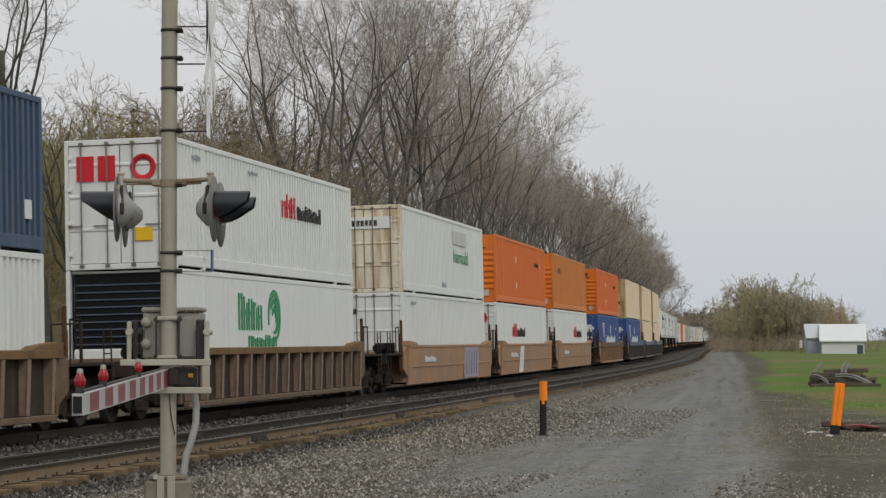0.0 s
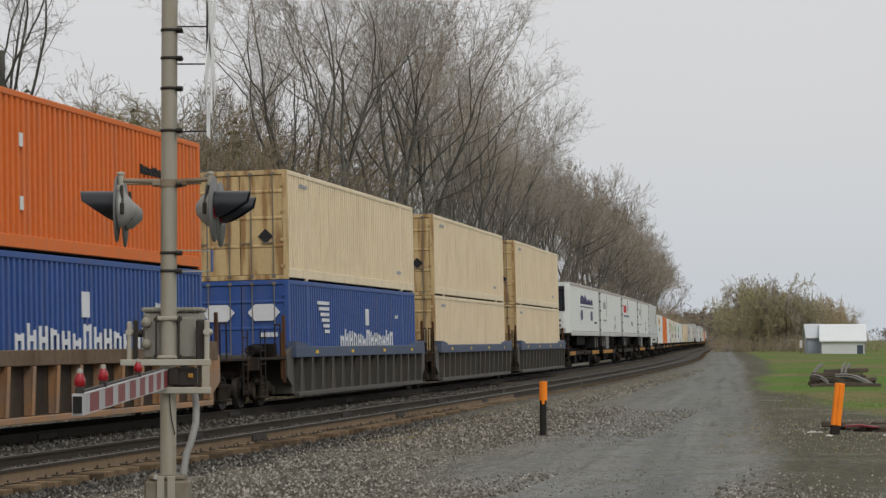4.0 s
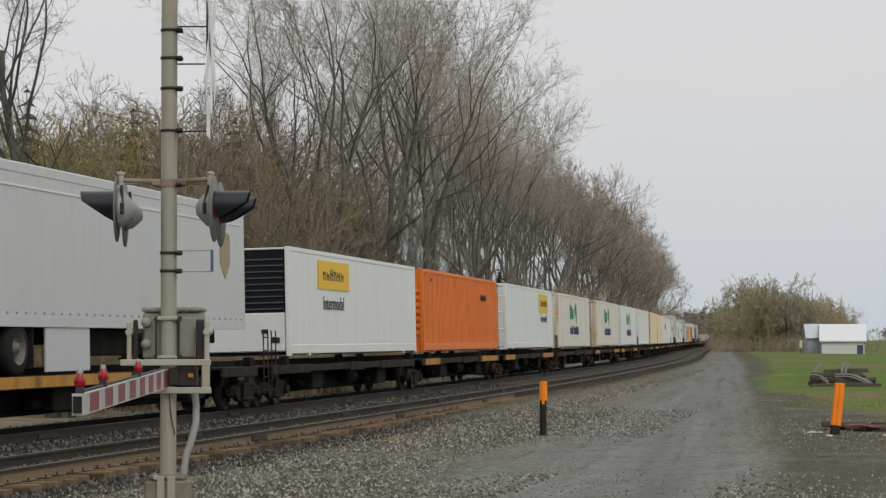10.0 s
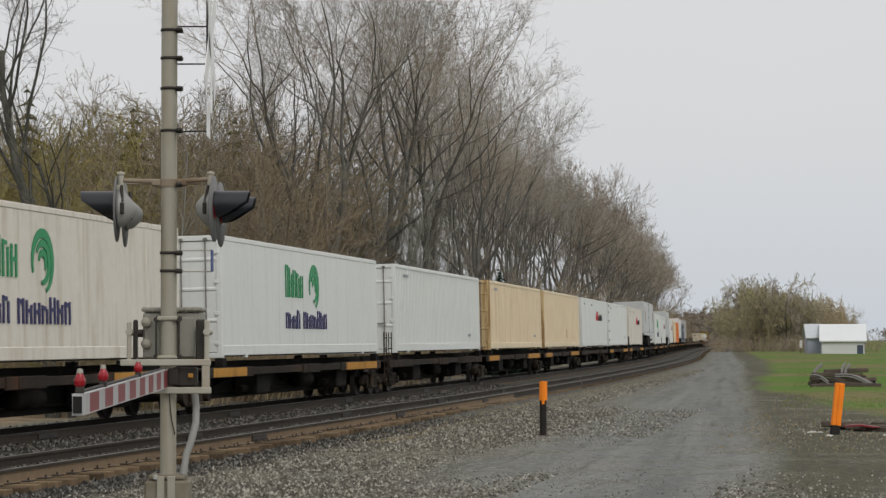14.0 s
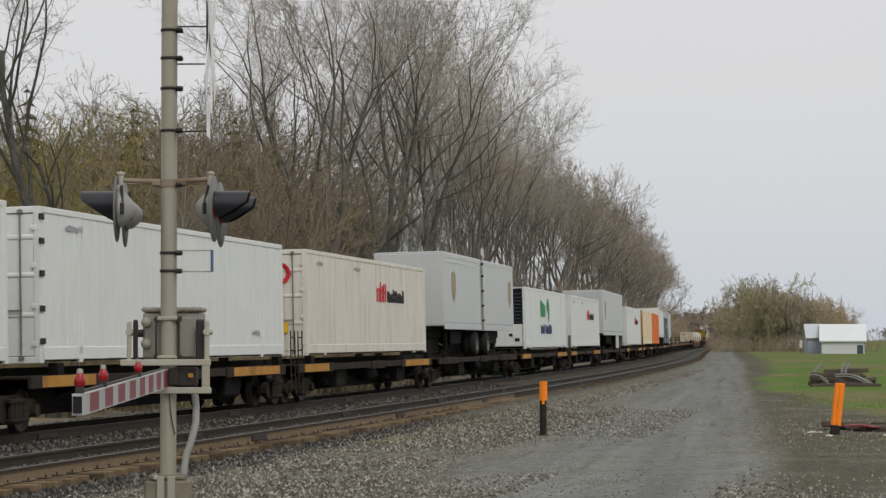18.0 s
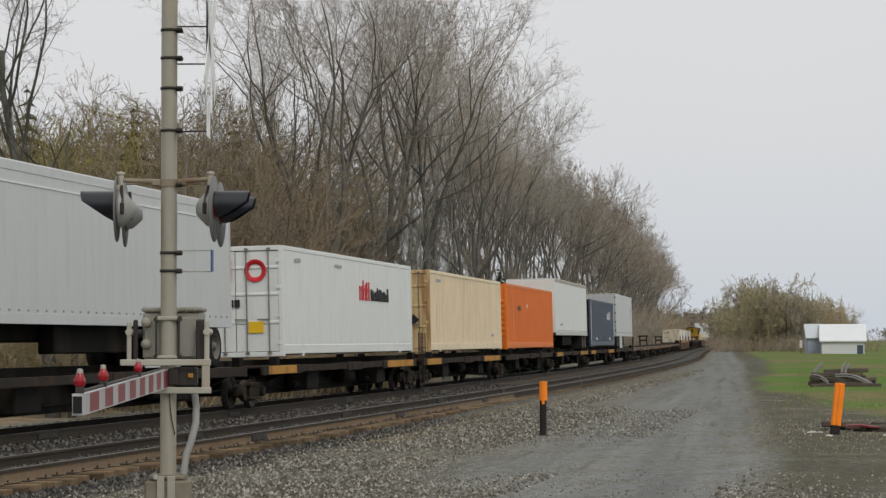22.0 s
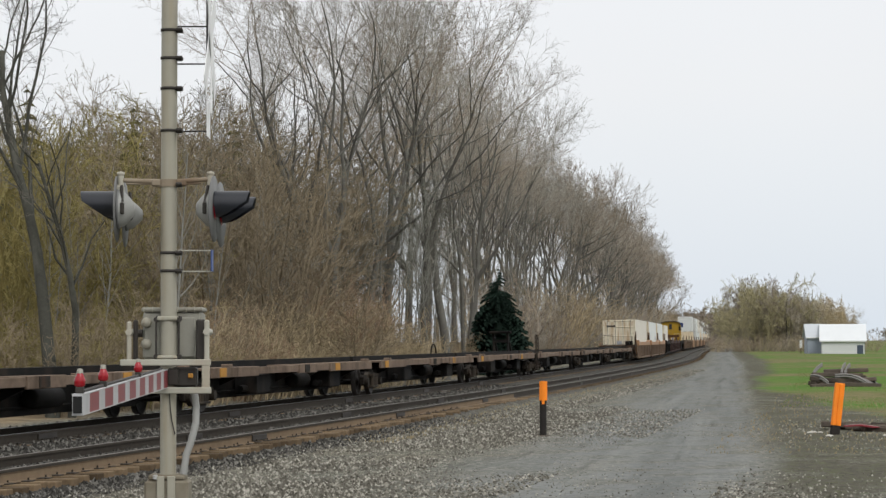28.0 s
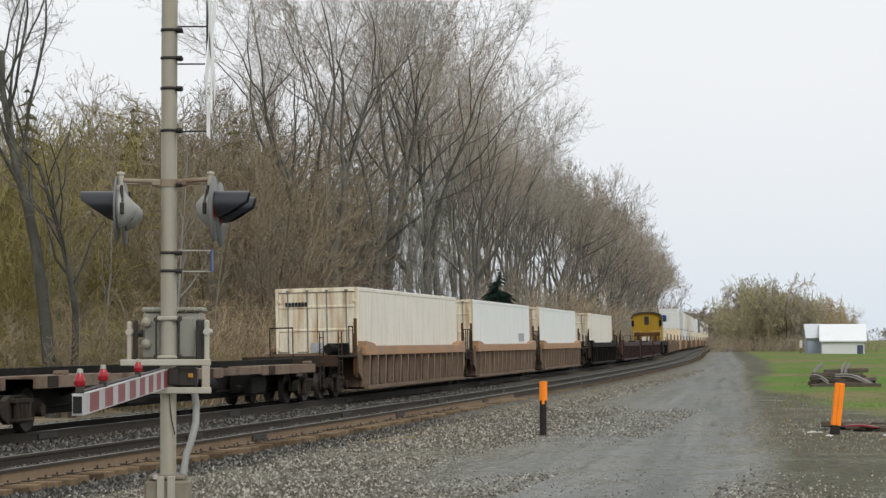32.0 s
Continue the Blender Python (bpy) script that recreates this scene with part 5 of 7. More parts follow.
TIGER = (("lettering", lambda L_: bars(Shape(), -L_ / 2 + 5.6, 1.55, 0.85, 5, 0.30, 0.22, thick=0.012), "green"), ("device", swirl(8.5, 1.85, 0.55), "green"), ("lettering", lambda L_: bars(bars(Shape(), -L_ / 2 + 5.6, 0.72, 0.5, 4, 0.3, 0.22, thick=0.012), -L_ / 2 + 7.35, 0.72, 0.5, 7, 0.3, 0.22, thick=0.012), "indigo"))
XPOS = (("lettering", red_mark(8.6, 1.62), "red"), ("lettering", dark_mark(10.1, 1.62), "black"), ("marks", small_mark(1.2, 2.5, 6), "grey_letter"), ("marks", small_mark(5.6, 2.5, 9, 0.10), "grey_letter"))
RED_END = (("letter", end_ring(-0.55, 2.25, 0.30, 0.12), "red"), ("letter", end_word(1.0, 1.97, 0.56, 2, 0.40), "red"), ("number", end_word(0.9, 1.55, 0.14, 6, 0.10), "black"), ("number", end_word(0.2, 1.3, 0.2, 2, 0.14), "black"), ("placard", plate_on_end(-0.75, -0.35, 0.62, 0.92), "yellow"))
ROW_END = (("marks", end_word(0.98, 2.35, 0.13, 7, 0.08), "black"), ("placard", plate_on_end(-0.2, 0.2, 0.95, 1.25), "grey_letter"))
STAIN_END = (("placard", diamond_on_end(-0.7, 1.15, 0.2), "black"), ("marks", end_word(1.0, 2.2, 0.13, 6, 0.08), "black"))
ORANGE_END = (("lettering", end_word(0.85, 2.45, 0.17, 9, 0.14), "black"), ("stripe", plate_on_end(-0.85, 0.85, 2.3, 2.35), "black"), ("placard", diamond_on_end(0.78, 1.62, 0.22), "grey"), ("placard", diamond_on_end(0.72, 0.42, 0.22), "grey"), ("placard", plate_on_end(-0.95, -0.75, 0.28, 0.55), "grey"))
ORANGE_SIDE = (("lettering", dark_mark(12.2, 1.9, 0.5, 10), "black"), ("placard", panel(5.9, 6.05, 1.9, 2.15), "white"), ("placard", panel(5.9, 6.05, 0.75, 1.0), "white"))
BLUE_SIDE = (("lettering", lambda L_: tiers(L_, 3.0, 1.5, 1.3, 0.95), "pale_letter"), ("lettering", lambda L_: bars(Shape(), -L_ / 2 + 5.6, 1.0, 0.62, 13, 0.42, 0.3, thick=0.012), "pale_letter"), ("placard", panel(8.8, 9.2, 1.75, 2.25), "pale_letter"), ("marks", small_mark(13.0, 2.0, 4), "pale_letter"), ("placard", panel(15.3, 15.6, 0.6, 0.95), "pale_letter"))


def tiers(L_, x, z, w, h):
    """A device of pale slats, each a little shorter than the one above it."""
    sh = Shape()
    for i in range(6):
        sh.box(-L_ / 2 + x + 0.16 * i, -L_ / 2 + x + w, -HW - 0.012, -HW + 0.004, z + h * (5 - i) / 6, z + h * (5.6 - i) / 6)
    return sh


def hexes(L_):
    sh = Shape()
    for c in (-0.62, 0.62):
        sh.prism([(c - 0.44, 2.05), (c - 0.24, 1.83), (c + 0.24, 1.83), (c + 0.44, 2.05), (c + 0.24, 2.27), (c - 0.24, 2.27)], "x", -L_ / 2 - 0.02, -L_ / 2 + 0.02)
    return sh


BLUE_END = (("placard", hexes, "pale_letter"), ("marks", end_word(-0.5, 1.4, 0.12, 5, 0.08), "pale_letter"))


# ---- running gear ----
def wheel_shape():
    return Shape().turned([(-0.065, 0.0), (-0.065, 0.10), (-0.03, 0.13), (-0.02, 0.34), (-0.06, 0.37), (-0.065, 0.42), (0.04, 0.418), (0.06, 0.445), (0.075, 0.44), (0.075, 0.37), (0.03, 0.34), (0.03, 0.12), (0.06, 0.1), (0.06, 0.0)], (0, 0, 0), (0, 1, 0), 20)


def side_frame_shape():
    sh = Shape()
    outline = [(-1.12, 0.36), (-1.12, 0.56), (-0.95, 0.64), (-0.6, 0.62), (-0.35, 0.72), (0.35, 0.72), (0.6, 0.62), (0.95, 0.64), (1.12, 0.56), (1.12, 0.36), (0.95, 0.34), (0.8, 0.36), (0.42, 0.2), (-0.42, 0.2), (-0.8, 0.36), (-0.95, 0.34)]
    sh.prism(outline, "y", -0.06, 0.06)
    for x in (-0.27, -0.09, 0.09, 0.27):
        sh.rod((x, -0.13, 0.3), (x, -0.13, 0.58), 0.065, n=8)
    sh.box(-0.4, 0.4, -0.2, 0.1, 0.24, 0.30, 0.01).box(-0.4, 0.4, -0.2, 0.1, 0.58, 0.66, 0.01)
    for x in (-0.89, 0.89):
        sh.rod((x, -0.17, 0.42), (x, 0.06, 0.42), 0.125, n=12)
    return sh


def bogie(parent, x):
    b = part("bogie", lambda: Shape().box(-0.2, 0.2, -1.05, 1.05, 0.42, 0.72, 0.03).box(-0.9, 0.9, -0.16, 0.16, 0.5, 0.62, 0.02), M["black_car"], parent, "grimy four-wheel bogie", Matrix.Translation((x, 0, 0)), "bolster")
    for sg in (-1, 1):
        part("side_frame", side_frame_shape, M["frame_steel"], b, "", Matrix.Translation((0, sg * 0.98, 0)) @ Matrix.Diagonal((1, 1 if sg < 0 else -1, 1, 1)), "side_frame")
        for dx in (-0.89, 0.89):
            w = Matrix.Translation((dx, sg * 0.752, 0.425)) @ Matrix.Diagonal((1, 1 if sg < 0 else -1, 1, 1))
            part("wheel", wheel_shape, M["wheel"], b, "", w, "wheel")
    for dx in (-0.89, 0.89):
        part("axle", lambda: Shape().rod((0, -0.72, 0), (0, 0.72, 0), 0.085, n=10), M["wheel"], b, "", Matrix.Translation((dx, 0, 0.425)), "axle")
    return b


def coupler(parent, x, way):
    part("coupler", lambda: Shape().box(-0.1, 0.75, -0.11, 0.11, 0.76, 0.98, 0.03).prism([(0.7, -0.18), (1.02, -0.2), (1.06, 0.02), (0.9, 0.06), (0.92, 0.18), (0.7, 0.16)], "z", 0.70, 1.02), M["black_car"], parent, "", Matrix.Translation((x, 0, 0)) @ Matrix.Diagonal((way, 1, 1, 1)), "coupler")


def ladder(parent, x, y, mat="bracket"):
    def make():
        sh = Shape()
        for dx in (-0.2, 0.2):
            sh.rod((dx, 0, 0.35), (dx, 0, 1.95), 0.017, n=6)
        for i in range(5):
            sh.rod((-0.2, 0, 0.45 + i * 0.33), (0.2, 0, 0.45 + i * 0.33), 0.014, n=6)
        return sh
    part("ladder", make, M[mat], parent, "", Matrix.Translation((x, y, 0)), ("ladder", mat))


def well_car(u, paint, words, smooth=False, rim=None, left_gap=2.35, right_gap=2.35, last=True, half=8.35, deep=0.29):
    """One well of a double-stack car, with its end decks. Bogies stand under its left end and, if last, under its right one."""
    ob = thing("well_car", words, "rail car", "cars of the train")
    pm, rm = M[paint], M[rim or paint]
    for sg in (-1, 1):
        y = sg * 1.46
        if smooth:
            part("side", lambda: Shape().prism([(y, 0.22), (y + sg * 0.03, 0.8), (y + sg * 0.05, 1.50), (y - sg * 0.07, 1.50), (y - sg * 0.07, 0.22)], "x", -half, half), pm, ob, "", None, ("smooth_side", sg, paint))
            part("top_chord", lambda: Shape().box(-half, half, y - 0.075, y + 0.075, 1.44, 1.53, 0.012), rm, ob, "", None, ("chord_s", sg, paint))
            part("crease", lambda: Shape().box(-half + 0.7, half - 0.7, min(y + sg * 0.03, y + sg * 0.055), max(y + sg * 0.03, y + sg * 0.055), 0.78, 0.84, 0.01), rm, ob, "", None, ("crease", sg, paint))
        else:
            # brown cars: recessed sheet in a darker colour that paints in the ribs' shade
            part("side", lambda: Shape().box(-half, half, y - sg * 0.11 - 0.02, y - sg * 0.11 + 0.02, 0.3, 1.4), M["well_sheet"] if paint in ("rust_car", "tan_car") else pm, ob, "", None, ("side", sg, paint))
            part("top_chord", lambda: Shape().box(-half, half, y - 0.1, y + 0.1, 1.53 - deep, 1.53, 0.015), rm, ob, "", None, ("chord", sg, paint, rim, deep))
            part("bottom_sill", lambda: Shape().box(-half + 0.3, half - 0.3, y - 0.075, y + 0.075, 0.22, 0.34, 0.015), pm, ob, "", None, ("sill", sg, paint))
            for i in range(15):
                x = -half + 0.5 + i * (2 * half - 1.0) / 14
                # rust_car ribs take the lightened paint, lit against the sheet
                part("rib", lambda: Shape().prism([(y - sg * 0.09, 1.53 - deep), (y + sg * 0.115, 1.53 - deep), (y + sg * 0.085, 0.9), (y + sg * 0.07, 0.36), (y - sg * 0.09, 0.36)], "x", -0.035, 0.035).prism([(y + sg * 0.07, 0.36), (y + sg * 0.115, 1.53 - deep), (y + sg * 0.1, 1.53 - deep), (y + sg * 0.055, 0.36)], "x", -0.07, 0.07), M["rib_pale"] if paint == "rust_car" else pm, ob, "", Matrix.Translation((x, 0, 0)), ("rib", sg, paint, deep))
    if rim == "rim_blue":
        for x in (-6.2, -2.1, 2.1, 6.2):
            part("reflector", lambda: Shape().box(-0.14, 0.14, -1.572, -1.56, 1.34, 1.43, 0.003), M["yellow"], ob, "yellow reflector", Matrix.Translation((x, 0, 0)), "well_reflector")
    part("floor", lambda: Shape().box(-half + 0.2, half - 0.2, -1.4, 1.4, 0.24, 0.32), M["black_car"], ob, "", None, ("wfloor",))
    for sx, gap in ((-1, left_gap), (1, right_gap)):
        m = Matrix.Diagonal((sx, 1, 1, 1))
        part("bulkhead", lambda: Shape().box(half - 0.12, half, -1.44, 1.44, 0.3, 1.34, 0.01).prism([(half, 0.5), (half + 0.5, 0.75), (half + 0.5, 1.34), (half, 1.5)], "y", -1.44, -1.32).prism([(half, 0.5), (half + 0.5, 0.75), (half + 0.5, 1.34), (half, 1.5)], "y", 1.32, 1.44), pm, ob, "", m, ("bulk", paint))
        part("end_deck", lambda: Shape().box(half, half + gap, -0.42, 0.42, 0.72, 1.22, 0.03).box(half, half + gap - 0.35, -1.42, 1.42, 1.20, 1.27, 0.01).box(half + gap - 0.42, half + gap - 0.32, -1.4, 1.4, 0.95, 1.27, 0.01), M["deck"], ob, "worn steel end deck", m, ("deck", paint, round(gap, 2)))
        part("cone_post", lambda: Shape().prism([(half - 1.45, 1.53), (half - 0.02, 1.53), (half - 0.02, 1.67), (half - 0.2, 1.67), (half - 1.2, 1.60)], "y", -1.55, -1.31), rm, ob, "", m, ("cone", paint, rim))
        for x0_, y0_, wx, wy in ((half + 0.8, -1.35, 0.5, 0.0), (half + 1.1, 0.4, 0.0, 0.7)):
            part("handrail", lambda: Shape().rod((x0_, y0_, 1.27), (x0_, y0_, 2.1), 0.02, n=6).rod((x0_ + wx, y0_ + wy, 1.27), (x0_ + wx, y0_ + wy, 2.1), 0.02, n=6).rod((x0_, y0_, 2.1), (x0_ + wx, y0_ + wy, 2.1), 0.02, n=6), M["frame_steel"], ob, "", m, ("well_rail", y0_))
        ladder(ob, sx * (half + gap - 0.7), -1.4, "deck")
    part("brake_gear", lambda: Shape().rod((-half - 1.5, -0.75, 1.45), (-half - 0.6, -0.75, 1.45), 0.14, n=10).box(-half - 0.6, -half - 0.25, -1.1, -0.5, 1.27, 1.62, 0.02), M["black_car"], ob, "", None, "brake_gear")
    bogie(ob, -half - min(left_gap - 0.05, 1.7))
    for sx in (-1, 1):
        part("corner_post", lambda: Shape().box(half + 0.46, half + 0.54, -1.40, -1.32, 0.6, 2.35, 0.008).box(half + 0.62, half + 0.68, -1.36, -1.30, 0.7, 1.9, 0.008), M["rust_post"], ob, "rusty upright grab post", Matrix.Diagonal((sx, 1, 1, 1)), "corner_post")
    if last:
        bogie(ob, half + min(right_gap - 0.05, 1.7))
        coupler(ob, half + right_gap - 0.4, 1)
    return ride(ob, u)


def spine_car(u, half, words, end_left=False, end_right=False, edge="yellow_car", empty=False, lead=3.9):
    """One unit of a skeleton flat car: a deep centre sill, cross bearers, side platforms and a bogie at its left joint."""
    ob = thing("spine_car", words, "rail car", "cars of the train")
    h = half
    key = round(half, 1)
    part("centre_sill", lambda: Shape().prism([(-h + 0.2, 0.72), (-h + 1.7, 0.5), (-h + 2.6, 0.29), (h - 2.6, 0.29), (h - 1.7, 0.5), (h - 0.2, 0.72), (h - 0.2, 1.2), (-h + 0.2, 1.2)], "y", -0.42, 0.42), M["black_car"], ob, "", None, ("sill", key))
    for x0, x1, mat in ((-h + 0.15, -h + lead, edge), (h - 6.2, h - 1.2, edge), (-0.9, 0.9, "deck")) if lead < 6 else ((-h + 1.1, -h + lead, edge), (h - 4.0, h - 1.2, "deck")):
        part("platform", lambda: Shape().box(x0, x1, -1.33, 1.33, 1.0, 1.06, 0.01).box(x0, x1, -1.34, -1.26, 0.82, 1.06, 0.012).box(x0, x1, 1.26, 1.34, 0.82, 1.06, 0.012), M["deck_bare" if empty else "deck"], ob, "worn steel platform", None, ("plat", round(x0, 1), round(x1, 1), empty))
        part("platform_edge", lambda: Shape().box(x0 + 0.5, x0 + 1.0 if empty else x1 - 0.6, -1.356, -1.338, 0.84, 1.05, 0.003), M[mat], ob, "painted edge plate", None, ("edge", round(x0, 1), round(x1, 1), mat, empty))
    part("side_sill", lambda: Shape().box(-h + 3.9, h - 6.2, -1.30, -1.20, 0.86, 1.04, 0.01).box(-h + 3.9, h - 6.2, 1.20, 1.30, 0.86, 1.04, 0.01), M["deck_bare" if empty else "deck"], ob, "", None, ("ssill", key, empty))
    for x in (-h + 1.2, -h + 3.6, -h + 6.0, 0, h - 6, h - 3.6, h - 1.4):
        part("cross_bearer", lambda: Shape().prism([(-1.3, 0.98), (1.3, 0.98), (0.3, 0.55), (-0.3, 0.55)], "x", -0.07, 0.07), M["black_car"], ob, "", Matrix.Translation((x, 0, 0)), "bearer")
    for x in (-h + 1.6, h - 1.6):
        for y in (-1.22, 1.22):
            part("pedestal", lambda: Shape().box(-0.16, 0.16, -0.1, 0.1, 1.06, 1.14 if empty else 1.285, 0.015), M["deck_bare" if empty else "black_car"], ob, "", Matrix.Translation((x, y, 0)), ("pedestal", empty))
    part("air_tank", lambda: Shape().turned([(0.0, 0.0), (0.0, 0.16), (0.06, 0.2), (1.34, 0.2), (1.4, 0.16), (1.4, 0.0)], (0.8, -0.62, 0.62), (1, 0, 0), 12), M["black_car"], ob, "", None, "air_tank")
    for x in (-h * 0.4, h * 0.45):
        part("equipment_box", lambda: Shape().box(-0.7, 0.5, -1.1, -0.5, 0.36, 0.86, 0.03).box(0.55, 0.95, -1.0, -0.6, 0.5, 0.9, 0.03).rod((-1.2, -0.8, 0.5), (-0.7, -0.8, 0.5), 0.09, n=8), M["black_car"], ob, "", Matrix.Translation((x, 0, 0)), "equipment_box")
    part("brake_rod", lambda: Shape().rod((-h + 1, -0.5, 0.45), (h - 1, -0.5, 0.45), 0.03, n=6), M["black_car"], ob, "", None, ("brod", key))
    bogie(ob, -h + (1.35 if end_left else 0.0))
    if end_left:
        coupler(ob, -h + 0.2, -1)
        ladder(ob, -h + 0.35, -1.3, "deck")
    if end_right:
        bogie(ob, h - 1.35)
        coupler(ob, h - 0.2, 1)
        ladder(ob, h - 0.35, -1.3, "deck")
    return ride(ob, u)


def hitch_stand(ob, x):
    def make():
        sh = Shape().box(-0.38, 0.38, -0.46, 0.46, 2.02, 2.1, 0.02).box(-0.42, 0.1, -0.5, 0.5, 2.06, 2.14, 0.02)
        for y in (-0.33, 0.33):
            sh.prism([(-0.2, 2.04), (0.1, 2.04), (0.02, 1.5), (0.12, 1.06), (-0.22, 1.06), (-0.12, 1.5)], "y", y - 0.05, y + 0.05)
            sh.prism([(-0.05, 1.9), (0.06, 1.95), (1.0, 1.12), (0.9, 1.06)], "y", y - 0.045, y + 0.045)
        return sh.box(-0.14, 0.06, -0.3, 0.3, 1.6, 1.75, 0.01)
    part("hitch", make, M["black_car"], ob, "raised trailer hitch stand", Matrix.Translation((x, 0, 0)), "hitch_stand")


def dual_wheel(parent, x, y, z=1.56):
    w = part("wheel", lambda: Shape().turned([(-0.28, 0.3), (-0.28, 0.42), (-0.24, 0.5), (-0.05, 0.505), (0.0, 0.46), (0.05, 0.505), (0.24, 0.5), (0.28, 0.42), (0.28, 0.3)], (0, 0, 0), (0, 1, 0), 22), M["tyre"], parent, "", Matrix.Translation((x, y, z)), "trailer_tyre")
    part("rim", lambda: Shape().turned([(-0.285, 0.3), (-0.27, 0.27), (-0.18, 0.24), (-0.17, 0.12), (-0.26, 0.1), (-0.27, 0.0)], (0, 0, 0), (0, 1, 0), 18), M["rim"], w, "", None, "trailer_rim")


def trailer(u, paint, words, length=LONG, rear="left", decals=(), front="plain", z0=1.95, z1=4.93, skirt=False, frame_mat="grey", axles=2, gear=True):
    """A highway trailer carried on a spine car."""
    ob = thing("semi_trailer", words, "trailer", "trailers on the train")
    lx, h = length / 2, z1 - z0
    k = (paint, round(length, 2), round(z0, 2), round(z1, 2))
    at = Matrix.Translation((0, 0, z0))
    f = -1 if rear == "right" else 1       # +1: the doors face left
    part("body", lambda: Shape().box(-lx, lx, -HW, HW, 0.12, h - 0.06, 0.025), M[paint], ob, "", at, ("tbody",) + k)
    part("roof", lambda: Shape().box(-lx + 0.02, lx - 0.02, -HW + 0.02, HW - 0.02, h - 0.06, h, 0.02), M["silver"], ob, "", at, ("troof",) + k)
    for y in (-HW, HW):
        part("top_rail", lambda: Shape().box(-lx, lx, y - 0.012, y + 0.012, h - 0.2, h - 0.03, 0.004), M["roof_edge"] if paint == "white" else M["silver"], ob, "", at, ("ttop", y) + k)
        part("bottom_rail", lambda: Shape().box(-lx, lx, y - 0.016, y + 0.016, 0.0, 0.2, 0.004), M["grey"] if paint != "silver" else M["silver"], ob, "", at, ("tbot", y) + k)

    def rivets():
        sh, n = Shape(), int(length / 0.42)
        for i in range(n):
            x = -lx + 0.2 + i * 0.42
            sh.box(x, x + 0.05, -HW - 0.026, -HW, 0.23, 0.27)
        return sh
    tagged(part("rivet_row", rivets, M["grey_letter"], ob, "", at, ("rivets",) + k), kind="stuff")
    # ends
    xr = -lx * f
    part("rear_frame", lambda: Shape().box(min(xr, xr + f * 0.09), max(xr, xr + f * 0.09), -HW - 0.014, HW + 0.014, 0.0, h + 0.005, 0.01), M[frame_mat], ob, "", at, ("rear", f, frame_mat) + k)
    if rear == "left":
        for sg in (-1, 1):
            door = part("door", lambda: Shape().box(xr - 0.03, xr, min(sg * 0.01, sg * 1.2), max(sg * 0.01, sg * 1.2), 0.12, h - 0.12, 0.008), M[paint], ob, "", at, ("tdoor", sg) + k)
            part("locking_rod", lambda: Shape().rod((xr - 0.05, sg * 0.35, 0.05), (xr - 0.05, sg * 0.35, h - 0.05), 0.016, n=6), M["chrome"], door, "", None, ("trod", sg) + k)
            for z in (0.4, 1.0, 1.6, 2.2, 2.7):
                part("hinge", lambda: Shape().box(xr - 0.045, xr + 0.06, -0.05, 0.05, -0.04, 0.04, 0.008), M["black_car"], door, "", Matrix.Translation((0, sg * (HW - 0.02), z)), ("thinge",) + k)
        part("bumper", lambda: Shape().box(xr - 0.06, xr, -1.1, 1.1, -0.75, -0.65, 0.01).box(xr - 0.05, xr, -0.6, -0.5, -0.7, 0, 0.005).box(xr - 0.05, xr, 0.5, 0.6, -0.7, 0, 0.005), M["frame_steel"], ob, "", at, ("bumper",) + k)
    xf = lx * f
    if front == "reefer" and rear == "right":
        unit = part("cooling_unit", lambda: Shape().box(xf - 0.75, xf, -0.98, 0.98, 0.35, 1.35, 0.05), M["white"], ob, "white lower case of the cooling unit", at, "treefer")
        part("grille", lambda: Shape().prism([(xf - 0.75, 1.36), (xf, 1.36), (xf, 2.75), (xf - 0.4, 2.75), (xf - 0.72, 2.55)], "y", -0.98, 0.98), M["dark"], unit, "black louvred cooling unit", None, "treefgrille")
        for i in range(8):
            part("slat", lambda: Shape().box(xf - 0.78, xf - 0.7, -0.9, 0.9, 0, 0.035), M["slate"], unit, "", Matrix.Translation((0, 0, 1.46 + 0.13 * i)), "treefslat")
        part("lamp", lambda: Shape().box(xf - 0.77, xf - 0.7, -0.8, -0.55, 0.5, 0.62, 0.01).box(xf - 0.77, xf - 0.7, -0.8, -0.62, 0.78, 0.9, 0.01), M["black"], unit, "", None, "treeflamp")
        part("nose", lambda: Shape().prism([(xf + 0.02, -HW + 0.02), (xf - 0.18, -HW + 0.3), (xf - 0.18, HW - 0.3), (xf + 0.02, HW - 0.02)], "z", 0.15, h - 0.1), M[paint], ob, "", at, ("nose",) + k)
    if front == "bay":
        part("connection_box", lambda: Shape().box(xf - 0.12 * f - 0.05, xf + 0.05, -0.7, -0.35, 0.35, 0.8, 0.02).box(xf - 0.1 * f - 0.04, xf + 0.05, -0.3, 0.1, 0.3, 0.4, 0.02), M["slate"], ob, "", at, ("cbox", f) + k)
    # bogie and legs
    zc = 1.56
    xa = -lx * f + f * (1.5 if axles == 2 else 1.0)
    part("axle_frame", lambda: Shape().box(min(xa - 0.9, xa + 0.9), max(xa - 0.9, xa + 0.9), -0.6, 0.6, 1.55, z0 + 0.02, 0.02), M["black_car"], ob, "", None, ("axf", f) + k)
    for i in range(axles):
        for y in (-HW + 0.29, HW - 0.29):
            dual_wheel(ob, xa + f * (i * 1.24 - (0.3 if axles == 2 else 0)), y, zc)
    if axles == 2:
        part("mud_flap", lambda: Shape().box(xa + f * 1.62 - 0.012, xa + f * 1.62 + 0.012, -HW + 0.02, -HW + 0.6, 1.2, z0, 0.004), M["tyre"], ob, "", None, ("flap", f) + k)
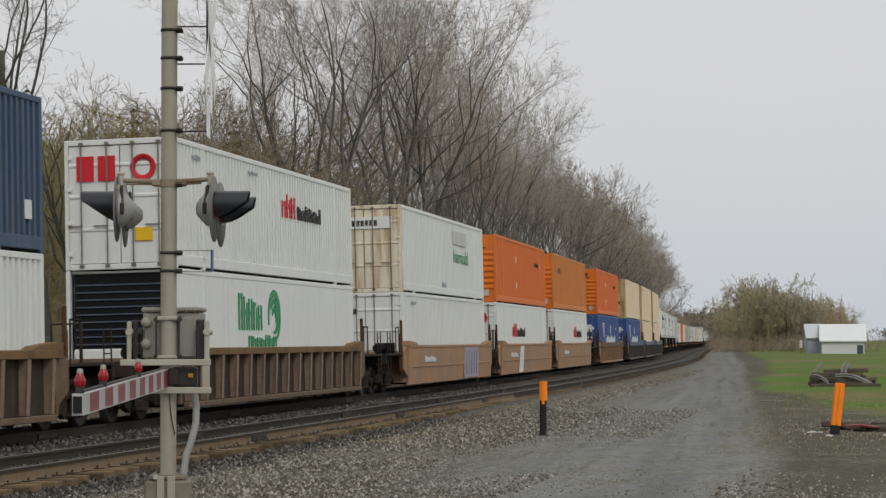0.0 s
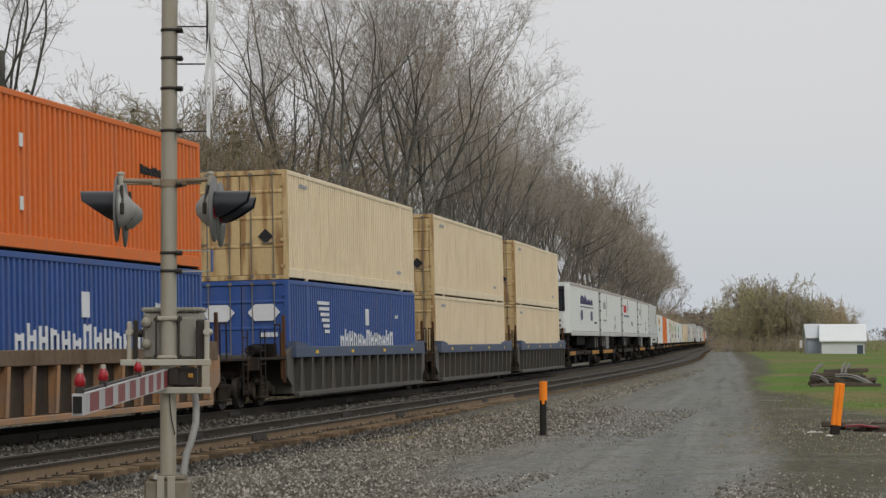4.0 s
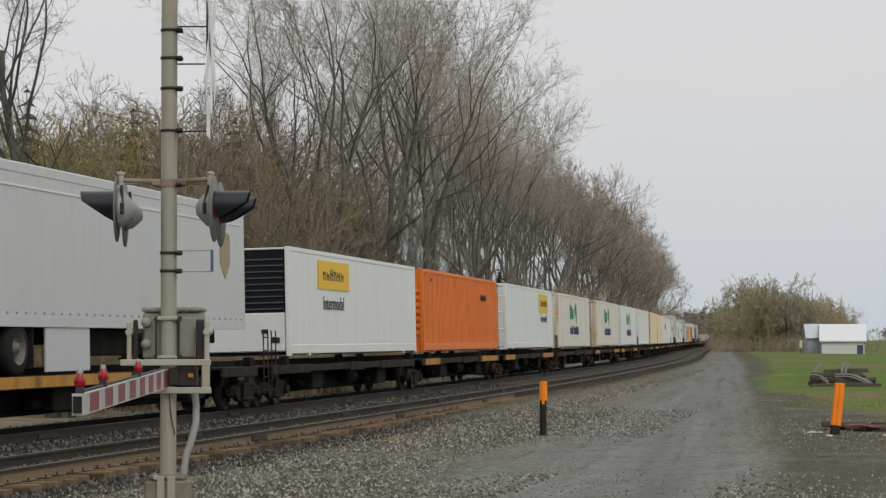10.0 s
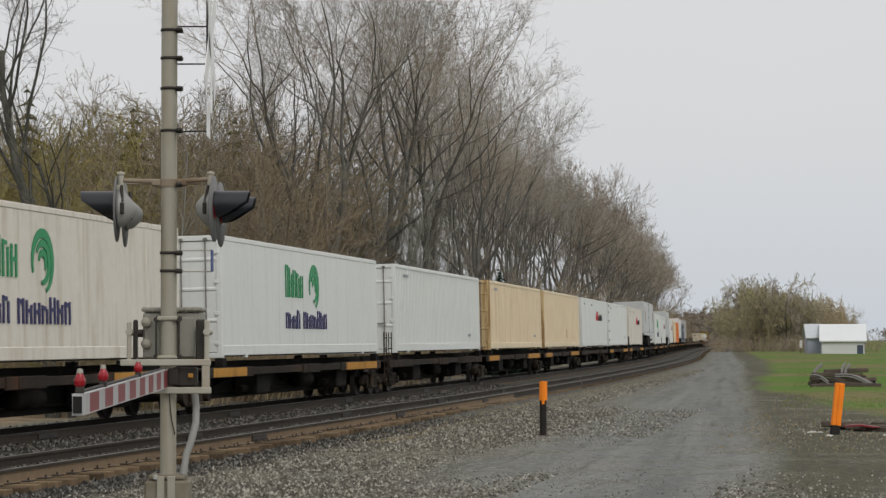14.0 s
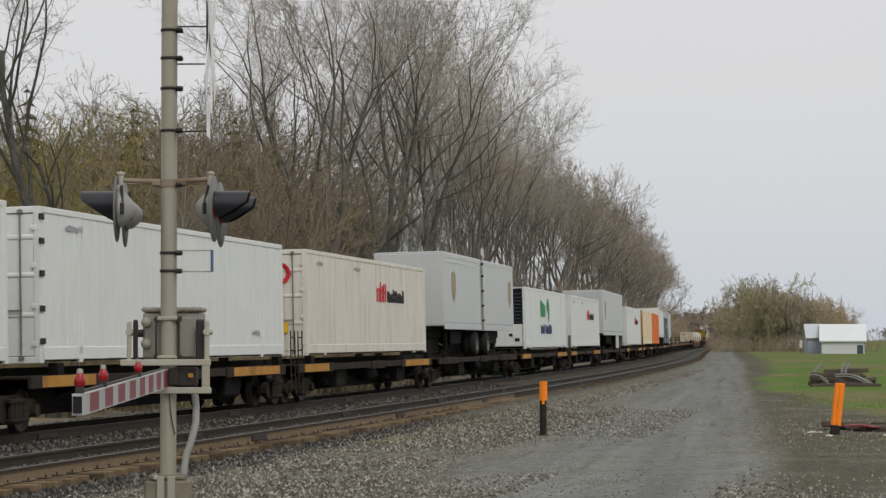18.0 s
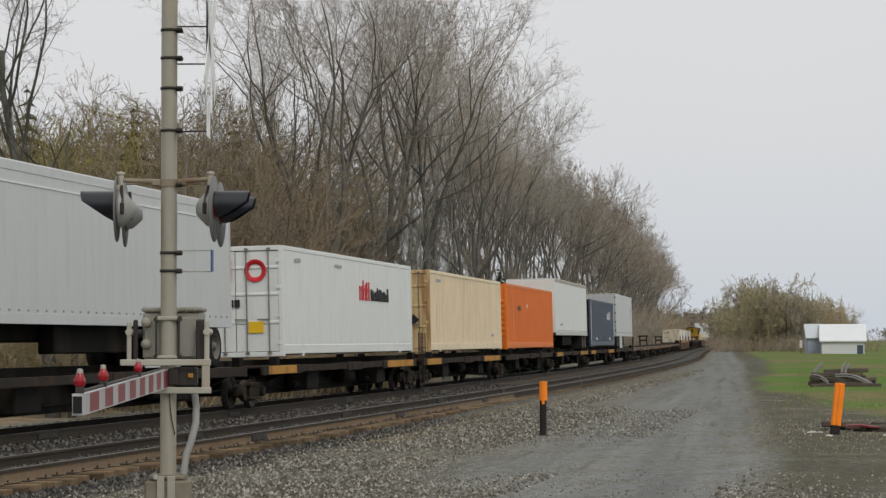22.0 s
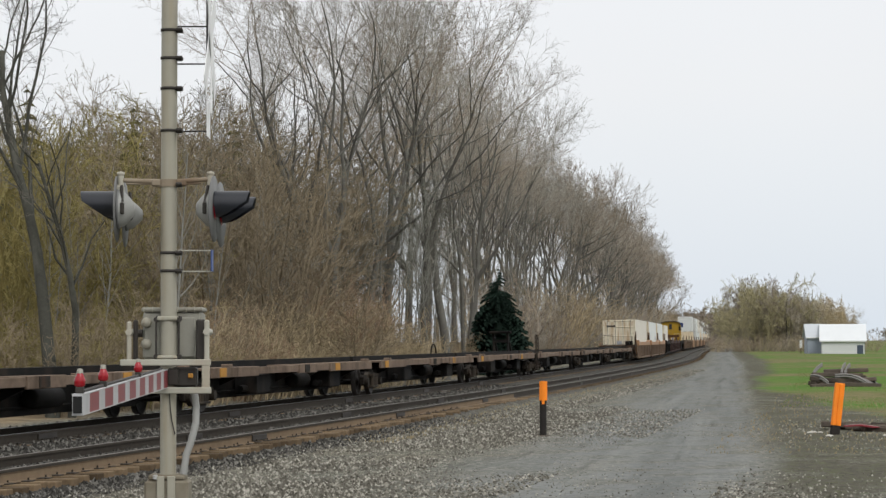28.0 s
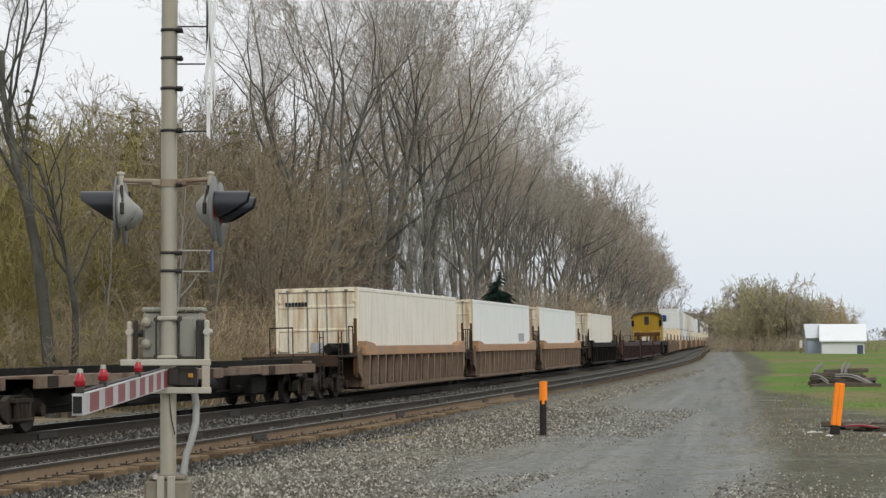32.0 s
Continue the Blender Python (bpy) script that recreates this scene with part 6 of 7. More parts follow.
    if skirt:
        part("side_skirt", lambda: Shape().box(min(xa + f * 2.2, xa + f * 4.4), max(xa + f * 2.2, xa + f * 4.4), -HW + 0.02, -HW + 0.06, 1.12, z0 + 0.02, 0.006), M["silver" if paint == "silver" else "skirt_grey"], ob, "", None, ("skirt", f) + k)
    part("under_frame", lambda: Shape().box(-lx + 0.3, lx - 0.3, -0.6, 0.6, z0 - 0.3, z0 + 0.02, 0.02).box(-lx * 0.25, lx * 0.3, -0.95, -0.6, z0 - 0.55, z0, 0.03).box(-lx + 0.4, -lx + 3.0, -0.5, 0.5, 1.2, z0, 0.03).box(lx - 3.0, lx - 0.4, -0.5, 0.5, 1.2, z0, 0.03), M["black_car"], ob, "", None, ("uframe",) + k)
    if gear:
        xg = lx * f - f * 2.9
        for y in (-0.75, 0.75):
            part("landing_leg", lambda: Shape().box(xg - 0.07, xg + 0.07, y - 0.07, y + 0.07, 1.35, z0 + 0.02, 0.01).box(xg - 0.14, xg + 0.14, y - 0.12, y + 0.12, 1.3, 1.35, 0.01), M["frame_steel"], ob, "", None, ("leg", f, y) + k)
        part("leg_brace", lambda: Shape().rod((xg, -0.7, 1.5), (xg, 0.7, z0), 0.03, n=6).rod((xg, 0, 1.6), (xg - f * 0.9, 0, z0), 0.03, n=6), M["grey"], ob, "", None, ("brace", f) + k)
    for name, make, mat in decals:
        mark = part(name, make(length), M[mat], ob, "", at)
        if name in ("lettering", "marks", "number"):
            tagged(mark, kind="stuff")
    return ride(ob, u)
# ---- the cars in order, by metres along the train ----
LOW, UP = 0.40, 3.31       # floors of the lower and upper boxes in a well
RIB = "rust-brown steel well car with ribbed sides"
OCH = "ochre smooth-sided steel well car, scuffed and marked"
GRY = "blue-grey steel well car with ribbed sides"


def marks(n=8):
    return (("marks", small_mark(1.3, 2.5, n), "grey_letter"), ("marks", small_mark(13.4, 0.55, 6), "grey_letter"))


def build_stacks():
    single = dict(left_gap=3.3, right_gap=3.3)
    unit = dict(left_gap=1.5, right_gap=1.5, last=False)
    well_car(27.4, "rust_car", RIB, rim="chord_brown", deep=0.17, **single)
    container(27.4, "navy", "dark blue corrugated steel container on top of a stack", level=UP, end="ribs", decals=BLUE_SIDE)
    container(27.4, "white", "white corrugated container in a well car", level=LOW, decals=marks())
    well_car(51.0, "rust_car", RIB, rim="chord_brown", deep=0.17, **single)
    container(51.0, "white", "white corrugated container with red and black lettering", level=UP, decals=XPOS + RED_END)
    container(51.0, "white", "white refrigerated container with green lettering in a well car", level=LOW, end="reefer", side="flat", decals=(("lettering", lambda L_: bars(Shape(), -L_ / 2 + 4.6, 1.55, 0.9, 5, 0.34, 0.22, thick=0.012), "green"), ("device", swirl(7.7, 1.9, 0.6), "green"), ("lettering", lambda L_: bars(Shape(), -L_ / 2 + 5.4, 1.14, 0.3, 7, 0.3, 0.22, thick=0.012), "green")))
    # three ochre wells
    for i, u in enumerate((74.3, 93.9, 113.6)):
        car = well_car(u, "tan_car", OCH, smooth=True, **({**unit, "left_gap": 3.3} if i == 0 else unit if i == 1 else {**unit, "right_gap": 3.3, "last": True}))
        if i < 2:
            spray = part("graffiti", Shape().prism([(1.9, 0.25), (5.0, 0.3), (5.2, 1.44), (2.1, 1.42)] if i == 0 else [(-3.4, 0.25), (-2.2, 0.26), (-1.6, 1.44), (-2.6, 1.42)], "y", -1.523, -1.5), M["lilac" if i == 0 else "pale_letter"], car, "sprayed paint patch")
            for k in range(5 if i == 0 else 2):
                part("stroke", Shape().prism([((2.3, -3.2)[i] + k * 0.55, 0.4), ((2.42, -3.08)[i] + k * 0.55, 0.4), ((2.62, -2.5)[i] + k * 0.55, 1.3), ((2.5, -2.62)[i] + k * 0.55, 1.3)], "y", -1.53, -1.52), M["slate" if i == 0 else "grey"], spray)
        part("number", bars(Shape(), -5.6, 0.95, 0.2, 10, 0.15, 0.3, y=-1.5, thick=0.03), M["pale_letter"], car)
    container(74.3, "white", "white corrugated container with a faded panel and green word", end_paint="cream_end", level=UP, decals=(("panel", panel(9.3, 12.2, 2.0, 2.5), "grey"), ("lettering", lettering(9.4, 1.32, 0.72, "Intermodal"), "green"), ("frame", lambda L_: Shape().box(-L_ / 2 - 0.012, -L_ / 2 + 0.02, -0.95, 1.0, 2.12, 2.52), "white"), ("lettering", end_word(0.55, 2.2, 0.2, 7, 0.12), "black"), ("marks", small_mark(7.0, 0.32, 5, 0.2), "grey_letter")))
    container(74.3, "white", "white corrugated container with black marks in a well car", level=LOW, decals=marks() + (("number", end_word(1.0, 2.45, 0.18, 4, 0.12), "black"), ("number", end_word(1.0, 2.2, 0.18, 6, 0.10), "black")))
    container(93.9, "orange_side", "orange corrugated container with sun-faded sides", end="ribs", end_paint="orange", level=UP, decals=ORANGE_END + ORANGE_SIDE)
    container(93.9, "white", "white container with red and black lettering in a well car", side="flat", level=LOW, decals=(("lettering", red_mark(4.4, 1.45), "red"), ("lettering", dark_mark(5.9, 1.45), "black")) + RED_END)
    container(113.6, "orange_faded", "faded orange corrugated container on top of a stack", end="ribs", end_paint="orange", level=UP, decals=ORANGE_END + (("lettering", panel(1.9, 3.2, 1.9, 2.2), "rust_car"),))
    container(113.6, "white", "white container with red and black lettering in a well car", level=LOW, decals=(("lettering", red_mark(9.0, 1.45), "red"), ("lettering", dark_mark(10.5, 1.45), "black")) + RED_END)
    # a single brown well, then three grey ones
    well_car(137.0, "tan_car", RIB, rim="rust_car", **single)
    container(137.0, "orange_side", "orange corrugated container with sun-faded sides", end="ribs", end_paint="orange", level=UP, decals=ORANGE_END + ORANGE_SIDE)
    container(137.0, "blue", "blue corrugated container with white lettering in a well car", level=LOW, decals=BLUE_SIDE + BLUE_END)
    for i, u in enumerate((160.4, 180.1, 199.8)):
        well_car(u, "grey_car", GRY, rim="rim_blue", **({**unit, "left_gap": 3.3} if i == 0 else unit if i == 1 else {**unit, "right_gap": 3.3, "last": True}))
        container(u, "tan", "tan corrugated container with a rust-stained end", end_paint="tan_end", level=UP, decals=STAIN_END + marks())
        if i:
            container(u, "tan", "tan corrugated container in a well car", end_paint="tan_end", level=LOW, decals=STAIN_END + marks())
        else:
            container(u, "blue", "blue corrugated container with white lettering in a well car", level=LOW, decals=BLUE_SIDE + BLUE_END)


SPINE = "grimy black spine car with yellow platform edges"


def build_spines():
    # loads in order: place of the middle
    loads = [221.7, 239.2, 257.1, 274.5, 291.5, 311.7, 329.2, 348.0, 366.8, 387.7, 406.9, 425.8, 444.6, 461.9, 479.9, 497.5, 516.0, 536.2, 556.6, 575.7, 594.7, 615.4, 634.7, 652.5, 669.8, 688.3, 706.3]
    joints = [(a + b) / 2 for a, b in zip(loads, loads[1:])]
    joints = [211.7] + joints + [714.6]
    ends = {0, 5, 8, 11, 16, 19, 22}
    for i in range(len(loads)):
        a, b = joints[i], joints[i + 1]
        spine_car((a + b) / 2, (b - a) / 2, SPINE, end_left=i in ends, end_right=(i + 1) in ends or i == len(loads) - 1, edge="yellow_car" if i % 3 != 2 else "deck", lead=9.0 if i in (1, 2, 3, 4) else 3.9)
    white_t = "white highway trailer lashed on a spine car"
    trailer(221.7, "white", "white refrigerated trailer with a black cooling unit", rear="right", front="reefer", decals=(("lettering", lambda L_: bars(bars(Shape(), -L_ / 2 + 5.2, 1.85, 0.55, 8, 0.34, 0.2, thick=0.018), -L_ / 2 + 8.6, 1.85, 0.36, 12, 0.24, 0.3, thick=0.018), "indigo"), ("rule", panel(5.2, 12.6, 1.66, 1.72, 0.018), "indigo"),
        ("emblem", lambda L_: Shape().rod((-L_ / 2 + 5.5, -HW - 0.018, 1.2), (-L_ / 2 + 5.5, -HW, 1.2), 0.3, n=18).rod((-L_ / 2 + 6.1, -HW - 0.018, 1.2), (-L_ / 2 + 6.1, -HW, 1.2), 0.3, n=18).rod((-L_ / 2 + 11.3, -HW - 0.018, 1.2), (-L_ / 2 + 11.3, -HW, 1.2), 0.3, n=18).rod((-L_ / 2 + 11.9, -HW - 0.018, 1.2), (-L_ / 2 + 11.9, -HW, 1.2), 0.3, n=18), "indigo"), ("marks", small_mark(13.2, 0.75, 14, 0.13), "black")))
    moon = (("emblem", crescent(4.2, 2.0, 0.55), "slate"), ("lettering", lambda L_: bars(Shape(), -L_ / 2 + 1.9, 1.75, 0.55, 6, 0.26, 0.3, thick=0.018), "grey_letter"), ("marks", small_mark(2.0, 0.95, 20, 0.13), "grey_letter"), ("placard", diamonds((10.5, 0.55, 0.16), (10.95, 0.75, 0.15), (11.4, 0.65, 0.15), (11.4, 1.15, 0.14), (10.9, 1.25, 0.12)), "grey_letter"))
    trailer(239.2, "white", white_t, decals=moon, skirt=True)
    trailer(257.1, "white", "white trailer with red lettering on a spine car", decals=(("lettering", lambda L_: bars(Shape(), -L_ / 2 + 1.3, 1.75, 0.6, 7, 0.32, 0.22, thick=0.018), "red"), ("emblem", emblem(5.2, 1.75, 0.8, 0.9), "grey_letter"), ("rule", panel(1.3, 6.6, 1.42, 1.58, 0.018), "slate"), ("placard", diamonds((9.3, 1.0, 0.13), (9.8, 0.95, 0.13), (10.3, 0.98, 0.12)), "slate")))
    trailer(274.5, "white", white_t, decals=moon, skirt=True)
    trailer(291.5, "silver", "grey aluminium trailer with a gold shield emblem", decals=(("emblem", emblem(14.2, 1.2, 0.75, 1.05), "gold"), ("seam", panel(0.2, 15.9, 2.52, 2.56, 0.018), "white")), skirt=True)
    c = container
    c(311.7, "white", "white refrigerated container with a yellow panel", end="reefer", side="flat", decals=(("panel", panel(3.0, 6.6, 1.85, 2.65), "yellow"), ("lettering", lambda L_: bars(Shape(), -L_ / 2 + 3.5, 2.1, 0.32, 6, 0.3, 0.4, thick=0.02), "black"), ("lettering", lettering(3.5, 1.28, 0.55, "Intermodal"), "black")))
    c(329.2, "orange", "orange corrugated container on a spine car", end="ribs", decals=(("lettering", dark_mark(12.0, 2.0, 0.6, 8), "black"), ("marks", small_mark(1.4, 2.5, 3), "indigo")))
    c(348.0, "white", "white container with a yellow panel on a spine car", side="flat", decals=(("panel", panel(11.0, 14.2, 1.75, 2.65), "yellow"), ("lettering", lambda L_: bars(Shape(), -L_ / 2 + 11.6, 2.05, 0.34, 7, 0.26, 0.35, thick=0.02), "black"), ("lettering", lettering(11.5, 1.3, 0.52, "Intermodal"), "black"), ("panel", plate_on_end(-0.95, 0.75, 1.95, 2.45), "yellow"), ("lettering", end_word(0.55, 2.08, 0.22, 6, 0.14), "black"), ("placard", plate_on_end(-0.85, -0.35, 0.9, 1.35), "yellow"), ("lettering", end_word(-0.42, 1.05, 0.12, 3, 0.07), "black")))
    c(366.8, "white_old", "weathered white container with green and indigo lettering", end_paint="cream_end", side="flat", decals=TIGER + ROW_END)
    c(387.7, "white_old", "weathered white container with green and indigo lettering", end_paint="cream_end", side="flat", decals=TIGER + STAIN_END)
    c(406.9, "white", "white container with green and indigo lettering", side="flat", decals=TIGER + ROW_END)
    c(425.8, "white", "plain white container on a spine car", decals=marks() + ROW_END)
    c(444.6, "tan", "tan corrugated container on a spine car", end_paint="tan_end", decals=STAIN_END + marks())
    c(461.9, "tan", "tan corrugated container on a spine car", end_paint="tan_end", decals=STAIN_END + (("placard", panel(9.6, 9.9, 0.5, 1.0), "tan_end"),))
    c(479.9, "white", "white container with dark lettering on a spine car", side="flat", decals=XPOS)
    c(497.5, "white", "plain white panelled container on a spine car", side="panel", decals=marks() + ROW_END + tuple(("hinge", panel(-0.03, 0.16, z, z + 0.11, 0.03), "black") for z in (0.35, 0.95, 1.6, 2.2, 2.65)))
    c(516.0, "white_old", "white container with red and black lettering", side="flat", decals=XPOS + RED_END)
    pup = (("emblem", emblem(1.6, 1.0, 0.8, 1.1), "gold"), ("seam", panel(0.2, 7.9, 2.5, 2.54, 0.018), "white"))
    trailer(531.7, "silver", "short grey aluminium trailer with a gold shield emblem", length=8.0, rear="right", front="bay", decals=pup, z0=2.1, z1=4.97, axles=1, gear=True)
    trailer(540.6, "silver", "short grey aluminium trailer with a gold shield emblem", length=8.3, rear="left", decals=(("emblem", emblem(6.8, 1.0, 0.8, 1.1), "gold"),), z0=2.1, z1=4.97, axles=1)
    c(556.6, "white", "white refrigerated container with green and indigo lettering", end="reefer", side="flat", decals=TIGER)
    c(575.7, "white", "white corrugated container with red and black lettering", decals=XPOS + RED_END)
    trailer(594.7, "silver", "grey aluminium trailer with a gold shield emblem", rear="right", front="bay", decals=(("emblem", emblem(1.5, 1.0, 0.85, 1.15), "gold"), ("seam", panel(0.2, 15.9, 2.52, 2.56, 0.018), "white")), z0=2.0, z1=4.95, skirt=True)
    c(615.4, "white", "white container with red and black lettering", side="flat", decals=XPOS + RED_END)
    c(634.7, "tan", "tan corrugated container with a rust-stained end", end_paint="tan_end", decals=STAIN_END + marks())
    c(652.5, "orange", "orange corrugated container on a spine car", end="ribs", decals=ORANGE_END + (("lettering", dark_mark(3.4, 1.75, 0.55, 7), "rust_car"), ("placard", panel(6.5, 6.65, 1.9, 2.1), "white")))
    trailer(669.8, "white", "plain white highway trailer on a spine car", length=15.7, rear="right", decals=(("marks", small_mark(2.0, 0.5, 8, 0.14), "grey_letter"),))
    c(688.3, "slate", "slate-blue corrugated container with white lettering", end="ribs", end_paint="dark", decals=(("lettering", lambda L_: bars(Shape(), -L_ / 2 + 11.1, 1.75, 0.5, 4, 0.32, 0.25, thick=0.012), "pale_letter"), ("emblem", lambda L_: Shape().turned([(0, 0.3), (0, 0.2), (0.016, 0.2), (0.016, 0.3), (0, 0.3)], (-L_ / 2 + 13.2, -HW - 0.012, 2.0), (0, 1, 0), 14), "pale_letter"), ("marks", small_mark(3.2, 0.4, 5, 0.2), "pale_letter"), ("marks", small_mark(12.5, 0.4, 5, 0.2), "pale_letter"), ("number", end_word(-0.1, 2.1, 0.2, 3, 0.13), "pale_letter"), ("corner", panel(0.02, 0.14, 0.15, 2.75), "white"), ("corner", panel(LONG - 0.14, LONG - 0.02, 0.15, 2.75), "white")))
    trailer(706.3, "silver", "grey-white trailer with a faint shield emblem", decals=(("emblem", emblem(14.2, 1.1, 0.75, 1.1), "grey"), ("seam", panel(0.2, 15.9, 2.45, 2.5, 0.018), "white")), skirt=True)
    # empty units
    empties = [714.6, 735.0, 754.2, 771.5, 789.6, 807.2, 827.4, 846.4, 867.2]
    for i, (a, b) in enumerate(zip(empties, empties[1:])):
        car = spine_car((a + b) / 2, (b - a) / 2, "empty spine car with worn rusty decks", end_left=i in (0, 5), end_right=i in (4, 7), edge="yellow_car" if i < 5 else "deck", empty=True)
        if i in (2, 4):
            hitch_stand(car, (755.2, 804.3)[i // 4] - (a + b) / 2)
        if i == 3:
            part("hose_loop", Shape().turned([(-0.03, 0.62), (0.0, 0.65), (0.03, 0.62), (0.0, 0.59), (-0.03, 0.62)], (788.6 - (a + b) / 2, 0.3, 0.95), (0, 1, 0), 24), M["black_car"], car)


def build_rear():
    for i, (u, paint, rimc) in enumerate(((879.5, "rust_car", "tan_car"), (899.2, "rust_car", "tan_car"), (918.9, "rust_car", "tan_car"), (942.4, "black_car", None))):
        well_car(u, paint, "rust-brown ribbed well car with an ochre rim" if i < 3 else "dark steel well car with ribbed sides", rim=rimc, left_gap=3.3 if i in (0, 3) else 1.5, right_gap=3.3 if i in (2, 3) else 1.5, last=i in (2, 3))
        container(u, "white_old" if i in (0, 3) else "white", "white container riding low in a well car", end_paint="cream_end", side="flat", level=LOW, decals=ROW_END + ((("panel", panel(12.6, 14.2, 1.25, 1.6), "grey_letter"),) if i == 1 else ()))
    for i, u in enumerate((966.0, 985.7, 1005.4)):
        well_car(u, "well_dark", "empty dark maroon well car", rim="well_dark", left_gap=1.5 if i else 3.3, right_gap=1.5 if i < 2 else 3.3, last=i == 2)
    locomotive(1031.0)
    far = random.Random(4)
    u = 1057.0
    for i in range(20):
        if i < 3:
            well_car(u, "rust_car", "empty rust-brown well car far down the train", last=True)
        else:
            well_car(u, "tan_car" if i % 2 else "rust_car", "well car far down the train", smooth=True, last=True)
            top, low = far.choice(("white", "white", "white_old", "grey", "white_old", "slate")), far.choice(("white", "white_old", "tan", "grey"))
            if i == 3:
                top, low = "white", "tan"
            container(u, low, "container in a well car far down the train", level=LOW, simple=True)
            if far.random() < 0.75 or i == 3:
                container(u, top, "container on a stack far down the train", level=UP, simple=True)
        u += 21.0


def locomotive(u):
    """A road engine with a yellow front end and a dark blue hood."""
    ob = thing("locomotive", "yellow and dark blue diesel locomotive within the train", "locomotive", "cars of the train")
    part("underframe", Shape().box(-10.6, 10.6, -1.5, 1.5, 1.1, 1.55, 0.04), M["black_car"], ob)
    part("cab", Shape().prism([(-1.52, 1.55), (1.52, 1.55), (1.52, 3.85), (1.3, 4.3), (0.6, 4.45), (-0.6, 4.45), (-1.3, 4.3), (-1.52, 3.85)], "x", -10.2, -6.2), M["loco_yellow"], ob, "yellow cab end")
    part("cab_roof", Shape().prism([(-1.6, 3.85), (-1.36, 4.36), (-0.6, 4.53), (0.6, 4.53), (1.36, 4.36), (1.6, 3.85), (1.5, 3.9), (1.28, 4.29), (0.6, 4.44), (-0.6, 4.44), (-1.28, 4.29), (-1.5, 3.9)], "x", -10.45, -6.1), M["iron"], ob, "dark overhanging roof edge")
    part("headlight", Shape().box(-10.3, -10.18, -0.22, 0.22, 3.3, 4.1, 0.02), M["iron"], ob, "dark lamp housing")
    for y in (-1.5, 1.3):
        part("mirror", Shape().box(-10.35, -10.2, y, y + 0.25, 3.1, 3.7, 0.02), M["dark"], ob)
    part("step_guard", Shape().box(-10.65, -10.6, -1.3, 1.3, 2.1, 2.45, 0.01).box(-10.65, -10.6, -1.0, -0.7, 1.55, 2.1, 0.01).box(-10.65, -10.6, 0.7, 1.0, 1.55, 2.1, 0.01), M["rust_post"], ob, "rusty red end railing plates")
    part("step_plate", Shape().box(-10.67, -10.61, -0.5, -0.1, 1.5, 2.05, 0.01).box(-10.67, -10.61, 0.1, 0.5, 1.5, 2.05, 0.01), M["white_old"], ob)
    part("hood", Shape().prism([(-1.0, 1.55), (1.0, 1.55), (1.0, 4.2), (0.8, 4.55), (-0.8, 4.55), (-1.0, 4.2)], "x", -6.2, 10.2), M["loco_blue"], ob, "dark blue long hood")
    part("radiator", Shape().box(6.0, 9.8, -1.5, 1.5, 3.7, 4.4, 0.05), M["loco_blue"], ob)
    part("window", Shape().box(-9.6, -7.0, -1.54, -1.5, 3.2, 3.9, 0.01), M["glass"], ob)
    for x in (-10.5, 10.5):
        part("handrail", Shape().rod((x, -1.4, 1.5), (x, -1.4, 2.6), 0.025, n=6).rod((x, 1.4, 1.5), (x, 1.4, 2.6), 0.025, n=6).rod((x, -1.4, 2.6), (x, -0.5, 2.6), 0.025, n=6).rod((x, 0.5, 2.6), (x, 1.4, 2.6), 0.025, n=6), M["bracket"], ob)
        part("pilot", Shape().box(min(x, x * 0.985), max(x, x * 0.985), -1.45, 1.45, 0.25, 1.2, 0.02), M["black_car"], ob)
    part("fuel_tank", Shape().box(-2.8, 2.8, -1.35, 1.35, 0.3, 1.1, 0.1), M["black_car"], ob)
    bogie(ob, -7.0)
    bogie(ob, 7.0)
    return ride(ob, u)


build_stacks()
build_spines()
build_rear()
